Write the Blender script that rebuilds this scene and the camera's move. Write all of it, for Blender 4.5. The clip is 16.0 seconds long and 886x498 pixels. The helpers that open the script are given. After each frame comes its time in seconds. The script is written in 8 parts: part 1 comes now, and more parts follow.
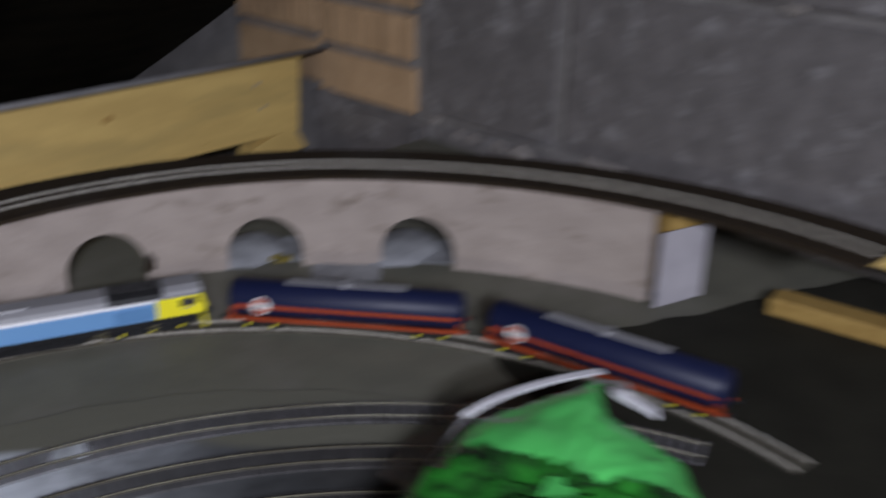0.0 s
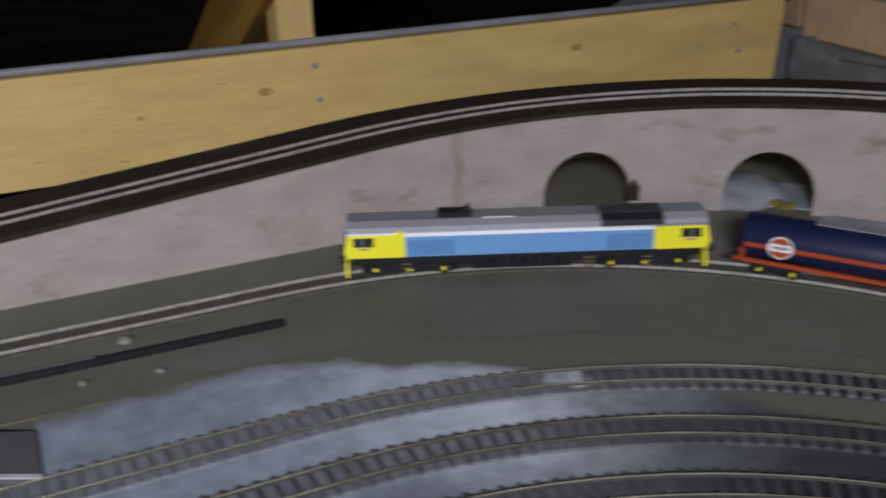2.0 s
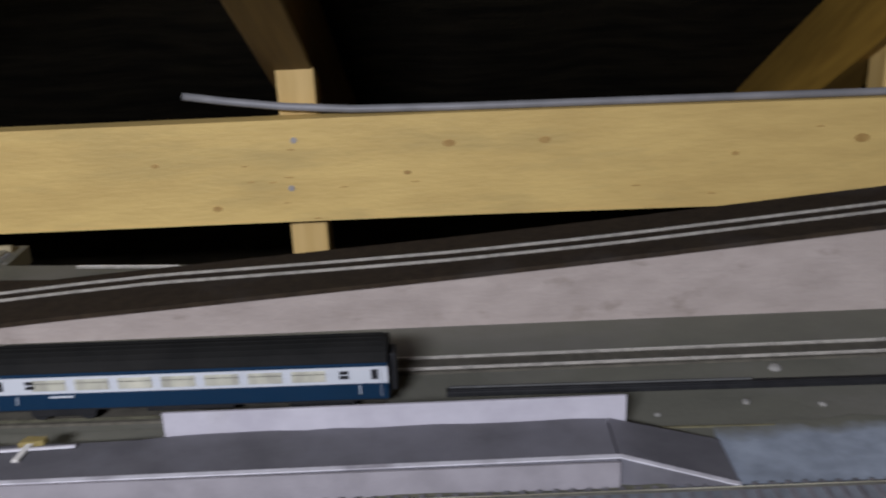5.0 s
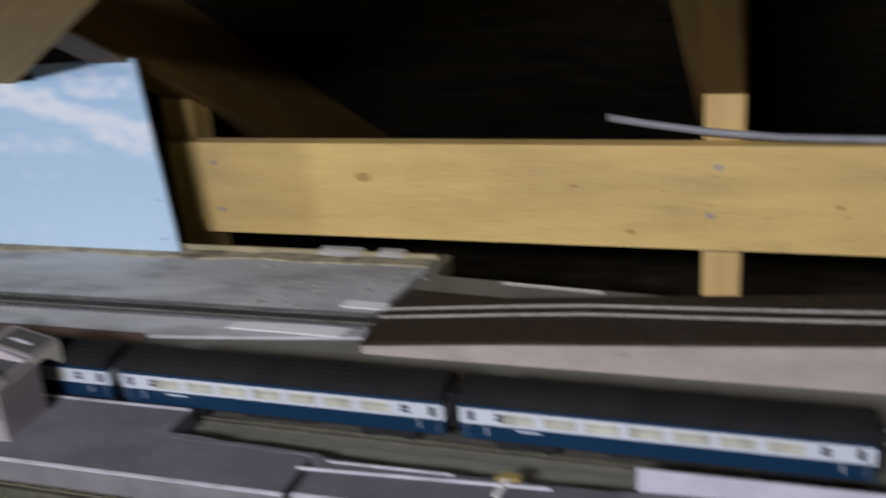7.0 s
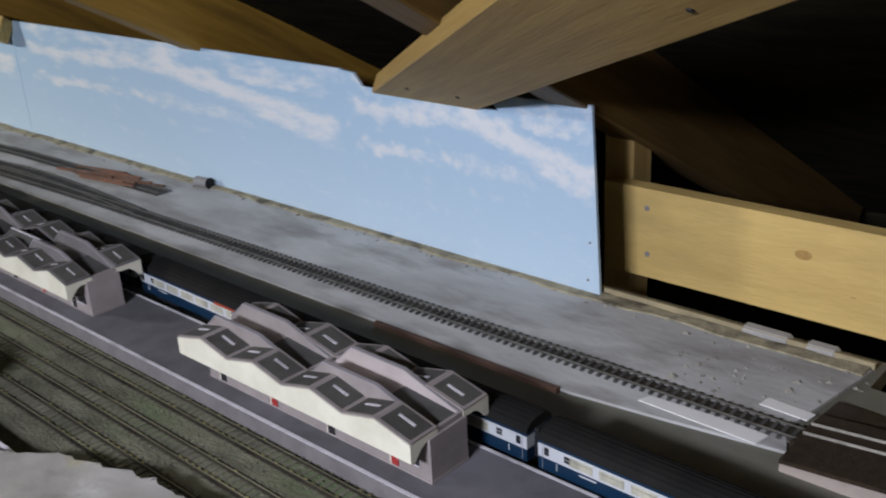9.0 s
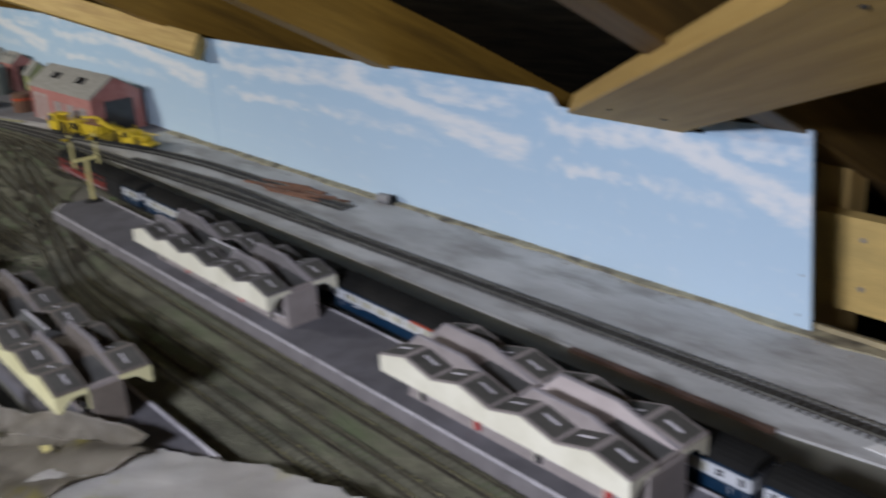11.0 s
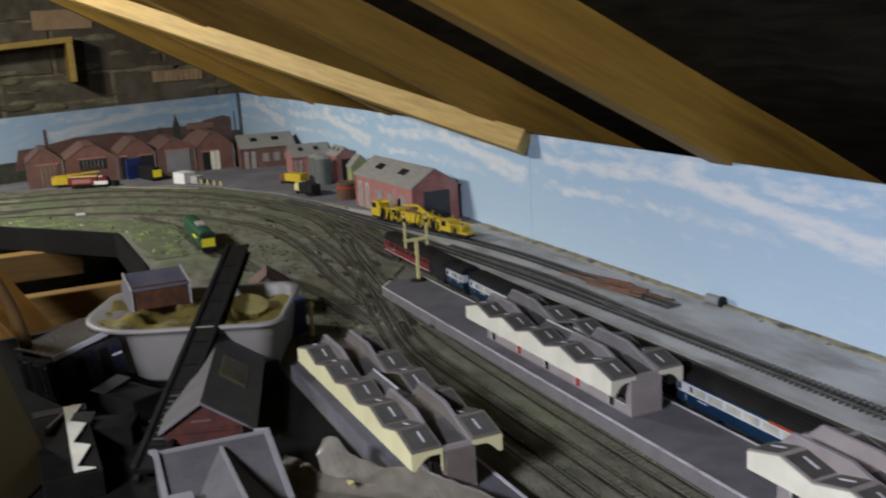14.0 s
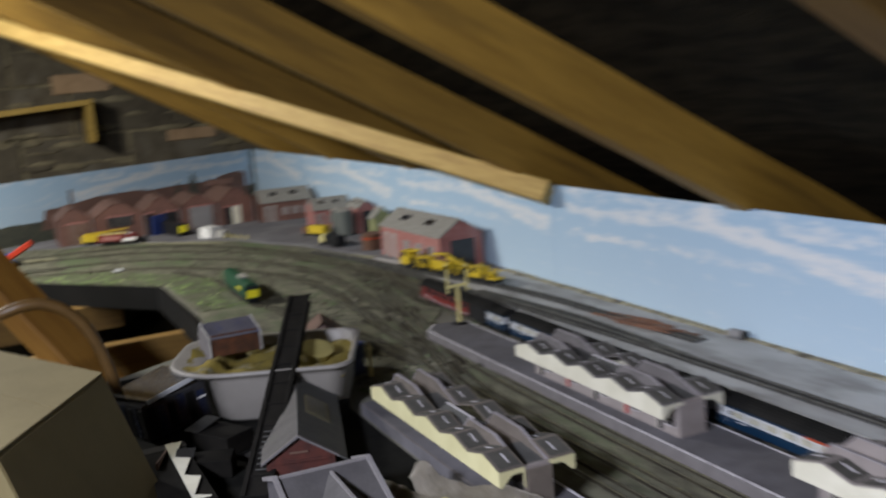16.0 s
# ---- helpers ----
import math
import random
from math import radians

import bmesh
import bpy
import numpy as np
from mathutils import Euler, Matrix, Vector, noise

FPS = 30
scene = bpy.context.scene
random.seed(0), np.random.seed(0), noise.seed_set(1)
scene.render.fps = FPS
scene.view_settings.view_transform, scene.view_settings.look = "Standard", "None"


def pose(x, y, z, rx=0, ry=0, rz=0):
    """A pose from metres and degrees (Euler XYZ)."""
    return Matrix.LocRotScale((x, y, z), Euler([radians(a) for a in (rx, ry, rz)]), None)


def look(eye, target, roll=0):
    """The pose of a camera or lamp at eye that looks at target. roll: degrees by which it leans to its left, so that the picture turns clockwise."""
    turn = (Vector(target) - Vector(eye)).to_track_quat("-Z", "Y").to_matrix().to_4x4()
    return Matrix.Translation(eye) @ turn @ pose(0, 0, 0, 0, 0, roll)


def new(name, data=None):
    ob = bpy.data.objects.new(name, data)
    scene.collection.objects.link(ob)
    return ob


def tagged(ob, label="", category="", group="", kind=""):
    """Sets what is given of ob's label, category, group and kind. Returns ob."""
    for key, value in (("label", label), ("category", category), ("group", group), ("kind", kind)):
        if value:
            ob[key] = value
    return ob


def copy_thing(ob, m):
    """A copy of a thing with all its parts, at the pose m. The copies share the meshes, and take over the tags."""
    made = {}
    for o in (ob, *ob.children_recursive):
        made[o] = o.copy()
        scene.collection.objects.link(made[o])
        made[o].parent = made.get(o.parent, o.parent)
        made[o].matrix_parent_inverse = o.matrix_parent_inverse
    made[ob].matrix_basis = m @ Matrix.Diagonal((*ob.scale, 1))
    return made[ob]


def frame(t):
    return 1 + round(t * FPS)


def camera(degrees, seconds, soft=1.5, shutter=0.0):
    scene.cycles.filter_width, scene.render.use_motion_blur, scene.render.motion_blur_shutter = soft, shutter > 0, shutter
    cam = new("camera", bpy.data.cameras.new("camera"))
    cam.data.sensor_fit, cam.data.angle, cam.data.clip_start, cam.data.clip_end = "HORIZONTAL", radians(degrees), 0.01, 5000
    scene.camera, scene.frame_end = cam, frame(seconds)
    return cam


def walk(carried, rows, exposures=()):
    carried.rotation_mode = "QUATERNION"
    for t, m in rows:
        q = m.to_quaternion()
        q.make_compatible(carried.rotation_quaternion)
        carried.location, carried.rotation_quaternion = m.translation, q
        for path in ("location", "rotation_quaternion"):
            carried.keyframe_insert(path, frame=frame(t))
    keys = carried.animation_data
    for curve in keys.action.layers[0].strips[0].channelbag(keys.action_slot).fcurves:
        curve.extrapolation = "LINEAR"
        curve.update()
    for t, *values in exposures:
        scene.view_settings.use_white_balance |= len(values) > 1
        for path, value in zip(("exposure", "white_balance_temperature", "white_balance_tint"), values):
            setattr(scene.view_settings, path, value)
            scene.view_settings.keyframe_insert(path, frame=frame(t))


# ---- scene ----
cam = camera(48.3, 16.0, soft=2.05, shutter=0.9)
PATH = [
    (0, (1.21, -0.255, 0.444), (2.542, 0.994, -0.371), 1.0),
    (0.3, (1.235, -0.183, 0.416), (2.412, 1.154, -0.494), 0.8),
    (0.5, (1.241, -0.178, 0.369), (2.317, 1.279, -0.479), -0.8),
    (1, (1.23, -0.141, 0.362), (2.201, 1.38, -0.5), -0.5),
    (1.5, (1.198, -0.123, 0.35), (2.078, 1.484, -0.452), 0.5),
    (2, (1.178, -0.096, 0.332), (1.926, 1.569, -0.484), -1.2),
    (2.5, (1.142, -0.074, 0.331), (1.771, 1.65, -0.464), -1.7),
    (3, (1.1, -0.067, 0.331), (1.571, 1.712, -0.451), -1.3),
    (3.5, (1.068, -0.073, 0.333), (1.406, 1.742, -0.437), -1.7),
    (4, (1.038, -0.075, 0.339), (1.238, 1.765, -0.417), -1.9),
    (4.2, (1.03, -0.079, 0.341), (1.176, 1.773, -0.399), -2.3),
    (6.5, (0.919, -0.076, 0.328), (0.523, 1.756, -0.369), -3.3),
    (7, (0.884, -0.064, 0.383), (0.268, 1.698, -0.335), -4.8),
    (7.5, (0.859, -0.06, 0.405), (0.001, 1.607, -0.291), -3.6),
    (8, (0.842, -0.043, 0.44), (-0.285, 1.454, -0.262), -4.4),
    (10.5, (0.788, -0.047, 0.493), (-0.557, 1.232, -0.252), -3.0),
    (11, (0.763, -0.072, 0.48), (-0.702, 1.1, -0.215), -4.0),
    (11.5, (0.739, -0.096, 0.466), (-0.816, 0.985, -0.177), -3.9),
    (12, (0.728, -0.113, 0.445), (-0.879, 0.923, -0.143), -3.8),
    (12.5, (0.718, -0.124, 0.442), (-0.949, 0.827, -0.124), -4.9),
    (13, (0.712, -0.134, 0.443), (-0.994, 0.77, -0.077), -4.4),
    (13.5, (0.695, -0.143, 0.444), (-1.055, 0.706, -0.02), -4.2),
    (14, (0.693, -0.154, 0.44), (-1.094, 0.632, 0.006), -3.4),
    (14.5, (0.686, -0.171, 0.441), (-1.124, 0.575, 0.031), -3.6),
    (15, (0.685, -0.182, 0.445), (-1.154, 0.505, 0.065), -2.9),
    (15.5, (0.685, -0.187, 0.443), (-1.174, 0.46, 0.088), -3.1),
    (15.7, (0.696, -0.2, 0.447), (-1.155, 0.468, 0.093), -3.3),
    (15.9, (0.747, -0.258, 0.465), (-1.067, 0.504, 0.116), -4.2),
    (16, (0.779, -0.295, 0.476), (-1.012, 0.527, 0.131), -4.7),
]
EXPOSURES = [(0.0, 0.02), (8.0, 0.04), (10.5, -0.04), (13.5, -0.05), (16.0, 0.0)]
walk(cam, [(t, look(eye, target, roll)) for t, eye, target, roll in PATH], EXPOSURES)

# world: a closed loft, lit by its own two lamps
world = bpy.data.worlds.new("loft_world")
scene.world = world
world.use_nodes = True
world.node_tree.nodes["Background"].inputs[0].default_value = (0.5, 0.52, 0.55, 1)
world.node_tree.nodes["Background"].inputs[1].default_value = 0.02


def tube_lamp(x, y, z, length, watts, colour):
    data = bpy.data.lights.new("loft_lamp", "AREA")
    data.shape, data.size, data.size_y, data.energy, data.color = "RECTANGLE", length, 0.15, watts, colour
    lamp = new("loft_lamp", data)
    lamp.matrix_world = look((x, y, z), (x, y + 0.55, z - 1.0))
    return lamp


tube_lamp(0.62, -1.10, 0.88, 0.42, 43.0, (0.94, 0.97, 1.13))
tube_lamp(-2.0, -1.00, 0.97, 0.42, 37.0, (0.97, 0.955, 0.90))


# ---- materials ----
def material(name, base, other=None, scale=30.0, detail=4.0, rough=0.7, metal=0.0, bump=0.15, fine=400.0, stretch=(1, 1, 1), vary=0.0, spec=0.5,
             stain=None, stain_scale=4.0, stain_amount=0.5, coords="Object"):
    """A surface with two scales of variation: base to other by noise, optional larger stains, fine bump."""
    m = bpy.data.materials.new(name)
    m.use_nodes = True
    t = m.node_tree
    b = t.nodes["Principled BSDF"]
    b.inputs["Roughness"].default_value, b.inputs["Metallic"].default_value = rough, metal
    b.inputs["Specular IOR Level"].default_value = spec
    co = t.nodes.new("ShaderNodeTexCoord")
    mp = t.nodes.new("ShaderNodeMapping")
    mp.inputs["Scale"].default_value = stretch
    t.links.new(co.outputs[coords], mp.inputs["Vector"])
    other = other or tuple(c * 0.75 for c in base)

    def noise_at(s, d, lo, hi):
        n = t.nodes.new("ShaderNodeTexNoise")
        n.inputs["Scale"].default_value, n.inputs["Detail"].default_value, n.inputs["Roughness"].default_value = s, d, 0.6
        t.links.new(mp.outputs[0], n.inputs["Vector"])
        r = t.nodes.new("ShaderNodeMapRange")
        r.inputs["From Min"].default_value, r.inputs["From Max"].default_value = lo, hi
        t.links.new(n.outputs["Fac"], r.inputs["Value"])
        return n, r

    def mix(fac, a, c):
        x = t.nodes.new("ShaderNodeMix")
        x.data_type = "RGBA"
        for socket, value in ((x.inputs[0], fac), (x.inputs[6], a), (x.inputs[7], c)):
            if hasattr(value, "is_output"):
                t.links.new(value, socket)
            else:
                socket.default_value = value if isinstance(value, float) else (*value, 1)
        return x.outputs[2]

    _, r1 = noise_at(scale, detail, 0.35, 0.65)
    colour = mix(r1.outputs[0], base, other)
    if stain:
        _, r2 = noise_at(stain_scale, 5.0, 0.62 - 0.3 * stain_amount, 0.78 - 0.3 * stain_amount)
        colour = mix(r2.outputs[0], colour, stain)
    if vary:
        info = t.nodes.new("ShaderNodeObjectInfo")
        hs = t.nodes.new("ShaderNodeHueSaturation")
        r3 = t.nodes.new("ShaderNodeMapRange")
        r3.inputs["To Min"].default_value, r3.inputs["To Max"].default_value = 1 - vary, 1 + vary
        t.links.new(info.outputs["Random"], r3.inputs["Value"])
        t.links.new(r3.outputs[0], hs.inputs["Value"])
        t.links.new(colour, hs.inputs["Color"])
        colour = hs.outputs[0]
    t.links.new(colour, b.inputs["Base Color"])
    nf, rf = noise_at(fine, 3.0, 0.3, 0.7)
    rr = t.nodes.new("ShaderNodeMapRange")
    rr.inputs["To Min"].default_value, rr.inputs["To Max"].default_value = max(rough - 0.1, 0.02), min(rough + 0.1, 1)
    t.links.new(nf.outputs["Fac"], rr.inputs["Value"])
    t.links.new(rr.outputs[0], b.inputs["Roughness"])
    if bump:
        bp = t.nodes.new("ShaderNodeBump")
        bp.inputs["Strength"].default_value, bp.inputs["Distance"].default_value = bump, 0.002
        t.links.new(nf.outputs["Fac"], bp.inputs["Height"])
        t.links.new(bp.outputs[0], b.inputs["Normal"])
    return m


def wood(name, base, dark, along="x", rough=0.65, knots=0.0, ring=1.0):
    """Sawn softwood: grain drawn out along one axis."""
    s = {"x": (1.2, 22, 22), "y": (22, 1.2, 22), "z": (22, 22, 1.2)}[along]
    return material(name, base, dark, scale=3.5 * ring, detail=7, rough=rough, bump=0.25, fine=18, stretch=s, stain=tuple(c * 0.55 for c in dark), stain_scale=1.1, stain_amount=0.05 + knots)


M_pine = material("sawn_pine", (0.66, 0.465, 0.16), (0.56, 0.385, 0.13), scale=4.5, detail=8, rough=0.65, bump=0.3, fine=30, stretch=(2.0, 9, 9), stain=(0.49, 0.35, 0.125), stain_scale=2.0, stain_amount=0.42)
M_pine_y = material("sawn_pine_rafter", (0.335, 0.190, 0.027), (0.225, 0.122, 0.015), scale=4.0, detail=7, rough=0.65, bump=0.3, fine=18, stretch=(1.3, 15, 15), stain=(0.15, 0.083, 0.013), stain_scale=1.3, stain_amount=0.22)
M_pine_z = wood("sawn_pine_post", (0.62, 0.43, 0.17), (0.50, 0.33, 0.11), "z")
M_ply = material("viaduct_plywood", (0.375, 0.318, 0.282), (0.305, 0.256, 0.225), scale=22, detail=11, rough=0.8, bump=0.4, fine=160, stretch=(0.8, 0.8, 1.6), stain=(0.215, 0.175, 0.145), stain_scale=30, stain_amount=0.14)
M_base = material("olive_baseboard", (0.138, 0.135, 0.104), (0.112, 0.110, 0.086), scale=14, rough=0.75, fine=220, stain=(0.148, 0.142, 0.118), stain_scale=9, stain_amount=0.4)
M_plaster = material("grey_plaster", (0.50, 0.53, 0.57), (0.30, 0.32, 0.35), scale=26, detail=8, rough=0.9, bump=0.6, fine=170, stain=(0.15, 0.155, 0.15), stain_scale=11, stain_amount=0.5)
M_ledge = material("grey_painted_board", (0.49, 0.492, 0.485), (0.345, 0.342, 0.335), scale=11, detail=10, rough=0.85, bump=0.4, fine=120, stretch=(0.40, 1, 1), stain=(0.27, 0.262, 0.25), stain_scale=16, stain_amount=0.46)
M_trackbed = material("brown_trackbed", (0.040, 0.028, 0.017), (0.024, 0.017, 0.011), scale=120, rough=0.95, spec=0.15, bump=0.6, fine=500, stain=(0.048, 0.040, 0.034), stain_scale=7, stain_amount=0.3)


def rail_metal(name, bright, dull, side, worn=0.5):
    """Rail: a polished running surface with tarnished lengths, grimy flanks."""
    m = bpy.data.materials.new(name)
    m.use_nodes = True
    t = m.node_tree
    b = t.nodes["Principled BSDF"]
    co = t.nodes.new("ShaderNodeTexCoord")
    facs = []
    for scale, lo, hi in ((11.0, worn - 0.10, worn + 0.10), (140.0, 0.35, 0.65)):
        n = t.nodes.new("ShaderNodeTexNoise")
        n.inputs["Scale"].default_value, n.inputs["Detail"].default_value = scale, 4.0
        t.links.new(co.outputs["Object"], n.inputs["Vector"])
        r = t.nodes.new("ShaderNodeMapRange")
        r.inputs["From Min"].default_value, r.inputs["From Max"].default_value = lo, hi
        t.links.new(n.outputs["Fac"], r.inputs["Value"])
        facs.append(r.outputs[0])
    geo = t.nodes.new("ShaderNodeNewGeometry")
    sep = t.nodes.new("ShaderNodeSeparateXYZ")
    t.links.new(geo.outputs["Normal"], sep.inputs[0])
    flat = t.nodes.new("ShaderNodeMapRange")
    flat.inputs["From Min"].default_value, flat.inputs["From Max"].default_value = 0.4, 0.8
    t.links.new(sep.outputs["Z"], flat.inputs["Value"])

    def mix(fac, a, c):
        x = t.nodes.new("ShaderNodeMix")
        x.data_type = "RGBA"
        t.links.new(fac, x.inputs[0])
        for k, v in ((6, a), (7, c)):
            if isinstance(v, tuple):
                x.inputs[k].default_value = (*v, 1)
            else:
                t.links.new(v, x.inputs[k])
        return x.outputs[2]

    flank = mix(facs[1], side, tuple(c * 0.6 for c in side))
    t.links.new(mix(flat.outputs[0], flank, mix(facs[0], bright, dull)), b.inputs["Base Color"])
    metal = t.nodes.new("ShaderNodeMath")
    metal.operation = "MULTIPLY"
    metal.inputs[1].default_value = 0.3
    t.links.new(flat.outputs[0], metal.inputs[0])
    t.links.new(metal.outputs[0], b.inputs["Metallic"])
    b.inputs["Roughness"].default_value = 0.42
    return m


M_rail = rail_metal("nickel_rail", (0.95, 0.93, 0.87), (0.80, 0.77, 0.69), (0.35, 0.325, 0.28))
M_rail_dull = rail_metal("tarnished_rail", (0.98, 0.94, 0.72), (0.46, 0.42, 0.30), (0.105, 0.098, 0.080), 0.50)
M_rail_worn = rail_metal("worn_rail", (0.95, 0.90, 0.66), (0.30, 0.27, 0.185), (0.075, 0.069, 0.056), 0.48)
M_brass = material("brass_wire", (0.22, 0.195, 0.11), (0.15, 0.135, 0.08), scale=60, rough=0.45, metal=0.3)
M_sleeper = material("sleeper_plastic", (0.098, 0.093, 0.100), (0.165, 0.158, 0.170), scale=35, rough=0.85, fine=400, vary=0.25)
M_sleeper_dark = material("dark_sleeper_plastic", (0.046, 0.042, 0.043), (0.095, 0.088, 0.092), scale=35, rough=0.85, fine=400, vary=0.25)
M_black = material("black_plastic", (0.010, 0.010, 0.011), (0.016, 0.016, 0.017), scale=90, rough=0.55, spec=0.25, fine=300, bump=0.05)
M_tarmac = material("platform_tarmac", (0.107, 0.102, 0.111), (0.082, 0.078, 0.086), scale=40, rough=0.85, fine=500, stain=(0.13, 0.125, 0.14), stain_scale=9)
M_platwhite = material("white_card", (0.43, 0.41, 0.44), (0.36, 0.34, 0.37), scale=30, rough=0.75, fine=250, bump=0.1, stain=(0.34, 0.32, 0.33), stain_scale=16, stain_amount=0.3)
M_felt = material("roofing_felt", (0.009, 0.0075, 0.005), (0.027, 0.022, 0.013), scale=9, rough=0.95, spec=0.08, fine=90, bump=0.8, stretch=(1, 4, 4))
M_block = material("concrete_block", (0.175, 0.162, 0.160), (0.125, 0.115, 0.113), scale=34, detail=9, rough=0.95, bump=0.9, fine=110, stain=(0.27, 0.26, 0.262), stain_scale=30, stain_amount=0.22, vary=0.08)
M_block_warm = material("grimy_concrete_block", (0.135, 0.113, 0.076), (0.080, 0.066, 0.044), scale=14, detail=8, rough=0.95, bump=0.9, fine=70, stain=(0.15, 0.132, 0.10), stain_scale=6, stain_amount=0.4, vary=0.12)
M_mortar = material("rough_mortar", (0.33, 0.30, 0.28), (0.22, 0.20, 0.185), scale=22, detail=8, rough=0.95, bump=1.0, fine=60)
M_mortar_grey = material("grey_mortar", (0.235, 0.222, 0.215), (0.15, 0.14, 0.135), scale=22, detail=8, rough=0.95, bump=1.0, fine=60)
M_mortar_warm = material("rough_yellowed_mortar", (0.27, 0.23, 0.14), (0.125, 0.105, 0.065), scale=20, detail=8, rough=0.95, bump=1.0, fine=60)
M_brick = material("buff_brick", (0.46, 0.31, 0.18), (0.38, 0.25, 0.14), scale=25, rough=0.9, bump=0.6, fine=140, vary=0.15)
M_pipe = material("grey_conduit", (0.25, 0.245, 0.25), (0.18, 0.178, 0.183), scale=20, rough=0.5, fine=120, bump=0.05)
M_blue = material("loco_pale_blue", (0.15, 0.315, 0.56), (0.135, 0.29, 0.53), scale=10, rough=0.42, fine=200, bump=0.02)
M_bluedk = material("loco_grille_blue", (0.105, 0.245, 0.46), (0.09, 0.21, 0.41), scale=200, rough=0.5, fine=300, bump=0.2)
M_yellow = material("warning_yellow", (0.88, 0.80, 0.03), (0.83, 0.73, 0.025), scale=12, rough=0.4, fine=200, bump=0.02)
M_locogrey = material("loco_roof_grey", (0.25, 0.248, 0.262), (0.22, 0.218, 0.232), scale=20, rough=0.55, fine=200, bump=0.05)
M_silver = material("silver_band", (0.88, 0.88, 0.91), (0.80, 0.80, 0.84), scale=20, rough=0.4, fine=200, bump=0.02)
M_navy = material("tank_navy", (0.008, 0.012, 0.046), (0.007, 0.010, 0.036), scale=10, rough=0.48, spec=0.35, fine=200, bump=0.02)
M_orange = material("tank_orange", (0.36, 0.055, 0.014), (0.29, 0.044, 0.012), scale=12, rough=0.4, fine=200, bump=0.02)
M_white = material("white_paint", (0.78, 0.77, 0.75), (0.70, 0.69, 0.67), scale=12, rough=0.5, fine=200, bump=0.02)
M_coachblue = material("coach_blue", (0.005, 0.024, 0.055), (0.004, 0.020, 0.045), scale=12, rough=0.42, spec=0.3, fine=200, bump=0.02)
M_coachgrey = material("coach_pale_grey", (0.50, 0.515, 0.535), (0.45, 0.465, 0.485), scale=12, rough=0.42, fine=200, bump=0.02)
M_coachroof = material("coach_roof", (0.010, 0.010, 0.0095), (0.015, 0.0145, 0.0135), scale=30, rough=0.85, spec=0.12, fine=200, bump=0.1)
M_window = material("coach_window", (0.52, 0.50, 0.40), (0.33, 0.32, 0.26), scale=90, rough=0.12, fine=100, bump=0.0, stretch=(1, 1, 0.3))
M_darkglass = material("dark_glass", (0.02, 0.02, 0.022), (0.03, 0.03, 0.033), scale=60, rough=0.12, fine=100, bump=0.0)


M_cream = material("cream_valance", (0.70, 0.675, 0.56), (0.60, 0.575, 0.46), scale=25, rough=0.7, fine=200, bump=0.05)
M_duskcard = material("dusky_grey_card", (0.155, 0.143, 0.145), (0.12, 0.11, 0.112), scale=40, rough=0.85, fine=300, bump=0.2, vary=0.1)
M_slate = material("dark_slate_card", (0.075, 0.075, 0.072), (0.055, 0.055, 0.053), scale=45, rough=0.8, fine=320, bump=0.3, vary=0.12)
M_lavender = material("lavender_grey_card", (0.275, 0.242, 0.232), (0.22, 0.192, 0.184), scale=30, rough=0.8, fine=300, bump=0.15, vary=0.08)
M_reddoor = material("red_door_paint", (0.33, 0.03, 0.03), (0.27, 0.025, 0.025), scale=30, rough=0.5, fine=200, bump=0.02)
M_redbrick = material("model_red_brick", (0.40, 0.175, 0.155), (0.30, 0.115, 0.10), scale=70, rough=0.85, fine=420, bump=0.4, stain=(0.42, 0.22, 0.2), stain_scale=12, stain_amount=0.3, vary=0.12)
M_roofgrey = material("model_grey_roof", (0.27, 0.26, 0.235), (0.21, 0.20, 0.18), scale=30, rough=0.85, fine=300, bump=0.3, stretch=(1, 6, 1), vary=0.1)
M_yard = material("yard_tarmac", (0.135, 0.13, 0.14), (0.11, 0.105, 0.115), scale=16, rough=0.9, fine=300, bump=0.2, stain=(0.17, 0.165, 0.17), stain_scale=7)
M_throat = material("weathered_ballast", (0.170, 0.166, 0.112), (0.062, 0.058, 0.039), scale=26, detail=12, stretch=(0.6, 1, 1), rough=0.95, bump=0.9, fine=300, stain=(0.092, 0.120, 0.056), stain_scale=8, stain_amount=0.46)
M_rearsleeper = material("black_sleeper", (0.045, 0.043, 0.040), (0.085, 0.082, 0.078), scale=60, rough=0.85, fine=300)
M_rearrail = material("grey_rail", (0.20, 0.195, 0.17), (0.11, 0.105, 0.09), scale=40, rough=0.4, metal=0.5)
M_coping = material("pale_pink_coping", (0.27, 0.25, 0.262), (0.22, 0.203, 0.213), scale=40, rough=0.8)
M_oldsleeper = material("grimy_sleeper", (0.140, 0.135, 0.098), (0.085, 0.082, 0.060), scale=60, rough=0.9, fine=300, bump=0.4)
M_grass = material("scenic_grass", (0.068, 0.085, 0.036), (0.098, 0.094, 0.060), scale=16, detail=9, rough=1.0, bump=0.9, fine=420, stain=(0.15, 0.215, 0.075), stain_scale=22, stain_amount=0.34)
# near-black: the shade on the opening's fascia is put into this colour
M_fascia = material("shade_black_fascia", (0.004, 0.0038, 0.0035), (0.0025, 0.0024, 0.0022), scale=14, rough=0.75, spec=0.2, fine=120)
M_coachred = material("carmine_red", (0.17, 0.018, 0.015), (0.13, 0.014, 0.012), scale=14, rough=0.4, fine=200, bump=0.02)
M_green = material("loco_green", (0.008, 0.060, 0.028), (0.007, 0.045, 0.020), scale=14, rough=0.5, fine=200, bump=0.02)
M_rust = material("rusty_scrap", (0.20, 0.095, 0.055), (0.13, 0.065, 0.04), scale=60, rough=0.9, fine=300, bump=0.6, vary=0.3)
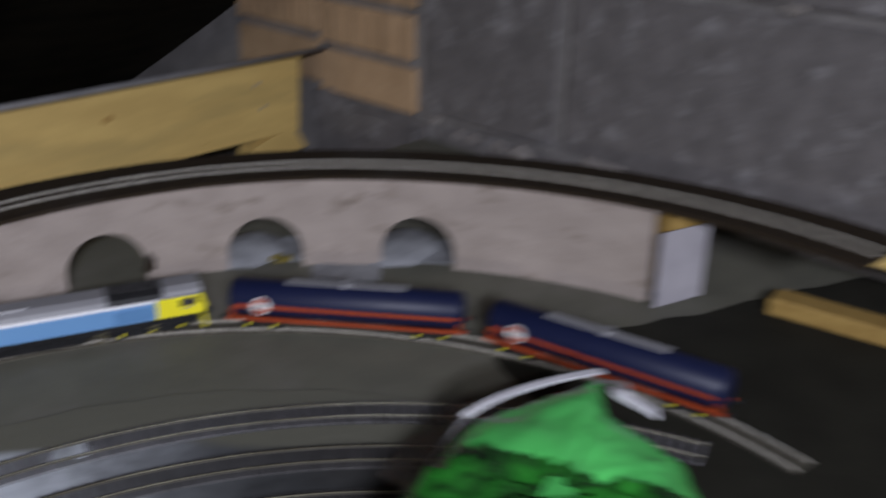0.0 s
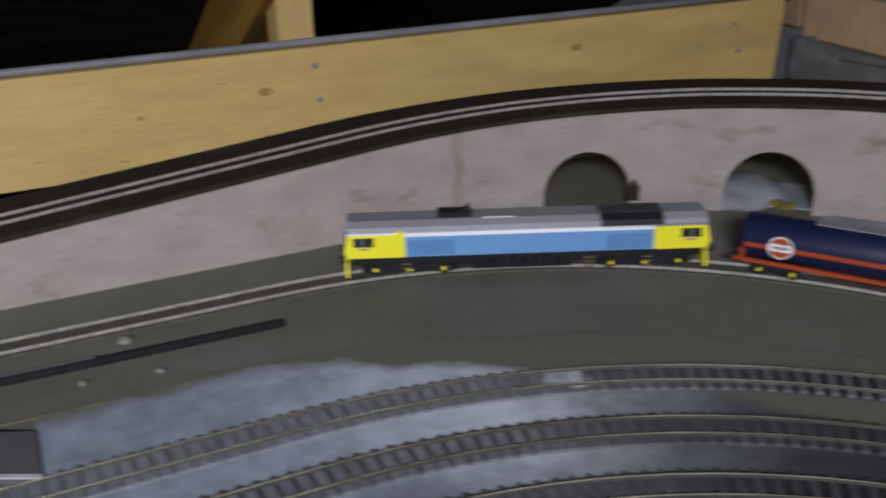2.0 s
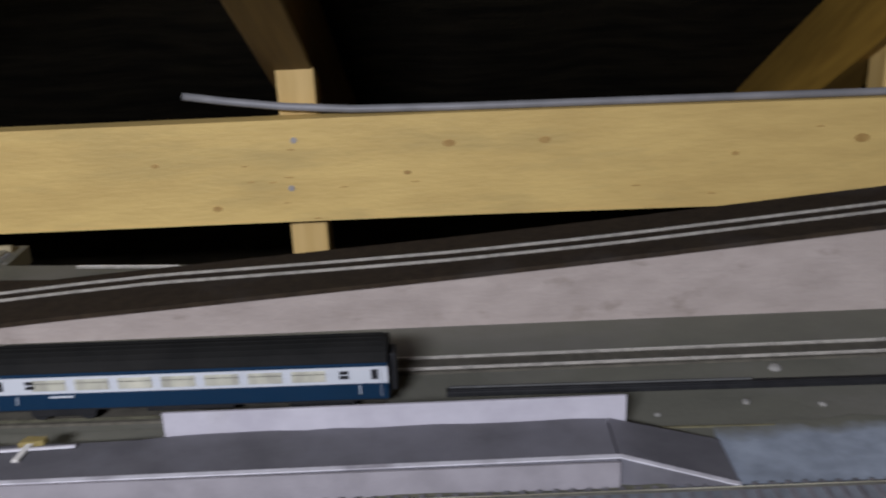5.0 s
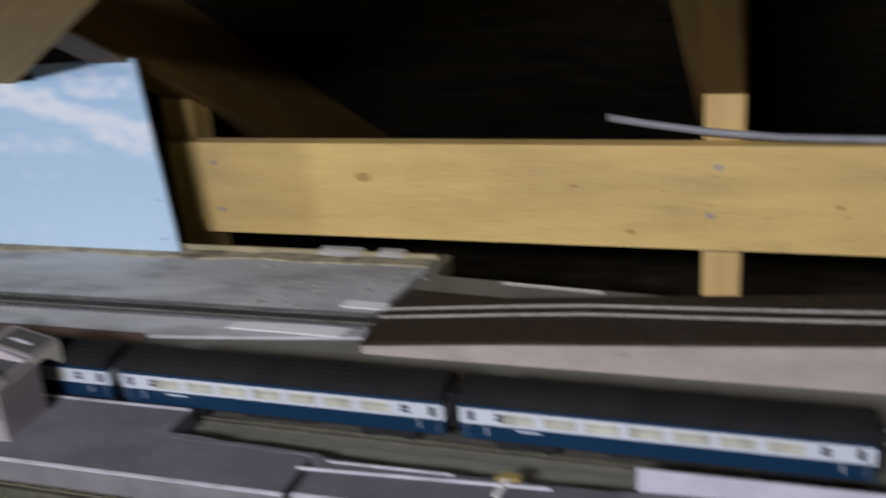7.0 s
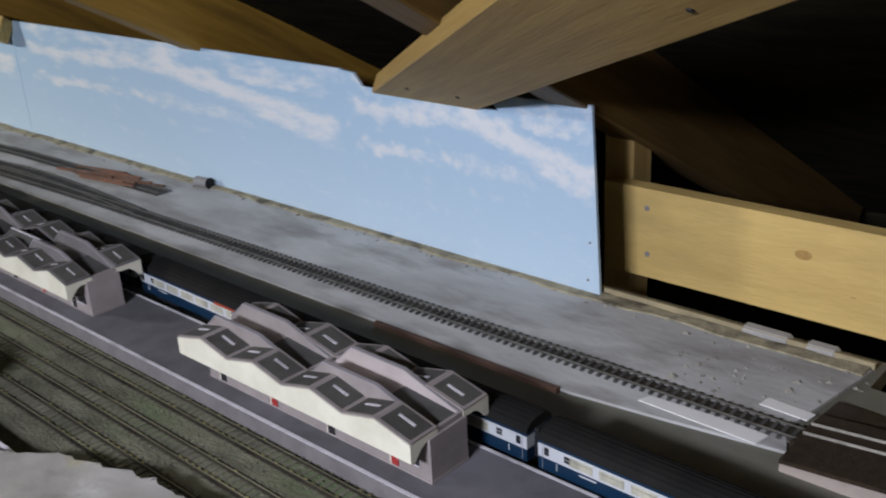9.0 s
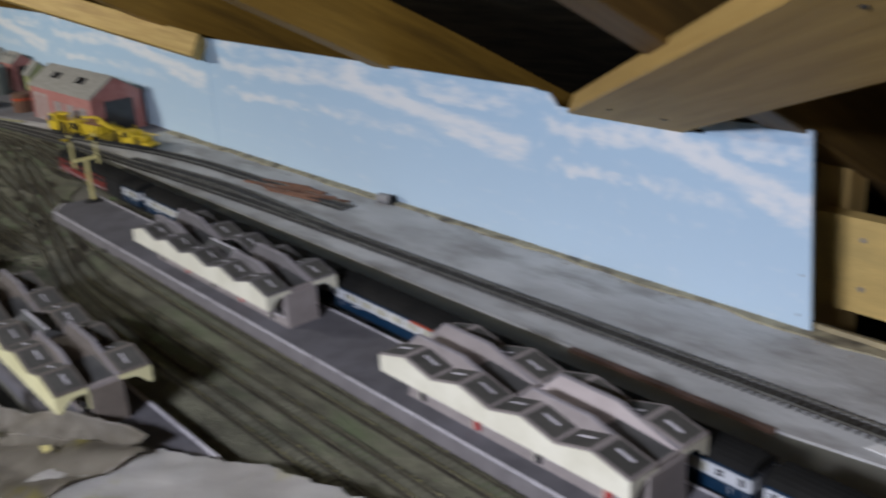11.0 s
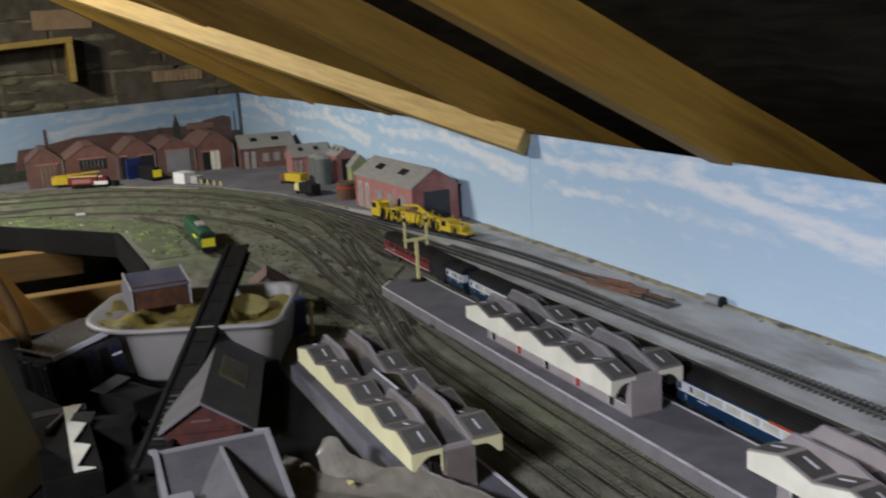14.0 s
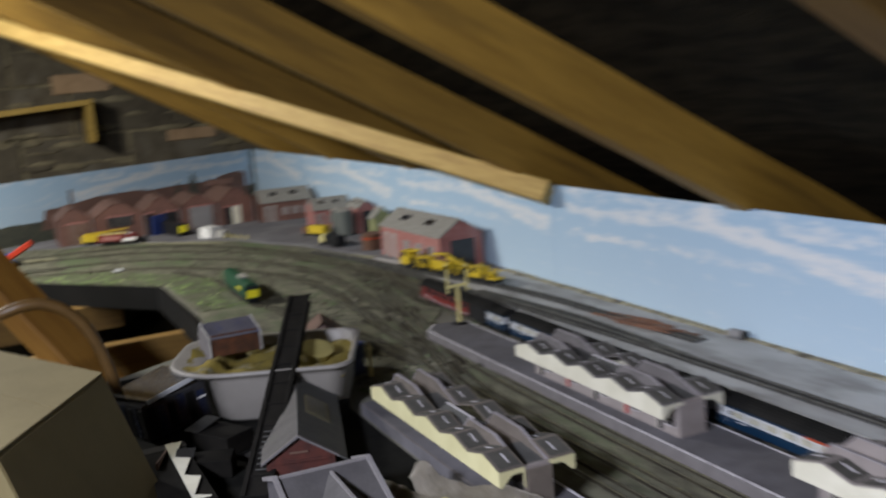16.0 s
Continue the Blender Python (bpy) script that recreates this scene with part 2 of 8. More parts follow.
M_tubplastic = material("translucent_tub", (0.275, 0.258, 0.235), (0.23, 0.215, 0.195), scale=14, rough=0.5, fine=120, bump=0.03)
M_card = material("plain_cardboard_box", (0.225, 0.182, 0.085), (0.185, 0.147, 0.066), scale=8, rough=0.8, fine=160, bump=0.1)
M_hose = material("brown_hose", (0.13, 0.07, 0.02), (0.09, 0.05, 0.015), scale=20, rough=0.45, fine=120, bump=0.05)
M_paper = material("crumpled_white_sheet", (0.66, 0.64, 0.60), (0.58, 0.55, 0.50), scale=14, rough=0.75, fine=120, bump=0.15, stain=(0.50, 0.46, 0.18), stain_scale=9, stain_amount=0.12)
M_bag = material("green_packet_film", (0.09, 0.58, 0.12), (0.12, 0.66, 0.16), scale=7, rough=0.22, fine=60, bump=0.15, stain=(0.03, 0.36, 0.05), stain_scale=12, stain_amount=0.2)
# dark copy of the packet film: shade of the creases put into colour
M_bagfold = material("shaded_packet_film", (0.03, 0.26, 0.03), (0.012, 0.05, 0.012), scale=40, rough=0.25, fine=60, bump=0.3, stain=(0.01, 0.015, 0.01), stain_scale=22, stain_amount=0.5)
M_foil = material("silver_foil", (0.84, 0.83, 0.87), (0.70, 0.69, 0.74), scale=30, rough=0.35, metal=0.12, fine=60, bump=0.3)
M_brownroof = material("brown_roof", (0.13, 0.07, 0.05), (0.09, 0.05, 0.035), scale=24, rough=0.7, fine=240, bump=0.2)
M_stone = material("pale_stone_card", (0.40, 0.385, 0.36), (0.32, 0.31, 0.29), scale=50, rough=0.85, fine=260, bump=0.3)
M_villa = material("grey_villa_card", (0.085, 0.080, 0.088), (0.062, 0.058, 0.065), scale=40, rough=0.85, fine=260, bump=0.25, stain=(0.14, 0.135, 0.13), stain_scale=14, stain_amount=0.3)
M_gunk = material("yellow_foam", (0.26, 0.195, 0.030), (0.145, 0.115, 0.024), scale=35, rough=0.9, fine=160, bump=0.6, stain=(0.30, 0.27, 0.17), stain_scale=22, stain_amount=0.3)
M_redplastic = material("red_plastic", (0.42, 0.04, 0.018), (0.34, 0.032, 0.015), scale=14, rough=0.35, fine=120, bump=0.02)
M_bluepaint = material("blue_plastic", (0.03, 0.06, 0.25), (0.025, 0.05, 0.2), scale=14, rough=0.4, fine=120, bump=0.02)
M_signal = material("cream_signal_paint", (0.66, 0.58, 0.25), (0.55, 0.48, 0.2), scale=14, rough=0.5, fine=120, bump=0.02)
M_machine = material("machine_yellow", (0.62, 0.45, 0.02), (0.48, 0.34, 0.02), scale=60, rough=0.5, fine=200, bump=0.05)
# near-black for cartons and floor: their shade is in the colour
M_carton = material("shade_black_surface", (0.005, 0.0046, 0.004), (0.010, 0.009, 0.0075), scale=40, rough=0.85, spec=0.1, fine=160, bump=0.2, vary=0.3)
M_rail_dark = rail_metal("grimy_shaded_rail", (0.34, 0.32, 0.22), (0.10, 0.095, 0.065), (0.085, 0.08, 0.052), 0.50)
M_hedge = material("print_dark_trees", (0.05, 0.055, 0.045), (0.085, 0.085, 0.06), scale=45, rough=0.7, fine=300, bump=0.0)
M_printbrick = material("brown_factory_brick", (0.150, 0.070, 0.052), (0.105, 0.049, 0.038), scale=26, rough=0.7, fine=300, bump=0.0, vary=0.15)
M_printroof = material("print_roof", (0.17, 0.09, 0.07), (0.12, 0.07, 0.055), scale=26, rough=0.7, fine=300, bump=0.0, vary=0.15)
M_printdoor = material("print_door", (0.20, 0.195, 0.20), (0.16, 0.155, 0.16), scale=26, rough=0.7, fine=300, bump=0.0)


def sky_sheet(name, width):
    """A printed sky: blue that pales downwards, with torn streaks of white cloud; the same print for any sheet width."""
    m = bpy.data.materials.new(name)
    m.use_nodes = True
    t = m.node_tree
    b = t.nodes["Principled BSDF"]
    b.inputs["Roughness"].default_value = 0.55
    b.inputs["Specular IOR Level"].default_value = 0.25
    co = t.nodes.new("ShaderNodeTexCoord")
    sep = t.nodes.new("ShaderNodeSeparateXYZ")
    t.links.new(co.outputs["Object"], sep.inputs[0])

    def calc(op, a, c=0.0, d=0.0):
        n = t.nodes.new("ShaderNodeMath")
        n.operation = op
        for k, v in enumerate((a, c, d)):
            if isinstance(v, float):
                n.inputs[k].default_value = v
            else:
                t.links.new(v, n.inputs[k])
        return n.outputs[0]

    def ramp(value, stops):
        n = t.nodes.new("ShaderNodeValToRGB")
        t.links.new(value, n.inputs[0])
        e = n.color_ramp.elements
        while len(e) < len(stops):
            e.new(0.5)
        for k, (at, v) in enumerate(stops):
            e[k].position = at
            e[k].color = v if isinstance(v, tuple) else (v, v, v, 1)
        return n.outputs[0]

    def grain(scale, detail, stretch):
        mp = t.nodes.new("ShaderNodeMapping")
        mp.inputs["Scale"].default_value = stretch
        t.links.new(co.outputs["Object"], mp.inputs["Vector"])
        n = t.nodes.new("ShaderNodeTexNoise")
        n.inputs["Scale"].default_value, n.inputs["Detail"].default_value, n.inputs["Roughness"].default_value = scale, detail, 0.58
        t.links.new(mp.outputs[0], n.inputs["Vector"])
        return n.outputs["Fac"]

    u = calc("DIVIDE", sep.outputs["X"], width)
    high = calc("DIVIDE", sep.outputs["Z"], 0.25)
    wave = calc("MULTIPLY_ADD", grain(1.0, 4.0, (7.0 / width, 6.0, 30.0)), 0.24, -0.12)
    bent = calc("ADD", high, wave)
    cover = None
    # each streak: its height along the sheet, its strength along the sheet, its half thickness
    for path, force, half in ((((0.0, 0.70), (0.30, 0.71), (0.50, 0.76), (1.0, 0.74)), ((0.02, 0.0), (0.07, 0.75), (0.35, 0.9), (0.60, 0.35), (0.75, 0.0)), 0.085),
                              (((0.40, 0.79), (0.58, 0.74), (0.74, 0.66), (0.86, 0.585), (1.0, 0.52)), ((0.42, 0.0), (0.52, 1.0), (0.88, 1.05), (0.97, 0.7), (1.0, 0.2)), 0.105),
                              (((0.0, 0.49), (0.30, 0.51), (0.55, 0.515), (0.8, 0.50)), ((0.03, 0.0), (0.10, 0.8), (0.30, 0.75), (0.52, 0.5), (0.70, 0.55), (0.80, 0.0)), 0.050),
                              (((0.68, 0.82), (0.85, 0.79), (1.0, 0.72)), ((0.68, 0.0), (0.76, 0.85), (0.92, 0.8), (0.99, 0.0)), 0.055),
                              (((0.0, 0.86), (1.0, 0.86)), ((0.0, 0.30), (0.25, 0.5), (0.55, 0.6), (0.70, 0.25), (1.0, 0.35)), 0.085)):
        off = calc("DIVIDE", calc("SUBTRACT", bent, ramp(u, path)), half)
        body = calc("MULTIPLY", calc("SUBTRACT", 1.0, calc("MINIMUM", calc("MULTIPLY", off, off), 1.0)), ramp(u, force))
        cover = body if cover is None else calc("MAXIMUM", cover, body)
    torn = calc("MULTIPLY_ADD", calc("SUBTRACT", grain(1.0, 9.0, (15.0 / width, 9.0, 58.0)), 0.5), 2.6, cover)
    cr = t.nodes.new("ShaderNodeMapRange")
    cr.interpolation_type = "SMOOTHSTEP"
    cr.inputs["From Min"].default_value, cr.inputs["From Max"].default_value, cr.inputs["To Max"].default_value = 0.10, 1.15, 0.90
    t.links.new(torn, cr.inputs["Value"])
    blue = ramp(calc("DIVIDE", sep.outputs["Z"], 0.222), ((0.0, (0.47, 0.60, 0.715, 1)), (1.0, (0.36, 0.51, 0.665, 1))))
    x = t.nodes.new("ShaderNodeMix")
    x.data_type = "RGBA"
    x.inputs[7].default_value = (0.70, 0.715, 0.735, 1)
    t.links.new(cr.outputs[0], x.inputs[0])
    t.links.new(blue, x.inputs[6])
    t.links.new(x.outputs[2], b.inputs["Base Color"])
    return m


M_sky = sky_sheet("printed_sky", 0.92)
M_sky_short = sky_sheet("printed_sky_short", 0.409)


# ---- mesh helpers ----
def part(name, bm, mat, parent=None, label="", smooth=False):
    """Link a bmesh as one mesh object, under a thing or a part if one is given."""
    me = bpy.data.meshes.new(name)
    bmesh.ops.recalc_face_normals(bm, faces=bm.faces)
    bm.to_mesh(me)
    bm.free()
    if smooth:
        for p in me.polygons:
            p.use_smooth = True
    me.materials.append(mat)
    ob = new(name, me)
    ob.parent = parent
    if label:
        ob["label"] = label
    return ob


def thing(name, m, label, category, group="", kind=""):
    """An Empty at a thing's base."""
    ob = new(name)
    ob.empty_display_size = 0.02
    ob.matrix_world = m
    return tagged(ob, label, category, group, kind)


def box(x0, x1, y0, y1, z0, z1, bevel=0.0, bm=None):
    bm = bm or bmesh.new()
    vs = bmesh.ops.create_cube(bm, size=1.0)["verts"]
    for v in vs:
        v.co = Vector(((x0 + x1) / 2 + v.co.x * (x1 - x0), (y0 + y1) / 2 + v.co.y * (y1 - y0), (z0 + z1) / 2 + v.co.z * (z1 - z0)))
    if bevel:
        es = {e for v in vs for e in v.link_edges}
        bmesh.ops.bevel(bm, geom=list(es), offset=bevel, segments=1, affect="EDGES", profile=0.5)
    return bm


def turned_box(p, q, width, height, bevel=0.002, up=(0, 0, 1)):
    """A straight timber from p to q; width across, height along up."""
    p, q = Vector(p), Vector(q)
    d = q - p
    ax = d.normalized()
    side = ax.cross(Vector(up)).normalized()
    top = side.cross(ax)
    bm = box(0, d.length, -width / 2, width / 2, -height / 2, height / 2, bevel)
    m = Matrix((( ax.x, side.x, top.x, p.x), (ax.y, side.y, top.y, p.y), (ax.z, side.z, top.z, p.z), (0, 0, 0, 1)))
    bm.transform(m)
    return bm


def prism(outline, axis, a, b, bm=None):
    """An outline of (u, v) pushed from a to b along an axis: x takes (y, z), y takes (x, z), z takes (x, y)."""
    bm = bm or bmesh.new()
    put = {"x": lambda u, v, w: (w, u, v), "y": lambda u, v, w: (u, w, v), "z": lambda u, v, w: (u, v, w)}[axis]
    lo = [bm.verts.new(put(u, v, a)) for u, v in outline]
    hi = [bm.verts.new(put(u, v, b)) for u, v in outline]
    bm.faces.new(lo)
    bm.faces.new(hi[::-1])
    n = len(lo)
    for i in range(n):
        bm.faces.new((lo[i], hi[i], hi[(i + 1) % n], lo[(i + 1) % n]))
    return bm


def sweep(points, outline, bm=None, closed_ends=True):
    """An outline of (across, up) carried along points in plan; across is to the left of the way."""
    bm = bm or bmesh.new()
    pts = [Vector(p) for p in points]
    rings = []
    for i, p in enumerate(pts):
        d = (pts[min(i + 1, len(pts) - 1)] - pts[max(i - 1, 0)])
        d.z = 0
        d.normalize()
        left = Vector((-d.y, d.x, 0))
        rings.append([bm.verts.new(p + left * a + Vector((0, 0, h))) for a, h in outline])
    n = len(outline)
    for r, s in zip(rings, rings[1:]):
        for k in range(n):
            bm.faces.new((r[k], r[(k + 1) % n], s[(k + 1) % n], s[k]))
    if closed_ends:
        bm.faces.new(rings[0][::-1])
        bm.faces.new(rings[-1])
    return bm


def cylinder(p, q, r, n=12, r2=None, bm=None):
    bm = bm or bmesh.new()
    p, q = Vector(p), Vector(q)
    ax = (q - p).normalized()
    side = ax.cross(Vector((0, 0, 1)) if abs(ax.z) < 0.9 else Vector((1, 0, 0))).normalized()
    top = side.cross(ax)
    rings = []
    for c, rad in ((p, r), (q, r if r2 is None else r2)):
        rings.append([bm.verts.new(c + side * rad * math.cos(2 * math.pi * k / n) + top * rad * math.sin(2 * math.pi * k / n)) for k in range(n)])
    for k in range(n):
        bm.faces.new((rings[0][k], rings[0][(k + 1) % n], rings[1][(k + 1) % n], rings[1][k]))
    bm.faces.new(rings[0][::-1])
    bm.faces.new(rings[1])
    return bm


def timber(name, p, q, width, height, mat, up=(0, 0, 1), bevel=0.002):
    """A sawn length from p to q, its own x along the grain; width across, height along up."""
    p, q = Vector(p), Vector(q)
    ax = (q - p).normalized()
    side = ax.cross(Vector(up)).normalized()
    top = side.cross(ax)
    ob = part(name, box(0, (q - p).length, -width / 2, width / 2, -height / 2, height / 2, bevel), mat)
    ob.matrix_world = Matrix(((ax.x, side.x, top.x, p.x), (ax.y, side.y, top.y, p.y), (ax.z, side.z, top.z, p.z), (0, 0, 0, 1)))
    return ob


def setting(name, bm, mat, label, category, smooth=False):
    ob = part(name, bm, mat, None, "", smooth)
    return tagged(ob, label, category, "", "structure")


# ---- the loft ----
def roof_z(y):
    """Underside of the rafters."""
    return 0.227 + (0.82 - y) * 0.545


def jagged(points, amount, step, seed):
    """A closed outline with small irregular steps along its sides."""
    rnd = random.Random(seed)
    out = []
    for i, p in enumerate(points):
        a, b = Vector(p), Vector(points[(i + 1) % len(points)])
        n = max(1, int((b - a).length / step))
        for k in range(n):
            c = a.lerp(b, k / n)
            out.append((c.x + rnd.uniform(-amount, amount), c.y + rnd.uniform(-amount, amount)))
    return out


board = [(2.21, 0.72), (1.5, 0.725), (1.2, 0.745), (0.57, 0.805), (0.57, 0.86), (-3.45, 0.86), (-2.70, -1.1), (-2.35, -1.1), (-2.16, -0.22), (-1.78, 0.085), (-1.36, 0.09), (-1.10, 0.06), (-0.98, -0.14), (-0.96, -0.50), (0.0, -0.50), (0.22, -0.16), (0.32, 0.10), (1.42, 0.10), (1.50, -0.55), (2.21, -0.55)]
setting("baseboard_floor", prism(board, "z", -0.018, 0.0), M_base, "olive painted chipboard baseboard of a model railway", "baseboard")
setting("baseboard_fascia", sweep([(-1.02, 0.055, 0), (-1.36, 0.084, 0), (-1.78, 0.079, 0), (-2.165, -0.226, 0), (-2.36, -1.1, 0)], [(0, -0.055), (0.012, -0.055), (0.012, 0.004), (0, 0.004)]), M_fascia, "dark grey fascia edging the baseboard opening, near-black for its shade", "fascia")
wall_e = setting("wall_east", box(2.215, 2.30, -1.7, 1.9, -0.95, 1.6), M_mortar_grey, "grey concrete block gable wall with rough mortar", "wall")
wall_w = setting("wall_west", box(-3.98, -3.86, -1.75, 1.9, -0.95, 1.7), M_mortar_warm, "grey concrete block gable wall with rough mortar", "wall")
# added black panel: stands for the unlit depth under the boards
setting("wall_west_lower", box(-3.858, -3.82, -1.7, 0.85, -0.95, -0.03), M_felt, "black panel added for the darkness under the baseboard", "wall")
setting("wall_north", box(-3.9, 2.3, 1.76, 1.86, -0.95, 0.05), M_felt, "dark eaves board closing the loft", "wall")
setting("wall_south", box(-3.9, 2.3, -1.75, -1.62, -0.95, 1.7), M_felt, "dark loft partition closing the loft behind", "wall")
# floor colour is near-black to hold the shade below the boards
setting("floor", box(-3.9, 2.3, -1.7, 3.0, -0.98, -0.9), M_carton, "dusty loft floor below the baseboards, near-black for the shade there", "floor")
bm = bmesh.new()
vs = []
for i in range(64):
    for k in range(14):
        x, y = -3.95 + 6.25 * i / 63, 1.85 - 2.75 * k / 13
        sag = 0.014 * math.sin(x * 10.3) ** 2 + 0.006 * noise.noise((x * 3, y * 7, 0))
        vs.append(bm.verts.new((x, y, roof_z(y) + 0.112 - sag)))
for i in range(63):
    for k in range(13):
        a = i * 14 + k
        bm.faces.new((vs[a], vs[a + 1], vs[a + 15], vs[a + 14]))
setting("ceiling", bm, M_felt, "black roofing felt sagging between the rafters", "ceiling", True)
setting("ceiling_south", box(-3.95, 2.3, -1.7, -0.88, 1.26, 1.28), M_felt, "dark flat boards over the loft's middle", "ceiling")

# rafters between x 0 and 1 carry their shade in a darker pine colour
M_rafter_shaded = wood("shaded_rafter_pine", (0.15, 0.085, 0.018), (0.095, 0.052, 0.010), "x")
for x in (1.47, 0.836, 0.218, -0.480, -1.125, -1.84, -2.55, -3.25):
    r = timber("rafter", (x, 1.7, roof_z(1.7) + 0.05), (x, -0.85, roof_z(-0.85) + 0.05), 0.052, 0.10, M_rafter_shaded if 0 < x < 1 else M_pine_y)
    tagged(r, "sawn pine rafter under black felt", "rafter", "rafters", "structure")
for x in (1.478, 0.842, 0.206):
    r = part("stud", box(x - 0.020, x + 0.020, 0.948, 0.99, -0.9, roof_z(0.97) + 0.01, 0.001), M_pine_z)
    tagged(r, "upright pine stud below a rafter", "stud", "studs", "structure")
M_brace = wood("sawn_pine_brace", (0.385, 0.25, 0.072), (0.285, 0.175, 0.045), "x")
M_batten = material("pale_planed_batten", (0.57, 0.39, 0.125), (0.44, 0.285, 0.08), scale=5.0, detail=8, rough=0.6, bump=0.3, fine=30, stretch=(2.2, 20, 20), stain=(0.38, 0.235, 0.07), stain_scale=2.4, stain_amount=0.2)
# diagonal braces nailed under the rafters
for p, q, wdt, dep in (((-0.050, 0.866, 0.189), (1.61, -0.314, 0.834), 0.113, 0.026), ((-1.05, 0.806, 0.2075), (-2.75, -0.18, 0.745), 0.042, 0.046)):
    r = timber("roof_brace", p, q, wdt, dep, M_brace if wdt > 0.1 else M_batten, (0, 0.478, 0.878))
    tagged(r, "sawn pine brace nailed diagonally under the rafters", "brace", "", "structure")

for f, o in ((0.06, 0.03), (0.085, -0.02), (0.335, 0.025), (0.35, -0.03), (0.60, 0.02), (0.615, -0.03)):
    p = Vector((-0.050, 0.866, 0.189)).lerp(Vector((1.61, -0.314, 0.834)), f)
    ax = Vector((1.66, -1.18, 0.645)).normalized()
    side = ax.cross(Vector((0, 0.478, 0.878))).normalized()
    up = side.cross(ax)
    p = p + side * o - up * 0.0128
    nail = part("nail_head", cylinder(p, p - up * 0.0014, 0.0026, 8), M_black)
    tagged(nail, "small dark nail head in the brace", "nail", "brace nails", "structure")

beam = thing("plank_beam", pose(0, 0, 0), "broad knotty pine plank screwed to the studs", "plank", "", "structure")
def lift(x):
    """The plank drops slightly towards the gable."""
    return 0.009 * max(0.0, min(1.0, (2.2 - x) / 1.2))


part("plank", prism([(0.202, -0.009), (1.0, -0.009), (2.135, -0.0175), (2.142, 0.0943), (1.0, 0.103), (0.200, 0.103)], "y", 0.925, 0.947), M_pine, beam)
M_screw = material("screw_head", (0.40, 0.38, 0.36), rough=0.5, metal=0.4)
M_knot = material("pine_knot", (0.46, 0.29, 0.09), (0.36, 0.21, 0.06), scale=120, rough=0.6)
for x, z in ((0.838, 0.072), (0.831, 0.020), (1.489, 0.074), (1.492, 0.036), (2.06, 0.066), (2.07, 0.03), (0.26, 0.07), (0.262, 0.012)):
    z += lift(x)
    part("screw", cylinder((x, 0.9255, z), (x, 0.9238, z), 0.0034, 10), M_screw, beam)
for x, z, r in ((1.432, 0.052, 0.006), (1.00, 0.062, 0.005), (1.10, 0.062, 0.0045), (0.69, 0.05, 0.003), (0.75, 0.0, 0.004), (1.82, 0.06, 0.006), (1.30, 0.04, 0.003), (0.955, 0.032, 0.003), (0.45, 0.055, 0.007)):
    z += lift(x)
    bm = cylinder((x, 0.9255, z), (x, 0.9245, z), r * 0.8, 12)
    for v in bm.verts:
        v.co.x = x + (v.co.x - x) * 1.7
    part("knot", bm, M_knot, beam)
for i in range(14):
    rnd = random.Random(40 + i)
    x, z = 0.78 + rnd.random() * 0.12 if i < 7 else 0.4 + rnd.random() * 1.6, rnd.uniform(-0.008, 0.082)
    part("gouge", box(x - 0.004, x + 0.004 * rnd.random() + 0.002, 0.9246, 0.9258, z - 0.0006, z + 0.0006), M_knot, beam)

pipe = thing("conduit_pipe", pose(0, 0, 0), "grey plastic conduit lying along the plank's top", "pipe")
line = [(0.727, 0.934, 0.121), (0.77, 0.934, 0.114), (0.83, 0.934, 0.106), (0.90, 0.934, 0.1005), (1.0, 0.934, 0.0985), (1.4, 0.934, 0.0985), (1.8, 0.934, 0.0985), (2.2, 0.934, 0.0985)]
line = [(x, y, z + lift(x)) for x, y, z in line]
part("tube", sweep(line, [(0.0042 * math.cos(a * math.pi / 6), 0.0042 * math.sin(a * math.pi / 6)) for a in range(12)]), M_pipe, pipe, "", True)

# printed backdrops
SHEET = 0.92
for i in range(5):
    a = -0.147 - SHEET * (i - 1)
    left, right = max(-0.147 - SHEET * i, -3.62), min(a, 0.262)
    y = 0.823 + 0.0008 * (i % 2)
    shape = box(0.0 if i < 4 else left - (-0.147 - SHEET * i), right - (-0.147 - SHEET * i) + 0.002, 0.0, 0.004, 0.0, 0.222 + 0.001 * (i % 2))
    if i == 0:
        # the short sheet is cut down where the brace passes over it
        shape = prism([(0.0, 0.0), (0.409, 0.0), (0.396, 0.2225), (0.380, 0.2235), (0.252, 0.2165), (0.268, 0.2005), (0.16, 0.2020), (0.043, 0.2040), (0.028, 0.2200), (0.0, 0.2220)], "y", 0.0, 0.004)
    bdp = setting("backdrop_sky_%d" % (i + 1), shape, M_sky if i else M_sky_short, "printed blue sky backdrop with white clouds", "backdrop")
    bdp.location = (-0.147 - SHEET * i, y, 0.0)
for x, z in ((0.248, 0.066), (0.246, 0.02)):
    pin = part("pin", cylinder((x, 0.8232, z), (x, 0.8216, z), 0.0013, 8), M_pipe)
    pin.parent = bpy.data.objects["backdrop_sky_1"]
    pin.matrix_parent_inverse = Matrix.Translation((0.147, -0.823, 0))
town_m = Matrix.Translation((-3.62, 0.822, 0)) @ Matrix.Rotation(math.atan2(-1.822, 0.92), 4, "Z")
town = setting("backdrop_town", box(0.0, 2.04, -0.006, 0.0, -0.03, 0.222), M_sky, "printed backdrop of brick factories under a blue sky", "backdrop")
town.matrix_world = town_m


def printed(name, outline, mat, depth, label=""):
    """A flat printed shape on the town backdrop; u runs along it from the corner, v is height."""
    return part(name, prism(outline, "y", 0.0004 + depth, 0.0008 + depth), mat, town, label)


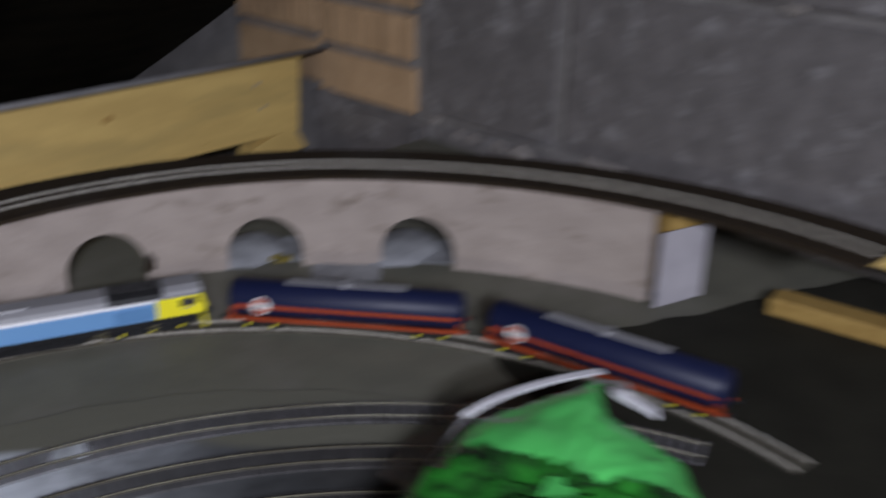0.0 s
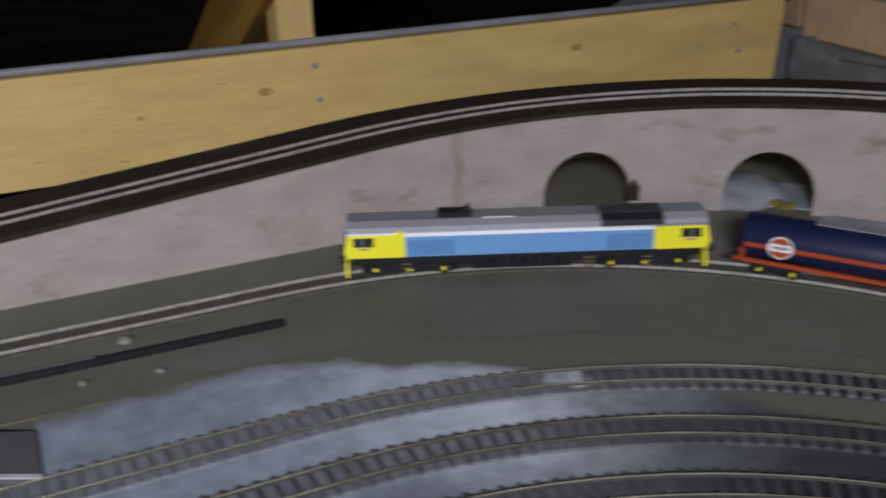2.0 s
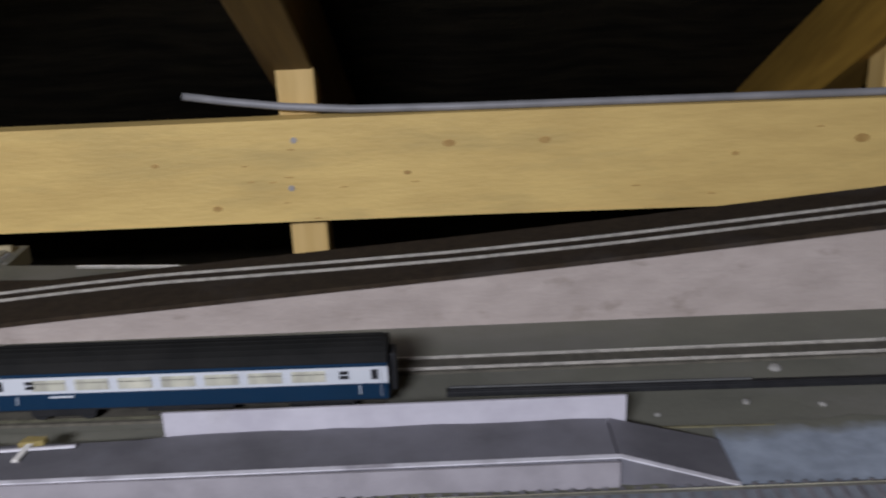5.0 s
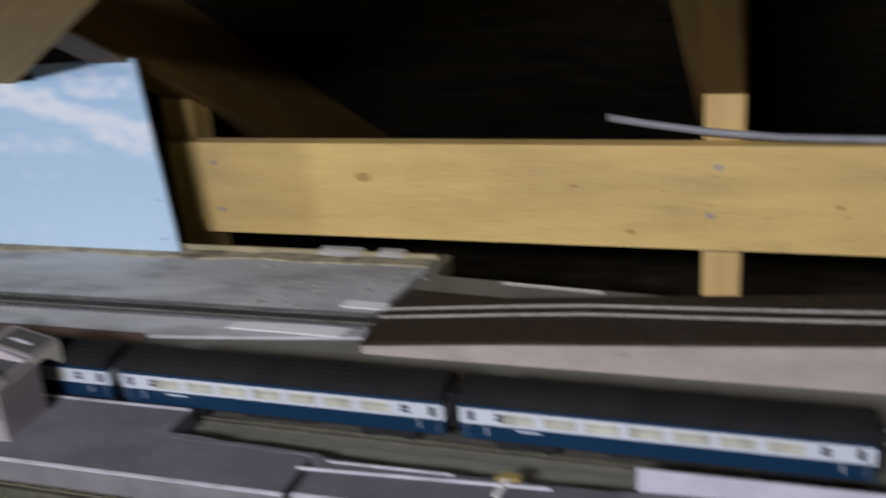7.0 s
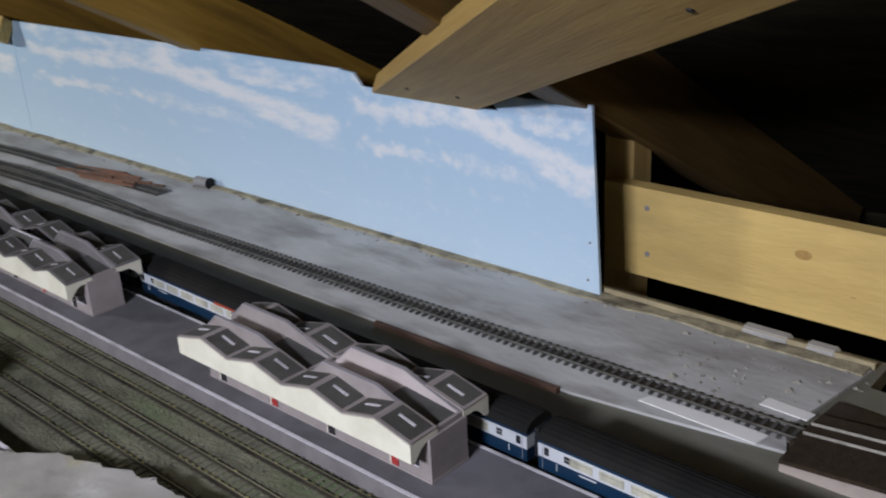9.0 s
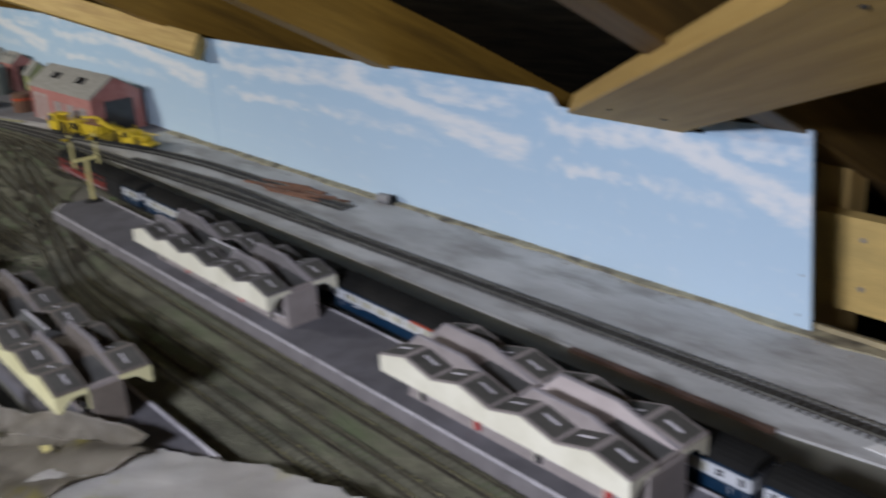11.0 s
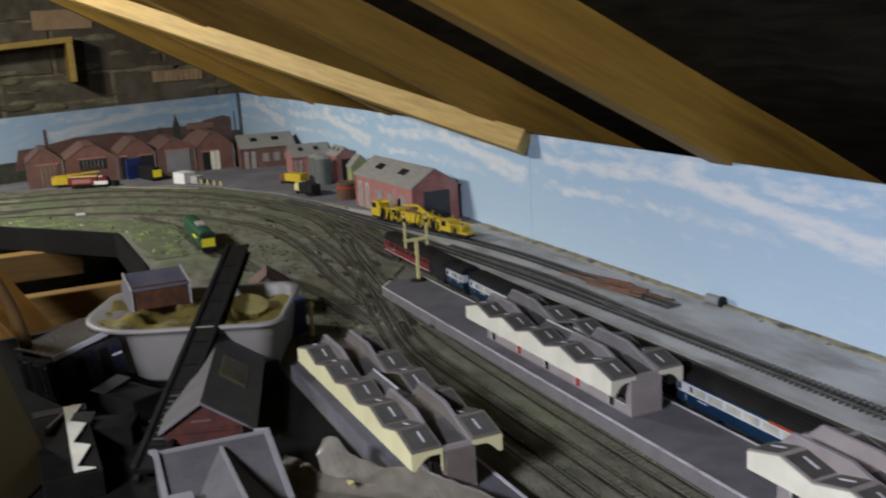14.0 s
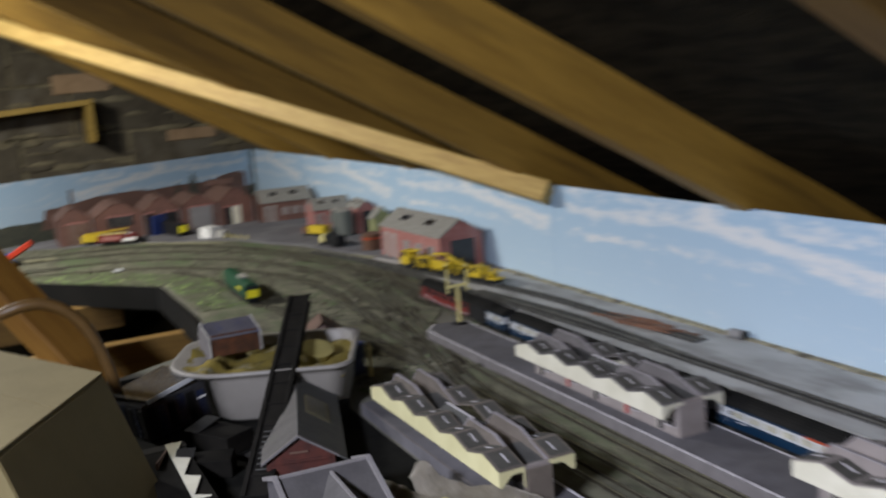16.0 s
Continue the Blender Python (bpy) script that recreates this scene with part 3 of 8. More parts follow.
hill = [(0.0, -0.03), (0.0, 0.06)] + [(0.04 * i, 0.066 + 0.012 * noise.noise((i * 0.9, 3.1, 0))) for i in range(1, 50)] + [(2.02, -0.03)]
printed("printed_trees", hill, M_hedge, 0.0)
for c, w, h in ((0.91, 0.018, 0.166), (0.60, 0.007, 0.125), (0.036, 0.010, 0.150), (0.70, 0.006, 0.118)):
    printed("printed_chimney", [(c, 0.0), (c + w * 0.2, h), (c + w * 0.8, h), (c + w, 0.0)], M_printroof, 0.0004)
for c, h in ((0.345, 0.165), (0.426, 0.128)):
    printed("printed_spire", [(c - 0.022, 0.05), (c - 0.018, h - 0.05), (c - 0.006, h - 0.02), (c, h), (c + 0.006, h - 0.02), (c + 0.018, h - 0.05), (c + 0.022, 0.05)], M_hedge, 0.0004)
setting("corner_trim", box(-3.622, -3.612, 0.806, 0.822, 0.05, 0.222), M_hedge, "dark strip covering the corner of the backdrops", "trim")
printed("printed_roofs", [(0.06, 0.030), (0.06, 0.124), (0.10, 0.136), (0.21, 0.124), (0.22, 0.110), (0.33, 0.112), (0.42, 0.116), (0.56, 0.114), (0.62, 0.122), (0.80, 0.124), (0.95, 0.106), (1.03, 0.104), (1.05, 0.030)], M_printroof, 0.0003)

# ledge with the rear track, its right end cut off unevenly
setting("ledge_board", prism([(-3.3, 0.626), (0.355, 0.629), (0.45, 0.641), (0.555, 0.656), (0.540, 0.69), (0.562, 0.832), (-3.3, 0.835)], "z", -0.008, 0.003), M_ledge, "grey painted board carrying the rear track", "board")
setting("ledge_edge", sweep([(0.10, 0.6215, 0), (0.345, 0.622, 0)], [(0, 0.0), (0.006, 0.0), (0.006, 0.005), (0, 0.005)]), M_brownroof, "brown wooden edge of the grey board", "trim")
bm = prism(jagged([(-1.28, 0.806), (0.30, 0.812), (0.555, 0.815), (0.56, 0.834), (-1.28, 0.8225)], 0.004, 0.035, 3), "z", 0.003, 0.0052)
setting("ledge_rubble", bm, material("crumbling_tan_filler", (0.40, 0.36, 0.24), (0.24, 0.21, 0.14), scale=55, detail=8, rough=0.95, fine=240, bump=0.9, stain=(0.10, 0.085, 0.06), stain_scale=26, stain_amount=0.4), "crumbling tan filler along the back of the board", "trim")


setting("ledge_lip", sweep([(-0.35, 0.8345, 0), (0.25, 0.8345, 0), (0.563, 0.8345, 0)], [(0, 0.003), (0.006, 0.003), (0.006, 0.0085), (0.001, 0.0092)]), material("dirty_tan_lip", (0.36, 0.30, 0.175), (0.24, 0.20, 0.12), scale=25, rough=0.85, fine=200, bump=0.4), "tan wooden lip along the back of the grey board", "trim")
setting("dark_corner_board", prism(jagged([(1.745, 0.10), (1.80, 0.24), (2.0, 0.145), (2.205, 0.06), (2.205, -0.54), (1.52, -0.54), (1.69, -0.05)], 0.004, 0.03, 31), "z", 0.0, 0.0011), material("dark_olive_board", (0.022, 0.021, 0.015), (0.015, 0.014, 0.010), scale=14, rough=0.85, fine=200, spec=0.2), "dark corner of the baseboard", "board")
# ---- tracks ----
def arc_line(y, radius, x_from, x_split, sweep_deg, step=0.02):
    """A straight from x_from to x_split at y, then a curve to the right of the given radius."""
    n = max(1, int((x_split - x_from) / 0.04))
    pts = [Vector((x_from + (x_split - x_from) * i / n, y, 0)) for i in range(n)]
    n = int(radians(sweep_deg) * radius / step)
    for i in range(n + 1):
        a = radians(sweep_deg) * i / n
        pts.append(Vector((x_split + radius * math.sin(a), y - radius + radius * math.cos(a), 0)))
    return pts


def smooth_line(points, n=12):
    """A curve through points in plan (Catmull-Rom)."""
    p = [Vector((*q, 0)) if len(q) == 2 else Vector(q) for q in points]
    p = [p[0] * 2 - p[1]] + p + [p[-1] * 2 - p[-2]]
    out = []
    for i in range(1, len(p) - 2):
        for k in range(n):
            t = k / n
            out.append(0.5 * (2 * p[i] + (p[i + 1] - p[i - 1]) * t + (2 * p[i - 1] - 5 * p[i] + 4 * p[i + 1] - p[i + 2]) * t * t + (3 * p[i] - p[i - 1] - 3 * p[i + 1] + p[i + 2]) * t ** 3))
    return out + [p[-2]]


def stations(line, pitch):
    """Places and headings along a line at even steps."""
    out, left = [], 0.0
    for a, b in zip(line, line[1:]):
        d = (b - a).length
        while left <= d:
            out.append((a.lerp(b, left / d), math.atan2(b.y - a.y, b.x - a.x)))
            left += pitch
        left -= d
    return out


sleeper_mesh = bpy.data.meshes.new("sleeper")
bm = box(-0.0016, 0.0016, -0.015, 0.015, 0.0, 0.0022, 0.0003)
bm.to_mesh(sleeper_mesh)
bm.free()
sleeper_mesh.materials.append(M_sleeper)
dark_sleeper_mesh = sleeper_mesh.copy()
dark_sleeper_mesh.name = "dark_sleeper"
dark_sleeper_mesh.materials[0] = M_sleeper_dark
LATE = []
M_bed = material("brown_olive_trackbed", (0.085, 0.076, 0.056), (0.052, 0.046, 0.034), scale=90, rough=0.9, fine=400, bump=0.3)


def track(line, z, label, rail_mat=M_rail, near=None, pitch=0.0095, gaps=(), bare=False, wood_mat=M_sleeper):
    """Two rails on sleepers. near: the stretch of x in which the sleepers are pieces of their own."""
    t = thing("railway_track", pose(0, 0, 0), label, "track", "railway tracks")
    lift = [p + Vector((0, 0, z)) for p in line]
    for s in (1, -1):
        part("rail", sweep(lift, [(s * 0.0086 - 0.0005, 0.0020), (s * 0.0086 + 0.0005, 0.0020), (s * 0.0086 + 0.0004, 0.0040), (s * 0.0086 - 0.0004, 0.0040)]), rail_mat, t)
    if bare:
        part("trackbed", sweep(lift, [(-0.0125, -0.001), (0.0125, -0.001), (0.0115, 0.0016), (-0.0115, 0.0016)]), M_bed, t)
        return t
    rest = bmesh.new()
    for k, (p, a) in enumerate(stations(lift, pitch)):
        if any(lo < p.x < hi for lo, hi in gaps):
            continue
        if near and near[0] < p.x < near[1]:
            LATE.append((t, p.copy(), a, sleeper_mesh if wood_mat is M_sleeper else dark_sleeper_mesh))
            continue
        q = Matrix.Translation(p) @ Matrix.Rotation(a, 4, "Z")
        v = [rest.verts.new(q @ Vector(c)) for c in ((-0.0016, -0.015, 0), (0.0016, -0.015, 0), (0.0016, 0.015, 0), (-0.0016, 0.015, 0), (-0.0016, -0.015, 0.0022), (0.0016, -0.015, 0.0022), (0.0016, 0.015, 0.0022), (-0.0016, 0.015, 0.0022))]
        for f in ((4, 5, 6, 7), (0, 1, 5, 4), (1, 2, 6, 5), (2, 3, 7, 6), (3, 0, 4, 7)):
            rest.faces.new([v[j] for j in f])
    if rest.verts:
        tagged(part("sleeper_bed", rest, wood_mat, t), kind="stuff")
    else:
        rest.free()
    return t


COACH_TURN = -0.72


def coach_y(x):
    """The coaches' road runs at a slight slant to the backdrop."""
    return 0.521 - 0.0126 * (x + 0.1)


LOCO_LINE = arc_line(0.563, 0.513, -1.15, 1.33, 100)
track(LOCO_LINE, 0.0, "shiny curved track on the olive board", M_rail, None, bare=True)
# dark rails here put the shade under the coaches into the colour
track([Vector((x * 0.05, coach_y(x * 0.05), 0)) for x in range(-21, 20)], 0.0, "straight track beside the platform", M_rail_dark, None, bare=True)
FRONT = [arc_line(0.384, 0.522, 0.9, 1.30, 72), arc_line(0.327, 0.462, 0.9, 1.30, 72), arc_line(0.272, 0.407, 0.9, 1.30, 72)]

def dusted(name, tones, rim=None, under=(0.129, 0.126, 0.099), mottle=0.26):
    """Plaster dust on the curved roads, with shade to the east and inside painted in: tones are (x, grey, tint) along
    the board; it thins out beyond the rim radius.
    """
    m = bpy.data.materials.new(name)
    m.use_nodes = True
    t = m.node_tree
    b = t.nodes["Principled BSDF"]
    b.inputs["Roughness"].default_value = 0.92
    b.inputs["Specular IOR Level"].default_value = 0.25
    co = t.nodes.new("ShaderNodeTexCoord")
    sep = t.nodes.new("ShaderNodeSeparateXYZ")
    t.links.new(co.outputs["Object"], sep.inputs[0])

    def math_(op, a, c=0.0, d=0.0):
        n = t.nodes.new("ShaderNodeMath")
        n.operation = op
        for k, v in enumerate((a, c, d)):
            if isinstance(v, float):
                n.inputs[k].default_value = v
            else:
                t.links.new(v, n.inputs[k])
        return n.outputs[0]

    def noise_(scale, detail):
        n = t.nodes.new("ShaderNodeTexNoise")
        n.inputs["Scale"].default_value, n.inputs["Detail"].default_value, n.inputs["Roughness"].default_value = scale, detail, 0.62
        t.links.new(co.outputs["Object"], n.inputs["Vector"])
        return n.outputs["Fac"]

    broad, grain = noise_(14.0, 6.0), noise_(38.0, 9.0)
    wander = math_("MULTIPLY_ADD", math_("SUBTRACT", broad, 0.5), 0.16, sep.outputs["X"])
    r = t.nodes.new("ShaderNodeMapRange")
    r.inputs["From Min"].default_value, r.inputs["From Max"].default_value = 1.0, 1.8
    t.links.new(wander, r.inputs["Value"])
    ramp = t.nodes.new("ShaderNodeValToRGB")
    t.links.new(r.outputs[0], ramp.inputs[0])
    e = ramp.color_ramp.elements
    while len(e) < len(tones):
        e.new(0.5)
    for k, (x, g, tint) in enumerate(tones):
        e[k].position = (x - 1.0) / 0.8
        e[k].color = (g, g * (1 + 0.65 * tint), g * (1 + 1.6 * tint), 1)
    val = t.nodes.new("ShaderNodeMapRange")
    val.inputs["From Min"].default_value, val.inputs["From Max"].default_value = 0.3, 0.7
    val.inputs["To Min"].default_value, val.inputs["To Max"].default_value = 1 - mottle, 1 + mottle
    t.links.new(grain, val.inputs["Value"])
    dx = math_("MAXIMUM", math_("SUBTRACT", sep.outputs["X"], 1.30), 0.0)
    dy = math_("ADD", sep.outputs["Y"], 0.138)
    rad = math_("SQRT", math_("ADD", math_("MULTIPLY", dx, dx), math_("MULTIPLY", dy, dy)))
    # painted shade: the colour drops to 0.22 towards the innermost road
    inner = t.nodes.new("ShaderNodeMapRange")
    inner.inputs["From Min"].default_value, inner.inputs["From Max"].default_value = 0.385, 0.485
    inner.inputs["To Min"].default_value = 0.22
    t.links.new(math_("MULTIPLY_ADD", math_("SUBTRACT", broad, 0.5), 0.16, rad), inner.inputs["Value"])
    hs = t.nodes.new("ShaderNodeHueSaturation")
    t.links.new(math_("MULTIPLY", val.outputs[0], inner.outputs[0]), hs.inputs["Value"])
    t.links.new(ramp.outputs[0], hs.inputs["Color"])
    colour = hs.outputs[0]
    if rim:
        # the dust reaches out less far towards the east
        edge = math_("MULTIPLY_ADD", math_("MAXIMUM", math_("SUBTRACT", sep.outputs["X"], 1.29), 0.0), -0.40, rim)
        past = math_("MULTIPLY_ADD", math_("SUBTRACT", broad, 0.5), 0.05, math_("SUBTRACT", rad, edge))
        f = t.nodes.new("ShaderNodeMapRange")
        f.inputs["From Min"].default_value, f.inputs["From Max"].default_value = -0.010, 0.004
        t.links.new(past, f.inputs["Value"])
        x = t.nodes.new("ShaderNodeMix")
        x.data_type = "RGBA"
        t.links.new(f.outputs[0], x.inputs[0])
        t.links.new(colour, x.inputs[6])
        x.inputs[7].default_value = (*under, 1)
        colour = x.outputs[2]
    t.links.new(colour, b.inputs["Base Color"])
    bp = t.nodes.new("ShaderNodeBump")
    bp.inputs["Strength"].default_value, bp.inputs["Distance"].default_value = 0.5, 0.002
    t.links.new(grain, bp.inputs["Height"])
    t.links.new(bp.outputs[0], b.inputs["Normal"])
    return m


# the last tones run to black: shade at the east end, put into the colour
M_dust = dusted("plaster_dust_shaded", ((1.10, 0.195, 0.20), (1.27, 0.25, 0.19), (1.35, 0.37, 0.14), (1.43, 0.50, 0.09), (1.475, 0.23, 0.08), (1.53, 0.095, 0.06), (1.60, 0.045, 0.0), (1.67, 0.018, -0.08)), 0.603)
M_dustbed = dusted("dusty_ballast_shaded", ((1.0, 0.15, 0.10), (1.27, 0.17, 0.10), (1.36, 0.19, 0.06), (1.44, 0.17, 0.04), (1.50, 0.075, 0.02), (1.57, 0.04, 0.0), (1.66, 0.018, -0.08)))
for f, gap, steel, plastic in zip(FRONT, (((1.452, 1.472),), (), ()), (M_rail_dull, M_rail_worn, M_rail_worn), (M_sleeper, M_sleeper_dark, M_sleeper_dark)):
    part("dusty_bed", sweep([q + Vector((0, 0, 0.0012)) for q in f], [(-0.0150, 0.0), (0.0150, 0.0), (0.0142, 0.0018), (-0.0142, 0.0018)]), M_dustbed, thing("track_ballast", pose(0, 0, 0), "dusty grey ballast bed under the curved track, painted shade at its east end", "ballast", "front ballast beds", "structure"))
    track(f, 0.002, "dusty curved track bedded in grey plaster", steel, (1.2, 1.66), 0.0095, gap, wood_mat=plastic)
setting("plaster_spot", prism(jagged([(1.449, 0.353), (1.474, 0.345), (1.482, 0.366), (1.456, 0.374)], 0.002, 0.006, 5), "z", 0.0012, 0.0036), M_plaster, "white plaster spot bridging the curved track", "plaster")
# station throat: the platform roads run west, swing north together and then round to the south
ROADS = []


def old_road(points, z, label, chairs=(), n=12):
    """A worn road sunk in grime: dark strips along both rails for dirt and rail shadow, and pale rail chairs over the
    stretch of x given.
    """
    line = smooth_line(points, n)
    ROADS.append(line)
    t = track(line, z, label, M_rail_dark, None, wood_mat=M_oldsleeper)
    lift = [p + Vector((0, 0, z)) for p in line]
    wide = 0.0040 if chairs and chairs[1] > 0 else 0.0066
    # dark strips paint the rails' shadow lines together with the dirt
    for s in (1, -1):
        part("grime_strip", sweep(lift, [(s * 0.0092 - wide + 0.0012, 0.0004), (s * 0.0092 + wide, 0.0004), (s * 0.0092 + 0.0030, 0.0027), (s * 0.0092 - 0.0022, 0.0027)]), M_grime_shade, t, "dark strip along the rail for its grime and shadow")
    if chairs:
        bm = bmesh.new()
        rnd = random.Random(int(points[0][1] * 1000))
        for p, a in stations(lift, 0.0095):
            if not chairs[0] < p.x < chairs[1]:
                continue
            for s, keep in ((1, 0.93), (-1, 0.45)):
                wear = noise.noise((p.x * 9, p.y * 30 + s, 4.0))
                if rnd.random() > keep or wear < (-0.12 if chairs[1] > 0 else 0.16):
                    continue
                q = Matrix.Translation(p) @ Matrix.Rotation(a, 4, "Z")
                c = Vector((rnd.uniform(-0.0004, 0.0004), s * 0.0086 - 0.0013, 0.0029))
                w, d, h = 0.0016 + rnd.uniform(-0.0003, 0.0004), 0.0012, 0.0007 + rnd.uniform(0, 0.0003)
                v = [bm.verts.new(q @ (c + Vector(o))) for o in ((-w, -d, -h), (w, -d, -h), (w, d, -h), (-w, d, -h), (-w, -d * 0.4, h), (w, -d * 0.4, h), (w, d, h), (-w, d, h))]
                for f in ((4, 5, 6, 7), (0, 1, 5, 4), (1, 2, 6, 5), (2, 3, 7, 6), (3, 0, 4, 7)):
                    bm.faces.new([v[j] for j in f])
        tagged(part("rail_chair", bm, M_chair, t, "yellowed rail chairs, standing for moss on the far roads"), kind="stuff")
    return t


M_grime_shade = material("oily_shaded_ballast", (0.017, 0.013, 0.010), (0.050, 0.044, 0.030), scale=22, rough=0.8, fine=300, bump=0.6, spec=0.2)
M_chair = material("yellowed_rail_chair", (0.36, 0.33, 0.13), (0.20, 0.18, 0.07), scale=26, rough=0.55, fine=300, bump=0.1, spec=0.4)
old_road([(0.9, 0.384), (0.6, 0.385), (0.3, 0.388), (0.0, 0.389), (-0.3, 0.390), (-0.6, 0.397), (-0.85, 0.425), (-1.1, 0.468), (-1.4, 0.527), (-1.7, 0.552), (-2.0, 0.50)], 0.0004, "weathered platform track in dark ballast", (-0.55, 0.9))
old_road([(0.9, 0.327), (0.6, 0.333), (0.3, 0.341), (0.0, 0.3435), (-0.3, 0.3435), (-0.55, 0.348), (-0.765, 0.391), (-1.02, 0.437), (-1.36, 0.500), (-1.69, 0.520), (-2.02, 0.44), (-2.32, 0.24), (-2.50, -0.05), (-2.58, -0.6)], 0.0005, "weathered platform track in dark ballast", (-0.55, 0.9))
old_road([(0.9, 0.272), (0.6, 0.283), (0.3, 0.297), (0.0, 0.3005), (-0.3, 0.301), (-0.51, 0.311), (-0.67, 0.339), (-0.85, 0.381), (-1.1, 0.430), (-1.5, 0.455), (-1.83, 0.415), (-2.09, 0.285), (-2.30, 0.04), (-2.42, -0.4)], 0.0006, "weathered platform track in dark ballast", (-0.5, 0.9))
# on the far roads the chair pieces stand in for lime moss strips
old_road([(-1.15, 0.563), (-1.37, 0.578), (-1.56, 0.572), (-1.83, 0.535), (-2.10, 0.455), (-2.42, 0.280), (-2.60, 0.02), (-2.70, -0.5)], 0.0007, "weathered outer track round the yard", (-2.6, -1.5))
old_road([(-1.05, coach_y(-1.05)), (-1.25, 0.540), (-1.5, 0.560), (-1.75, 0.545)], 0.0008, "weathered yard track in dark ballast")
old_road([(-0.80, 0.365), (-1.0, 0.372), (-1.3, 0.400), (-1.6, 0.385), (-1.86, 0.290), (-2.08, 0.12), (-2.24, -0.15), (-2.34, -0.5)], 0.0009, "weathered yard track in dark ballast", (-2.3, -1.2))
old_road([(-0.70, 0.330), (-0.95, 0.315), (-1.25, 0.255), (-1.5, 0.222), (-1.75, 0.215), (-1.98, 0.150)], 0.0010, "weathered yard siding in dark ballast")
# rear track on the ledge with a siding off it
REAR = smooth_line([(-1.95, 0.545), (-1.72, 0.590), (-1.41, 0.622), (-1.1, 0.642), (-0.8, 0.660), (-0.55, 0.670), (-0.2, 0.677), (0.2, 0.681), (0.40, 0.683), (0.555, 0.684)])
track(REAR, 0.003, "long rear track on the grey board", M_rearrail, None, 0.0095, wood_mat=M_rearsleeper)
dirt = part("oily_strip", sweep([p + Vector((0, 0, 0.003)) for p in REAR[20:]], [(-0.0072, 0.0), (0.0072, 0.0), (0.0066, 0.0012), (-0.0066, 0.0012)]), M_grime_shade)
tagged(dirt, "dark oily dirt between the rear track's rails", "stain", "", "structure")
SIDING = smooth_line([(-1.78, 0.592), (-1.49, 0.640), (-1.31, 0.674), (-1.13, 0.712), (-0.96, 0.733), (-0.72, 0.742), (-0.50, 0.750)])
track(SIDING, 0.004, "siding on the grey board", M_rearrail, None, wood_mat=M_rearsleeper)
track(smooth_line([(-1.12, 0.655), (-0.95, 0.672), (-0.8, 0.684), (-0.66, 0.684), (-0.45, 0.674)]), 0.0035, "crossover on the grey board", M_rearrail, None, wood_mat=M_rearsleeper)

# black sheet over the board: painted shade beneath the heap
setting("heap_board", prism([(-0.955, -0.49), (0.0, -0.49), (0.21, -0.16), (0.30, 0.105), (0.26, 0.146), (-0.55, 0.150), (-0.72, 0.155), (-0.98, 0.06), (-0.965, -0.14)], "z", 0.0, 0.0012), material("heap_shade_black", (0.005, 0.005, 0.0045), (0.010, 0.010, 0.0085), scale=20, rough=0.9, fine=200, spec=0.1), "black sheet painted as the shade under the spare buildings", "board")
# ground covers
setting("ballast_main", prism(jagged([(1.12, 0.402), (-0.9, 0.402), (-0.9, 0.24), (1.0, 0.24), (1.12, 0.26)], 0.004, 0.05, 1), "z", 0.0, 0.002), M_throat, "dark weathered ballast between the platforms", "ballast")
setting("ballast_throat", prism(jagged([(-0.9, 0.45), (-1.25, 0.62), (-1.75, 0.63), (-2.4, 0.43), (-2.85, -0.1), (-2.80, -1.05), (-2.38, -1.05), (-2.17, -0.20), (-1.79, 0.093), (-1.36, 0.10), (-1.0, 0.08), (-0.7, 0.16), (-0.9, 0.24)], 0.006, 0.06, 2), "z", 0.0, 0.0022), M_throat, "weathered greenish ballast of the station throat", "ballast")
setting("grass_verge", prism(jagged([(-1.40, 0.112), (-1.40, 0.17), (-1.80, 0.215), (-2.12, 0.02), (-2.33, -0.32), (-2.40, -0.9), (-2.33, -0.9), (-2.16, -0.20), (-1.79, 0.097)], 0.006, 0.03, 4), "z", 0.0, 0.0036), M_grass, "scattered bright green scenic grass", "grass")
setting("plaster_sheet", prism(jagged([(1.10, 0.404), (1.158, 0.404), (1.162, 0.466), (1.25, 0.470), (1.33, 0.466), (1.40, 0.450), (1.50, 0.412), (1.58, 0.365), (1.66, 0.290), (1.71, 0.22), (1.735, 0.12), (1.72, 0.102), (1.43, 0.102), (1.10, 0.102)], 0.003, 0.022, 7), "z", 0.0, 0.0014), M_dust, "blue-grey plaster dust thinning out under the curved tracks, painted shade at its east end", "plaster")

# loose lumps and oily clods over the throat and between the platforms
rnd = random.Random(91)
bm = bmesh.new()
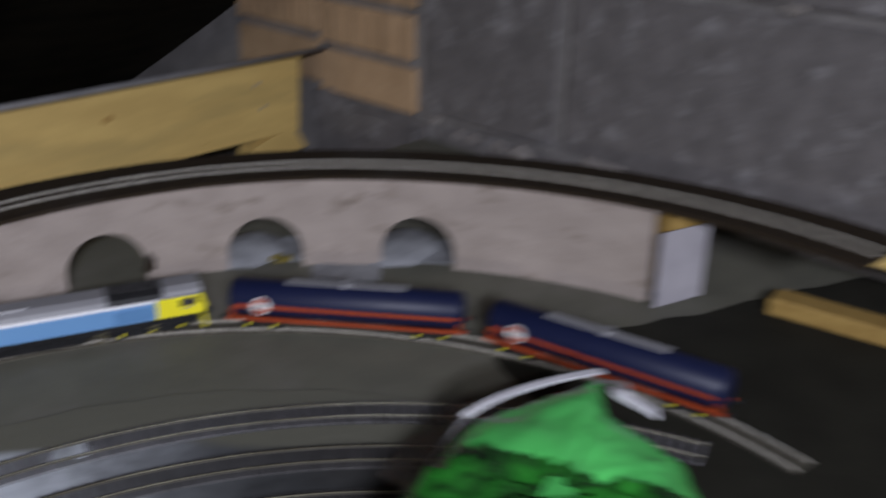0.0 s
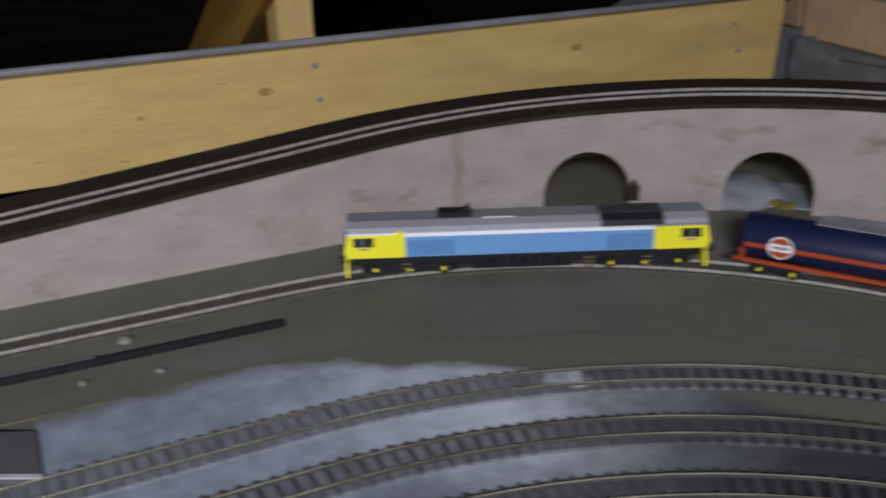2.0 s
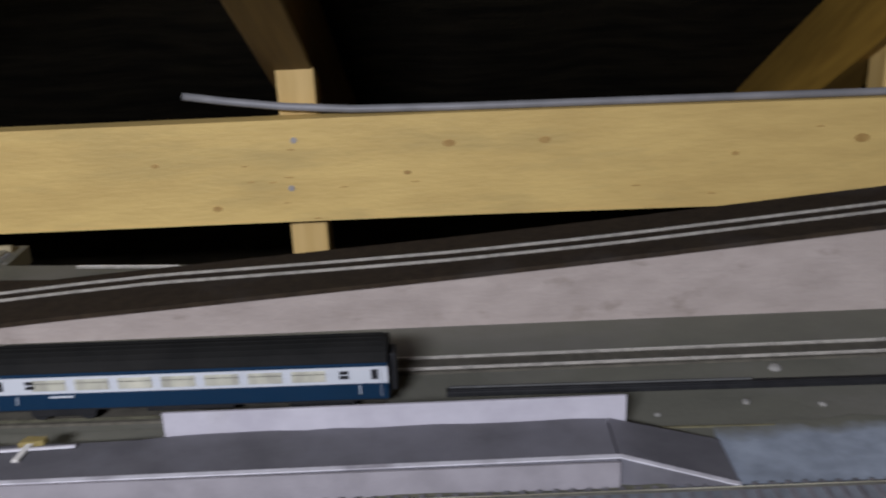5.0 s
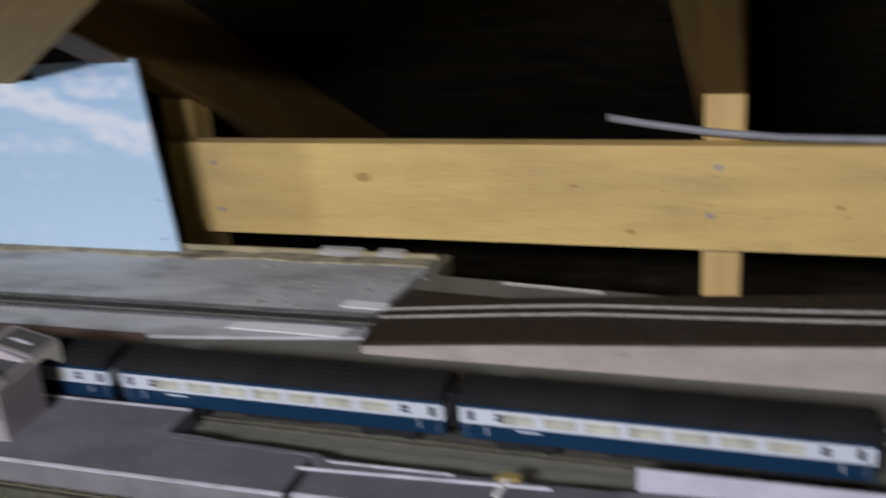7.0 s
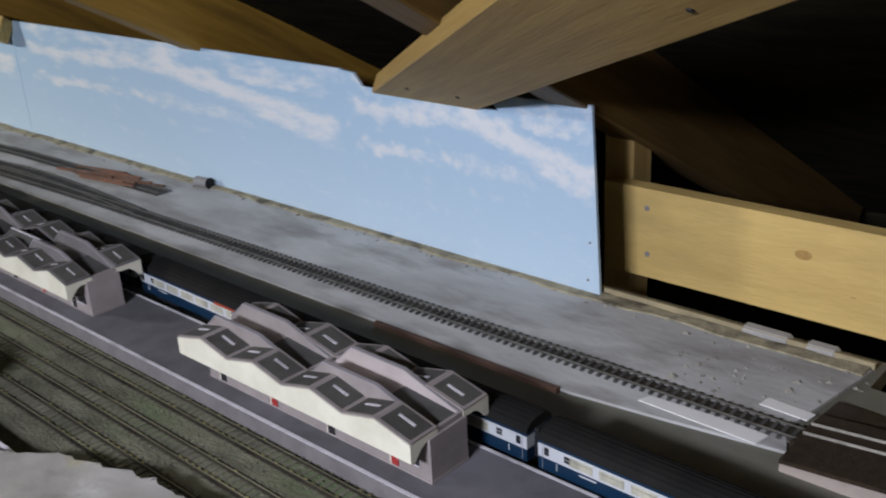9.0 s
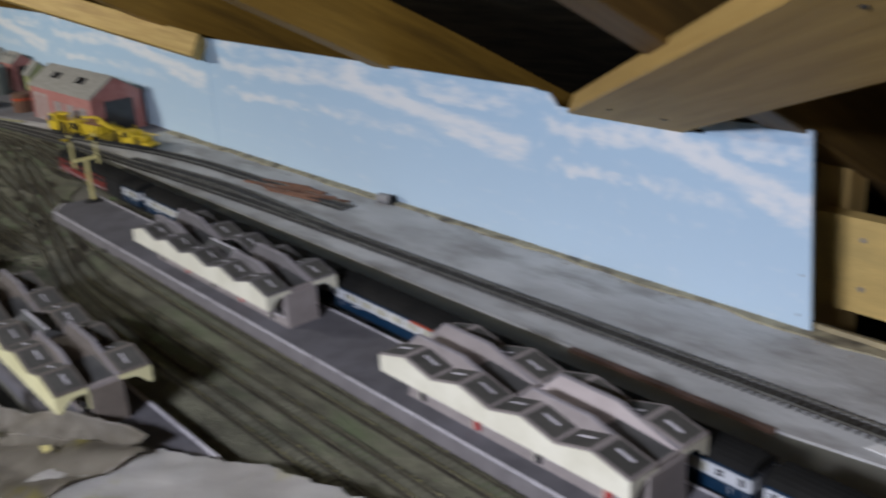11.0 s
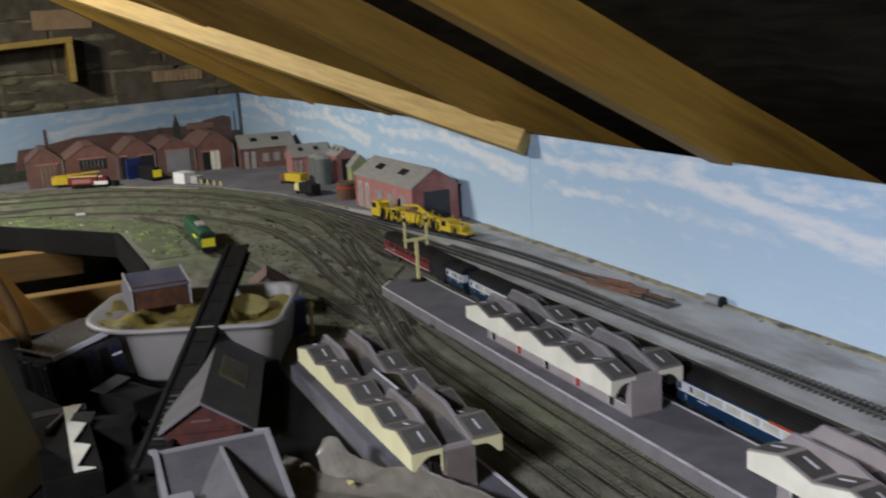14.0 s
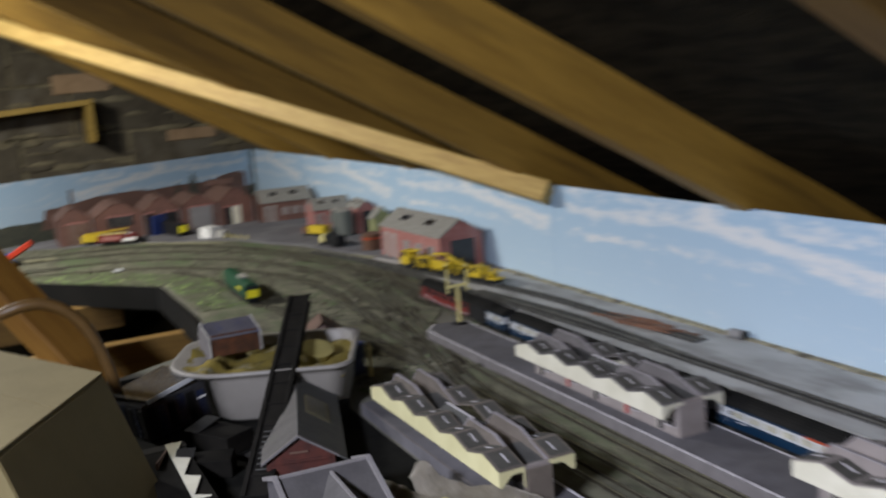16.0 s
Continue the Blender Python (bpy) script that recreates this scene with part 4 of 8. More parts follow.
for i in range(6200):
    a = rnd.random()
    if i < 1400:
        c = Vector((rnd.uniform(-0.9, 0.95), rnd.uniform(0.243, 0.40), 0.0018))
    else:
        a = a ** 1.25
        c = Vector((-0.62 - 1.85 * a, 0.36 + 0.10 * math.sin(math.pi * min(1.0, a / 0.75)) - 0.55 * max(0.0, a - 0.55) + rnd.uniform(-0.17, 0.15), 0.0018))
        if c.y < 0.12 or c.x < -1.78 and c.y < 0.15 + 0.75 * (c.x + 1.78):
            continue
        if noise.noise((c.x * 7, c.y * 16, 1.3)) < -0.10:
            continue
    s = rnd.uniform(0.001, 0.0034) * (0.5 if i < 1400 else 2.2 if rnd.random() < 0.10 else 1)
    turn = rnd.uniform(0, 6.28)
    top = bm.verts.new(c + Vector((rnd.uniform(-s, s) * 0.5, rnd.uniform(-s, s) * 0.5, s * rnd.uniform(0.5, 1.0))))
    ring = [bm.verts.new(c + Vector((s * rnd.uniform(0.6, 2.2) * math.cos(turn + k * 1.2566), s * rnd.uniform(0.6, 1.2) * math.sin(turn + k * 1.2566), 0))) for k in range(5)]
    for k in range(5):
        bm.faces.new((ring[k], ring[(k + 1) % 5], top))
M_clod = material("oily_clod", (0.035, 0.033, 0.024), (0.10, 0.095, 0.065), scale=30, rough=0.9, fine=300, bump=0.4)
# single clods differ: most are oily, some mossy or pale
tree = M_clod.node_tree
geo = tree.nodes.new("ShaderNodeNewGeometry")
pick = tree.nodes.new("ShaderNodeValToRGB")
pick.color_ramp.interpolation = "CONSTANT"
pick.color_ramp.elements[0].color = (0.036, 0.032, 0.022, 1)
pick.color_ramp.elements[1].position, pick.color_ramp.elements[1].color = 0.42, (0.055, 0.047, 0.030, 1)
for at, tint in ((0.68, (0.085, 0.115, 0.050, 1)), (0.86, (0.16, 0.15, 0.105, 1)), (0.96, (0.24, 0.225, 0.17, 1))):
    pick.color_ramp.elements.new(at).color = tint
tree.links.new(geo.outputs["Random Per Island"], pick.inputs[0])
tree.links.new(pick.outputs[0], tree.nodes["Principled BSDF"].inputs["Base Color"])
tagged(part("ballast_clods", bm, M_clod), "dark oily and mossy clods scattered over the ballast", "ballast", "", "stuff")

# smears of oil and dirt lying along the old roads
rnd = random.Random(58)
bm = bmesh.new()
for i in range(230):
    line = ROADS[rnd.randrange(len(ROADS))]
    k = rnd.randrange(2, len(line) - 3)
    p, d = line[k], (line[k + 1] - line[k]).normalized()
    if not -2.45 < p.x < -0.62:
        continue
    side = Vector((-d.y, d.x, 0))
    c = p + side * rnd.choice((-0.018, -0.010, 0.0, 0.010, 0.018)) + d * rnd.uniform(-0.03, 0.03)
    a, w = rnd.uniform(0.015, 0.050), rnd.uniform(0.0025, 0.0065)
    ring = []
    for j in range(18):
        f = 2 * math.pi * j / 18
        r = 1 + 0.45 * noise.noise((i * 3.1, math.cos(f) * 1.5, math.sin(f) * 1.5))
        q = c + d * (a * r * math.cos(f)) + side * (w * r * math.sin(f) + 0.10 * (a * math.cos(f)) ** 2 * rnd.uniform(-8, 8))
        ring.append(bm.verts.new((q.x, q.y, 0.0027)))
    top = bm.verts.new((c.x, c.y, 0.0040))
    for j in range(18):
        bm.faces.new((ring[j], ring[(j + 1) % 18], top))
tagged(part("oil_smears", bm, M_grime_shade), "dark smears of oil and dirt along the old roads", "stain", "", "stuff")

# crumbs of filler along the broken end and the back edge of the grey board
rnd = random.Random(23)
bm = bmesh.new()
for i in range(260):
    if i < 90:
        c = Vector((rnd.uniform(0.40, 0.57), rnd.uniform(0.70, 0.85), 0.003))
        if c.x > 0.545:
            c.z = 0.0
    else:
        c = Vector((rnd.uniform(-1.3, 0.5), rnd.uniform(0.797, 0.820), 0.003))
    s = rnd.uniform(0.0008, 0.003) * (1.8 if rnd.random() < 0.1 else 1)
    turn = rnd.uniform(0, 6.28)
    top = bm.verts.new(c + Vector((rnd.uniform(-s, s) * 0.5, rnd.uniform(-s, s) * 0.5, s * rnd.uniform(0.4, 0.9))))
    ring = [bm.verts.new(c + Vector((s * rnd.uniform(0.6, 1.6) * math.cos(turn + k * 1.2566), s * rnd.uniform(0.6, 1.2) * math.sin(turn + k * 1.2566), 0))) for k in range(5)]
    for k in range(5):
        bm.faces.new((ring[k], ring[(k + 1) % 5], top))
M_crumb = material("filler_crumb", (0.36, 0.34, 0.29), (0.12, 0.11, 0.095), scale=14, rough=0.9, fine=300, bump=0.4)
tagged(part("filler_crumbs", bm, M_crumb), "pale and dark crumbs of filler on the grey board", "crumbs", "", "stuff")


# ---- viaduct and the climbing track ----
VC, VR, VY = Vector((1.44, 0.07, 0)), 0.560, 0.630
ARCHES = (radians(19.8), radians(36.0), radians(52.3))
HALF, SPRING = 0.0385, 0.0175


def via_at(s):
    """Plan place and outward left normal at s metres along the viaduct's face; s is x - 0.56 on the straight."""
    x = 0.56 + s
    if x < VC.x:
        return Vector((x, VY, 0)), Vector((0, 1, 0))
    a = (x - VC.x) / VR
    n = Vector((math.sin(a), math.cos(a), 0))
    return VC + n * VR, n


def via_top(s):
    """Height of the wall's top: a steady climb that eases off round the curve."""
    x = 0.56 + s
    return float(np.interp(x, (0.56, 0.68, 0.80, 1.0, 1.15, 1.25, 1.36, 1.46, 1.52, 1.58, 1.65, 1.73, 1.84, 2.3), (0.0085, 0.0185, 0.0268, 0.0405, 0.0520, 0.0605, 0.0700, 0.0785, 0.0830, 0.0870, 0.0905, 0.0938, 0.0962, 0.0975)))


def via_bottom(s):
    a = (0.56 + s - VC.x) / VR
    for c in ARCHES:
        u = (a - c) * VR / HALF
        if abs(u) < 1:
            return SPRING + HALF * math.sqrt(1 - u * u)
    return 0.0


s_end = VC.x - 0.56 + VR * radians(77)
S = sorted({s_end * i / 150 for i in range(151)} | {VC.x - 0.56 + VR * c + HALF * math.sin(k * math.pi / 28) for c in ARCHES for k in range(-14, 15)} | {VC.x - 0.56 + VR * c + (HALF + 0.00001) * k for c in ARCHES for k in (-1, 1)})
via = thing("viaduct", pose(0, 0, 0), "curved plywood viaduct with three arches and a climbing track", "viaduct", "", "structure")
bm = bmesh.new()
rows = []
for s in S:
    p, n = via_at(s)
    lo, hi = via_bottom(s), via_top(s)
    lo = min(lo, hi - 0.004)
    rows.append([bm.verts.new(p + Vector((0, 0, lo))), bm.verts.new(p + Vector((0, 0, hi))), bm.verts.new(p + n * 0.009 + Vector((0, 0, hi))), bm.verts.new(p + n * 0.009 + Vector((0, 0, lo)))])
for r, q in zip(rows, rows[1:]):
    for k in range(4):
        bm.faces.new((r[k], r[(k + 1) % 4], q[(k + 1) % 4], q[k]))
bm.faces.new(rows[0][::-1])
bm.faces.new(rows[-1])
part("side_wall", bm, M_ply, via)
# torn chip beside the first arch, a thin dark piece painting the notch's shade, and the filled joint
p, n = via_at(VC.x - 0.56 + VR * ARCHES[0] + 0.041)
part("chip", prism([(p.x - 0.006, 0.012), (p.x + 0.004, 0.010), (p.x + 0.005, 0.022), (p.x - 0.001, 0.030)], "y", p.y - 0.0042, p.y + 0.002), M_trackbed, via)
M_glue = material("joint_filler", (0.27, 0.22, 0.15), (0.34, 0.285, 0.22), scale=60, rough=0.7)
p, n = via_at(1.516 - 0.56)
part("joint_filler", prism(jagged([(p.x - 0.005, 0.014), (p.x + 0.003, 0.013), (p.x + 0.006, 0.05), (p.x + 0.003, 0.080), (p.x - 0.004, 0.081), (p.x - 0.001, 0.05)], 0.0014, 0.006, 2), "y", p.y - 0.0014, p.y + 0.001), M_glue, via)
bed, rail_line = [], []
for i in range(90):
    s = s_end * 1.12 * i / 89
    p, n = via_at(s)
    z = via_top(s)
    bed.append((p + n * 0.034 + Vector((0, 0, z))))
part("trackbed", sweep(bed, [(-0.036, 0.0), (0.050, 0.0), (0.050, 0.0038), (-0.036, 0.0038)]), M_trackbed, via, "dark brown foam trackbed")
for i, p in enumerate(bed):
    if p.x < 1.1 and i < 60:
        p.y = 0.63 + float(np.interp(p.x, (0.56, 0.75, 0.9, 1.0, 1.1), (0.054, 0.055, 0.043, 0.037, 0.034)))
for s in (1, -1):
    part("rail", sweep(bed, [(s * 0.0086 - 0.0005, 0.0038), (s * 0.0086 + 0.0005, 0.0038), (s * 0.0086 + 0.0004, 0.0060), (s * 0.0086 - 0.0004, 0.0060)]), M_rail, via, "bright nickel rail")
# deck behind the rails where the climb begins, and the rear strip
setting("climb_deck", prism([(0.552, 0.668), (0.80, 0.69), (0.80, 0.735), (0.56, 0.755)], "z", -0.01, 0.006), M_trackbed, "dark brown deck at the foot of the climb", "deck")
spare = thing("loose_rail", pose(0, 0, 0), "short spare nickel rail lying behind the track", "rail")
part("rail_length", turned_box((0.645, 0.785, 0.0035), (0.745, 0.775, 0.0035), 0.0016, 0.003, 0.0003), M_rail, spare)
# grey mounds seen through the arches, and the plaster spread at the wall's foot
M_moundgrey = material("grey_plaster_mound", (0.30, 0.305, 0.32), (0.19, 0.193, 0.205), scale=22, detail=8, rough=0.9, bump=0.5, fine=150)
for a0, a1, r0, r1 in ((31, 59, 0.572, 0.632), (41, 48.5, 0.522, 0.558)):
    rim = [(VC.x + r0 * math.sin(radians(a)), VC.y + r0 * math.cos(radians(a))) for a in np.linspace(a0, a1, 9)] + [(VC.x + r1 * math.sin(radians(a)), VC.y + r1 * math.cos(radians(a))) for a in np.linspace(a1, a0, 9)]
    setting("plaster_apron", prism(jagged(rim, 0.003, 0.02, 19), "z", 0.0, 0.0016), M_moundgrey, "grey plaster spread along the viaduct's foot", "plaster")
for a, w, h in ((radians(34), 0.062, 0.017), (radians(50), 0.066, 0.017)):
    c = VC + Vector((math.sin(a), math.cos(a), 0)) * (VR + 0.040)
    bm = bmesh.new()
    bmesh.ops.create_uvsphere(bm, u_segments=20, v_segments=10, radius=1)
    for v in bm.verts:
        k = 1 + 0.15 * noise.noise(v.co * 2.1)
        v.co = Vector((c.x + v.co.x * w * 0.75 * k, c.y + v.co.y * w * 0.6 * k, max(0.0, v.co.z * h * k)))
    m = part("plaster_mound", bm, M_moundgrey, None, "", True)
    tagged(m, "pale grey plaster mound behind the arches", "mound", "plaster mounds")

# east end: rough timber block with a white card, batten over the exit
blk = thing("tunnel_support", pose(0, 0, 0), "rough pine block faced with white card at the viaduct end", "support")
part("timber_block", turned_box((2.030, 0.195, 0.0), (2.030, 0.195, 0.094), 0.050, 0.042, 0.004, (0.29, 0.957, 0)), M_brace, blk)
part("white_card", turned_box((2.008, 0.1735, 0.001), (2.008, 0.1735, 0.080), 0.060, 0.0015, 0.0003, (0.29, 0.957, 0)), M_platwhite, blk, "plain white card")
bat = thing("exit_batten", pose(0, 0, 0), "pine batten spanning the dark exit hole", "batten")
part("batten", turned_box((2.065, 0.205, 0.086), (2.15, -0.25, 0.055), 0.03, 0.018, 0.002), M_pine, bat)
part("lower_batten", turned_box((2.06, 0.10, 0.010), (2.12, -0.3, 0.010), 0.03, 0.018, 0.002), M_brace, bat)

# ---- masonry pieces of the gables ----
def masonry(wall, x_face, out, rows_from, y0, y1, seed, bricks, mat=M_block):
    rnd = random.Random(seed)
    z, k = rows_from, 0
    while z < 1.3:
        y = y0 - 0.45 * (0.5 if k % 2 else 0.0)
        while y < y1:
            a, b = max(y, y0) + 0.006, min(y + 0.445, y1) - 0.006
            if b - a > 0.05 and not any(by0 < (a + b) / 2 < by1 and bz0 - 0.02 < z + 0.1 < bz1 + 0.02 for by0, by1, bz0, bz1 in bricks):
                dx = rnd.uniform(0.004, 0.010) * out
                for by0, by1, bz0, bz1 in bricks:
                    if bz0 - 0.03 < z + 0.1 < bz1 + 0.03 and a < by1 and b > by0:
                        b = min(b, by0 - 0.008) if a < by0 else b
                if b - a > 0.04:
                    bm = box(min(x_face, x_face + dx), max(x_face, x_face + dx), a, b, z, z + 0.213, 0.003)
                    for v in bm.verts:
                        v.co.y += rnd.uniform(-0.003, 0.003)
                        v.co.z += rnd.uniform(-0.003, 0.003)
                    part("block", bm, mat, wall)
            y += 0.452
        z += 0.226
        k += 1


masonry(wall_e, 2.216, -1, -0.188, -1.55, 0.985, 11, [(0.735, 1.2, -0.01, 0.26)])
for y0, y1, z0, z1 in ((0.742, 0.955, 0.030, 0.096), (0.748, 0.955, 0.108, 0.172), (0.742, 0.952, 0.184, 0.25), (0.962, 1.17, 0.04, 0.105), (0.962, 1.17, 0.118, 0.18)):
    b = part("brick", box(2.206, 2.217, y0, y1, z0, z1, 0.002), M_brick, wall_e)
    if z0 > 0.1:
        for i in range(9):
            part("brick_rib", box(2.2035, 2.2065, y0 + 0.012 + i * 0.022, y0 + 0.020 + i * 0.022, z0 + 0.004, z1 - 0.004), M_brick, b)
part("broken_block", prism([(0.965, -0.03), (0.965, 0.028), (0.93, 0.035), (0.88, 0.012), (0.80, 0.018), (0.74, 0.006), (0.74, -0.03)], "x", 2.2, 2.217), M_block, wall_e)
for i in range(22):
    r = random.Random(60 + i)
    y, z = r.uniform(0.1, 0.75), r.choice((0.018, 0.03, 0.26, 0.036))
    bm = bmesh.new()
    bmesh.ops.create_icosphere(bm, subdivisions=1, radius=r.uniform(0.006, 0.014))
    for v in bm.verts:
        v.co = Vector((2.212 + v.co.x * 0.5, y + v.co.y * r.uniform(1, 2.2), z + v.co.z * 0.8))
    part("mortar_lump", bm, M_mortar, wall_e)
masonry(wall_w, -3.859, 1, -0.10, -1.7, 1.2, 12, [(0.03, 0.29, 0.52, 0.62), (0.49, 0.72, 0.28, 0.34)], M_block_warm)
part("brick", box(-3.860, -3.844, 0.04, 0.278, 0.530, 0.612, 0.003), M_brick, wall_w)
for y0, y1, z0, z1 in ((0.50, 0.718, 0.284, 0.334),):
    b = part("brick", box(-3.860, -3.842, y0, y1, z0, z1, 0.002), M_brick, wall_w)
    for i in range(9):
        part("brick_rib", box(-3.8425, -3.839, y0 + 0.012 + i * 0.022, y0 + 0.020 + i * 0.022, z0 + 0.004, z1 - 0.004), M_brick, b)
for i in range(90):
    r = random.Random(160 + i)
    row = r.choice((0.240, 0.352, 0.352, 0.578, 0.578, 0.804))
    y = r.uniform(-1.0, 0.85)
    up = r.gauss(0.0, 0.018) if i % 3 else r.uniform(-0.10, 0.10)
    bm = bmesh.new()
    bmesh.ops.create_icosphere(bm, subdivisions=2, radius=r.uniform(0.010, 0.026))
    long = r.uniform(1.8, 5.0)
    for v in bm.verts:
        v.co *= 1 + 0.45 * noise.noise(v.co * 60 + Vector((y * 9, row, 0)))
        v.co = Vector((-3.857 + v.co.x * 0.38, y + v.co.y * long, row + up + v.co.z * 0.70))
    part("mortar_lump", bm, M_mortar_warm if i % 4 else M_block_warm, wall_w, "", True)
# shelf bracket on the west gable
M_shelf = material("yellowed_shelf_pine", (0.50, 0.33, 0.07), (0.38, 0.24, 0.045), scale=6, rough=0.6, fine=40, bump=0.2, stretch=(8, 2, 8))
shelf = thing("wall_shelf", pose(0, 0, 0), "narrow yellowed pine shelf on the block gable", "shelf")
part("board", turned_box((-3.765, -1.10, 0.412), (-3.765, 0.178, 0.487), 0.19, 0.024, 0.002), M_shelf, shelf)
part("upright", box(-3.86, -3.67, 0.150, 0.176, 0.315, 0.474, 0.002), M_shelf, shelf)
bar = thing("black_tube", pose(0, 0, 0), "black tube lying on the pine shelf", "tube")
part("tube", cylinder((-3.75, -1.0, 0.449), (-3.75, -0.28, 0.491), 0.018, 10), M_black, bar)

crumb = thing("yellow_foam_crumb", pose(0, 0, 0), "small yellow foam crumbs under the middle arch", "crumb")
for k in range(4):
    r = random.Random(300 + k)
    a = radians(37.2 + r.uniform(-0.9, 0.9))
    c = VC + Vector((math.sin(a), math.cos(a), 0)) * (VR + r.uniform(0.004, 0.022))
    bm = bmesh.new()
    bmesh.ops.create_icosphere(bm, subdivisions=1, radius=r.uniform(0.004, 0.008))
    for v in bm.verts:
        v.co = c + Vector((v.co.x * 1.4, v.co.y, max(0.0, v.co.z * 0.8 + 0.002)))
    part("crumb_piece", bm, M_gunk, crumb)

wedge = thing("pine_wedge", pose(0, 0, 0), "yellow pine wedge under the end of the plank", "wedge")
part("wedge_block", prism([(2.045, -0.032), (2.085, -0.019), (2.130, -0.0165), (2.150, -0.05), (2.045, -0.05)], "y", 0.926, 0.96), M_pine, wedge)


# ---- rolling stock ----
def line_at(s):
    """Place on the loco's line, s metres past the start of the curve."""
    if s < 0:
        return Vector((1.33 + s, 0.563, 0))
    a = s / 0.513
    return Vector((1.33 + 0.513 * math.sin(a), 0.05 + 0.513 * math.cos(a), 0))


def on_line(s, base, z=0.0052):
    """Pose of a vehicle with bogies base metres apart, its middle s metres past the curve's start; its -x end leads."""
    a, b = line_at(s - base / 2), line_at(s + base / 2)
    c = (a + b) / 2
    return Matrix.Translation((c.x, c.y, z)) @ Matrix.Rotation(math.atan2(b.y - a.y, b.x - a.x), 4, "Z")


def wheel(t, x, y, r, mat, hub):
    w = part("wheel", cylinder((x, y - 0.0012, r), (x, y + 0.0012, r), r, 16), mat, t)
    part("hub", cylinder((x, y - (0.004 if y < 0 else -0.002), r), (x, y + (0.002 if y < 0 else 0.004), r), 0.0022, 8), hub, w)


def chamfer_profile(w, z0, z1, shoulder, crown):
    """Half-round topped outline in (y, z)."""
    pts = [(-w, z0), (-w, z1 - shoulder)]
    for i in range(1, 8):
        a = math.pi * i / 8
        pts.append((-w * math.cos(a), z1 - shoulder + crown * math.sin(a)))
    return pts + [(w, z1 - shoulder), (w, z0)]


def diesel(m):
    """Six-axle diesel: pale blue body sides, yellow cabs, grey roof."""
    t = thing("diesel_locomotive", m, "pale blue model diesel locomotive with bright yellow cabs and grey roof", "locomotive")
    L, W = 0.139, 0.0172
    part("underframe", box(-L + 0.006, L - 0.006, -W + 0.001, W - 0.001, 0.010, 0.0165, 0.0005), M_black, t)
    part("body_side", box(-0.093, 0.096, -W, W, 0.0165, 0.0330, 0.0003), M_blue, t, "pale blue body side")
    for x0, x1 in ((-0.091, -0.056), (0.060, 0.094)):
        for y in (-W - 0.0003, W - 0.0003):
            part("grille", box(x0, x1, y, y + 0.0006, 0.0180, 0.0300), M_bluedk, t)
    part("silver_band", box(-0.093, 0.096, -W - 0.0004, W + 0.0004, 0.0332, 0.0362), M_silver, t)
    roof = [(-W, 0.035), (-W + 0.0025, 0.0400), (-W + 0.008, 0.0435), (W - 0.008, 0.0435), (W - 0.0025, 0.0400), (W, 0.035)]
    part("roof", prism(roof, "x", -0.1365, 0.1365), M_locogrey, t, "plain grey roof")
    big = [(-W - 0.0005, 0.0352), (-W + 0.0022, 0.0404), (-W + 0.0078, 0.0440), (W - 0.0078, 0.0440), (W - 0.0022, 0.0404), (W + 0.0005, 0.0352)]
    g = part("radiator_grille", prism(big, "x", 0.055, 0.103), M_black, t, "black radiator grille")
    for i in range(8):
        part("slat", box(0.057 + i * 0.0058, 0.0578 + i * 0.0058, -0.009, 0.009, 0.0440, 0.0446), M_locogrey, g)
    ex = part("exhaust", box(-0.068, -0.042, -0.008, 0.006, 0.0435, 0.0475, 0.0012), M_black, t)
    part("exhaust_plate", prism([(-0.050, 0.0470), (-0.041, 0.0470), (-0.0445, 0.0545)], "y", -0.006, -0.0035), M_black, ex)
    part("hatch", box(-0.034, -0.010, -0.0095, -0.0082, 0.0435, 0.0440), M_silver, t, "worn white scuff on the roof")
    part("lamp_iron", box(-0.099, -0.094, -W - 0.0008, -W + 0.001, 0.0346, 0.0378, 0.0002), M_yellow, t)
    for k in range(7):
        part("pipe_bracket", box(-0.030 + k * 0.0085, -0.027 + k * 0.0085, -W - 0.0006, -W + 0.001, 0.0108, 0.0128 + 0.0012 * (k % 3)), M_fascia, t)
    for sgn in (-1, 1):
        a, b = (0.093, 0.137) if sgn < 0 else (0.096, 0.137)
        xs = [sgn * a, sgn * b]
        bm = bmesh.new()
        nose = [(sgn * a, 0.0165), (sgn * (b + 0.0005), 0.0165), (sgn * (b + 0.002), 0.0230), (sgn * (b - 0.0010), 0.0352), (sgn * a, 0.0352)]
        prism(nose, "y", -W - 0.0002, W + 0.0002, bm)
        cab = part("cab", bm, M_yellow, t, "bright yellow cab")
        part("cab_brow", box(min(sgn * 0.094, sgn * 0.136), max(sgn * 0.094, sgn * 0.136), -W - 0.0004, W + 0.0004, 0.0352, 0.0366), M_silver if sgn < 0 else M_locogrey, cab)
        for y in (-W - 0.0005, W - 0.0003):
            part("window_pillar", box(sgn * 0.1245 - 0.0004, sgn * 0.1245 + 0.0004, y - 0.0003, y + 0.0010, 0.0258, 0.0328), M_locogrey, cab)
            part("side_window", box(min(sgn * 0.1165, sgn * 0.132), max(sgn * 0.1165, sgn * 0.132), y, y + 0.0008, 0.0256, 0.0330, 0.0002), M_darkglass, cab)
            part("nameplate", box(min(sgn * 0.120, sgn * 0.128), max(sgn * 0.120, sgn * 0.128), y, y + 0.0007, 0.0232, 0.0246), M_locogrey, cab)
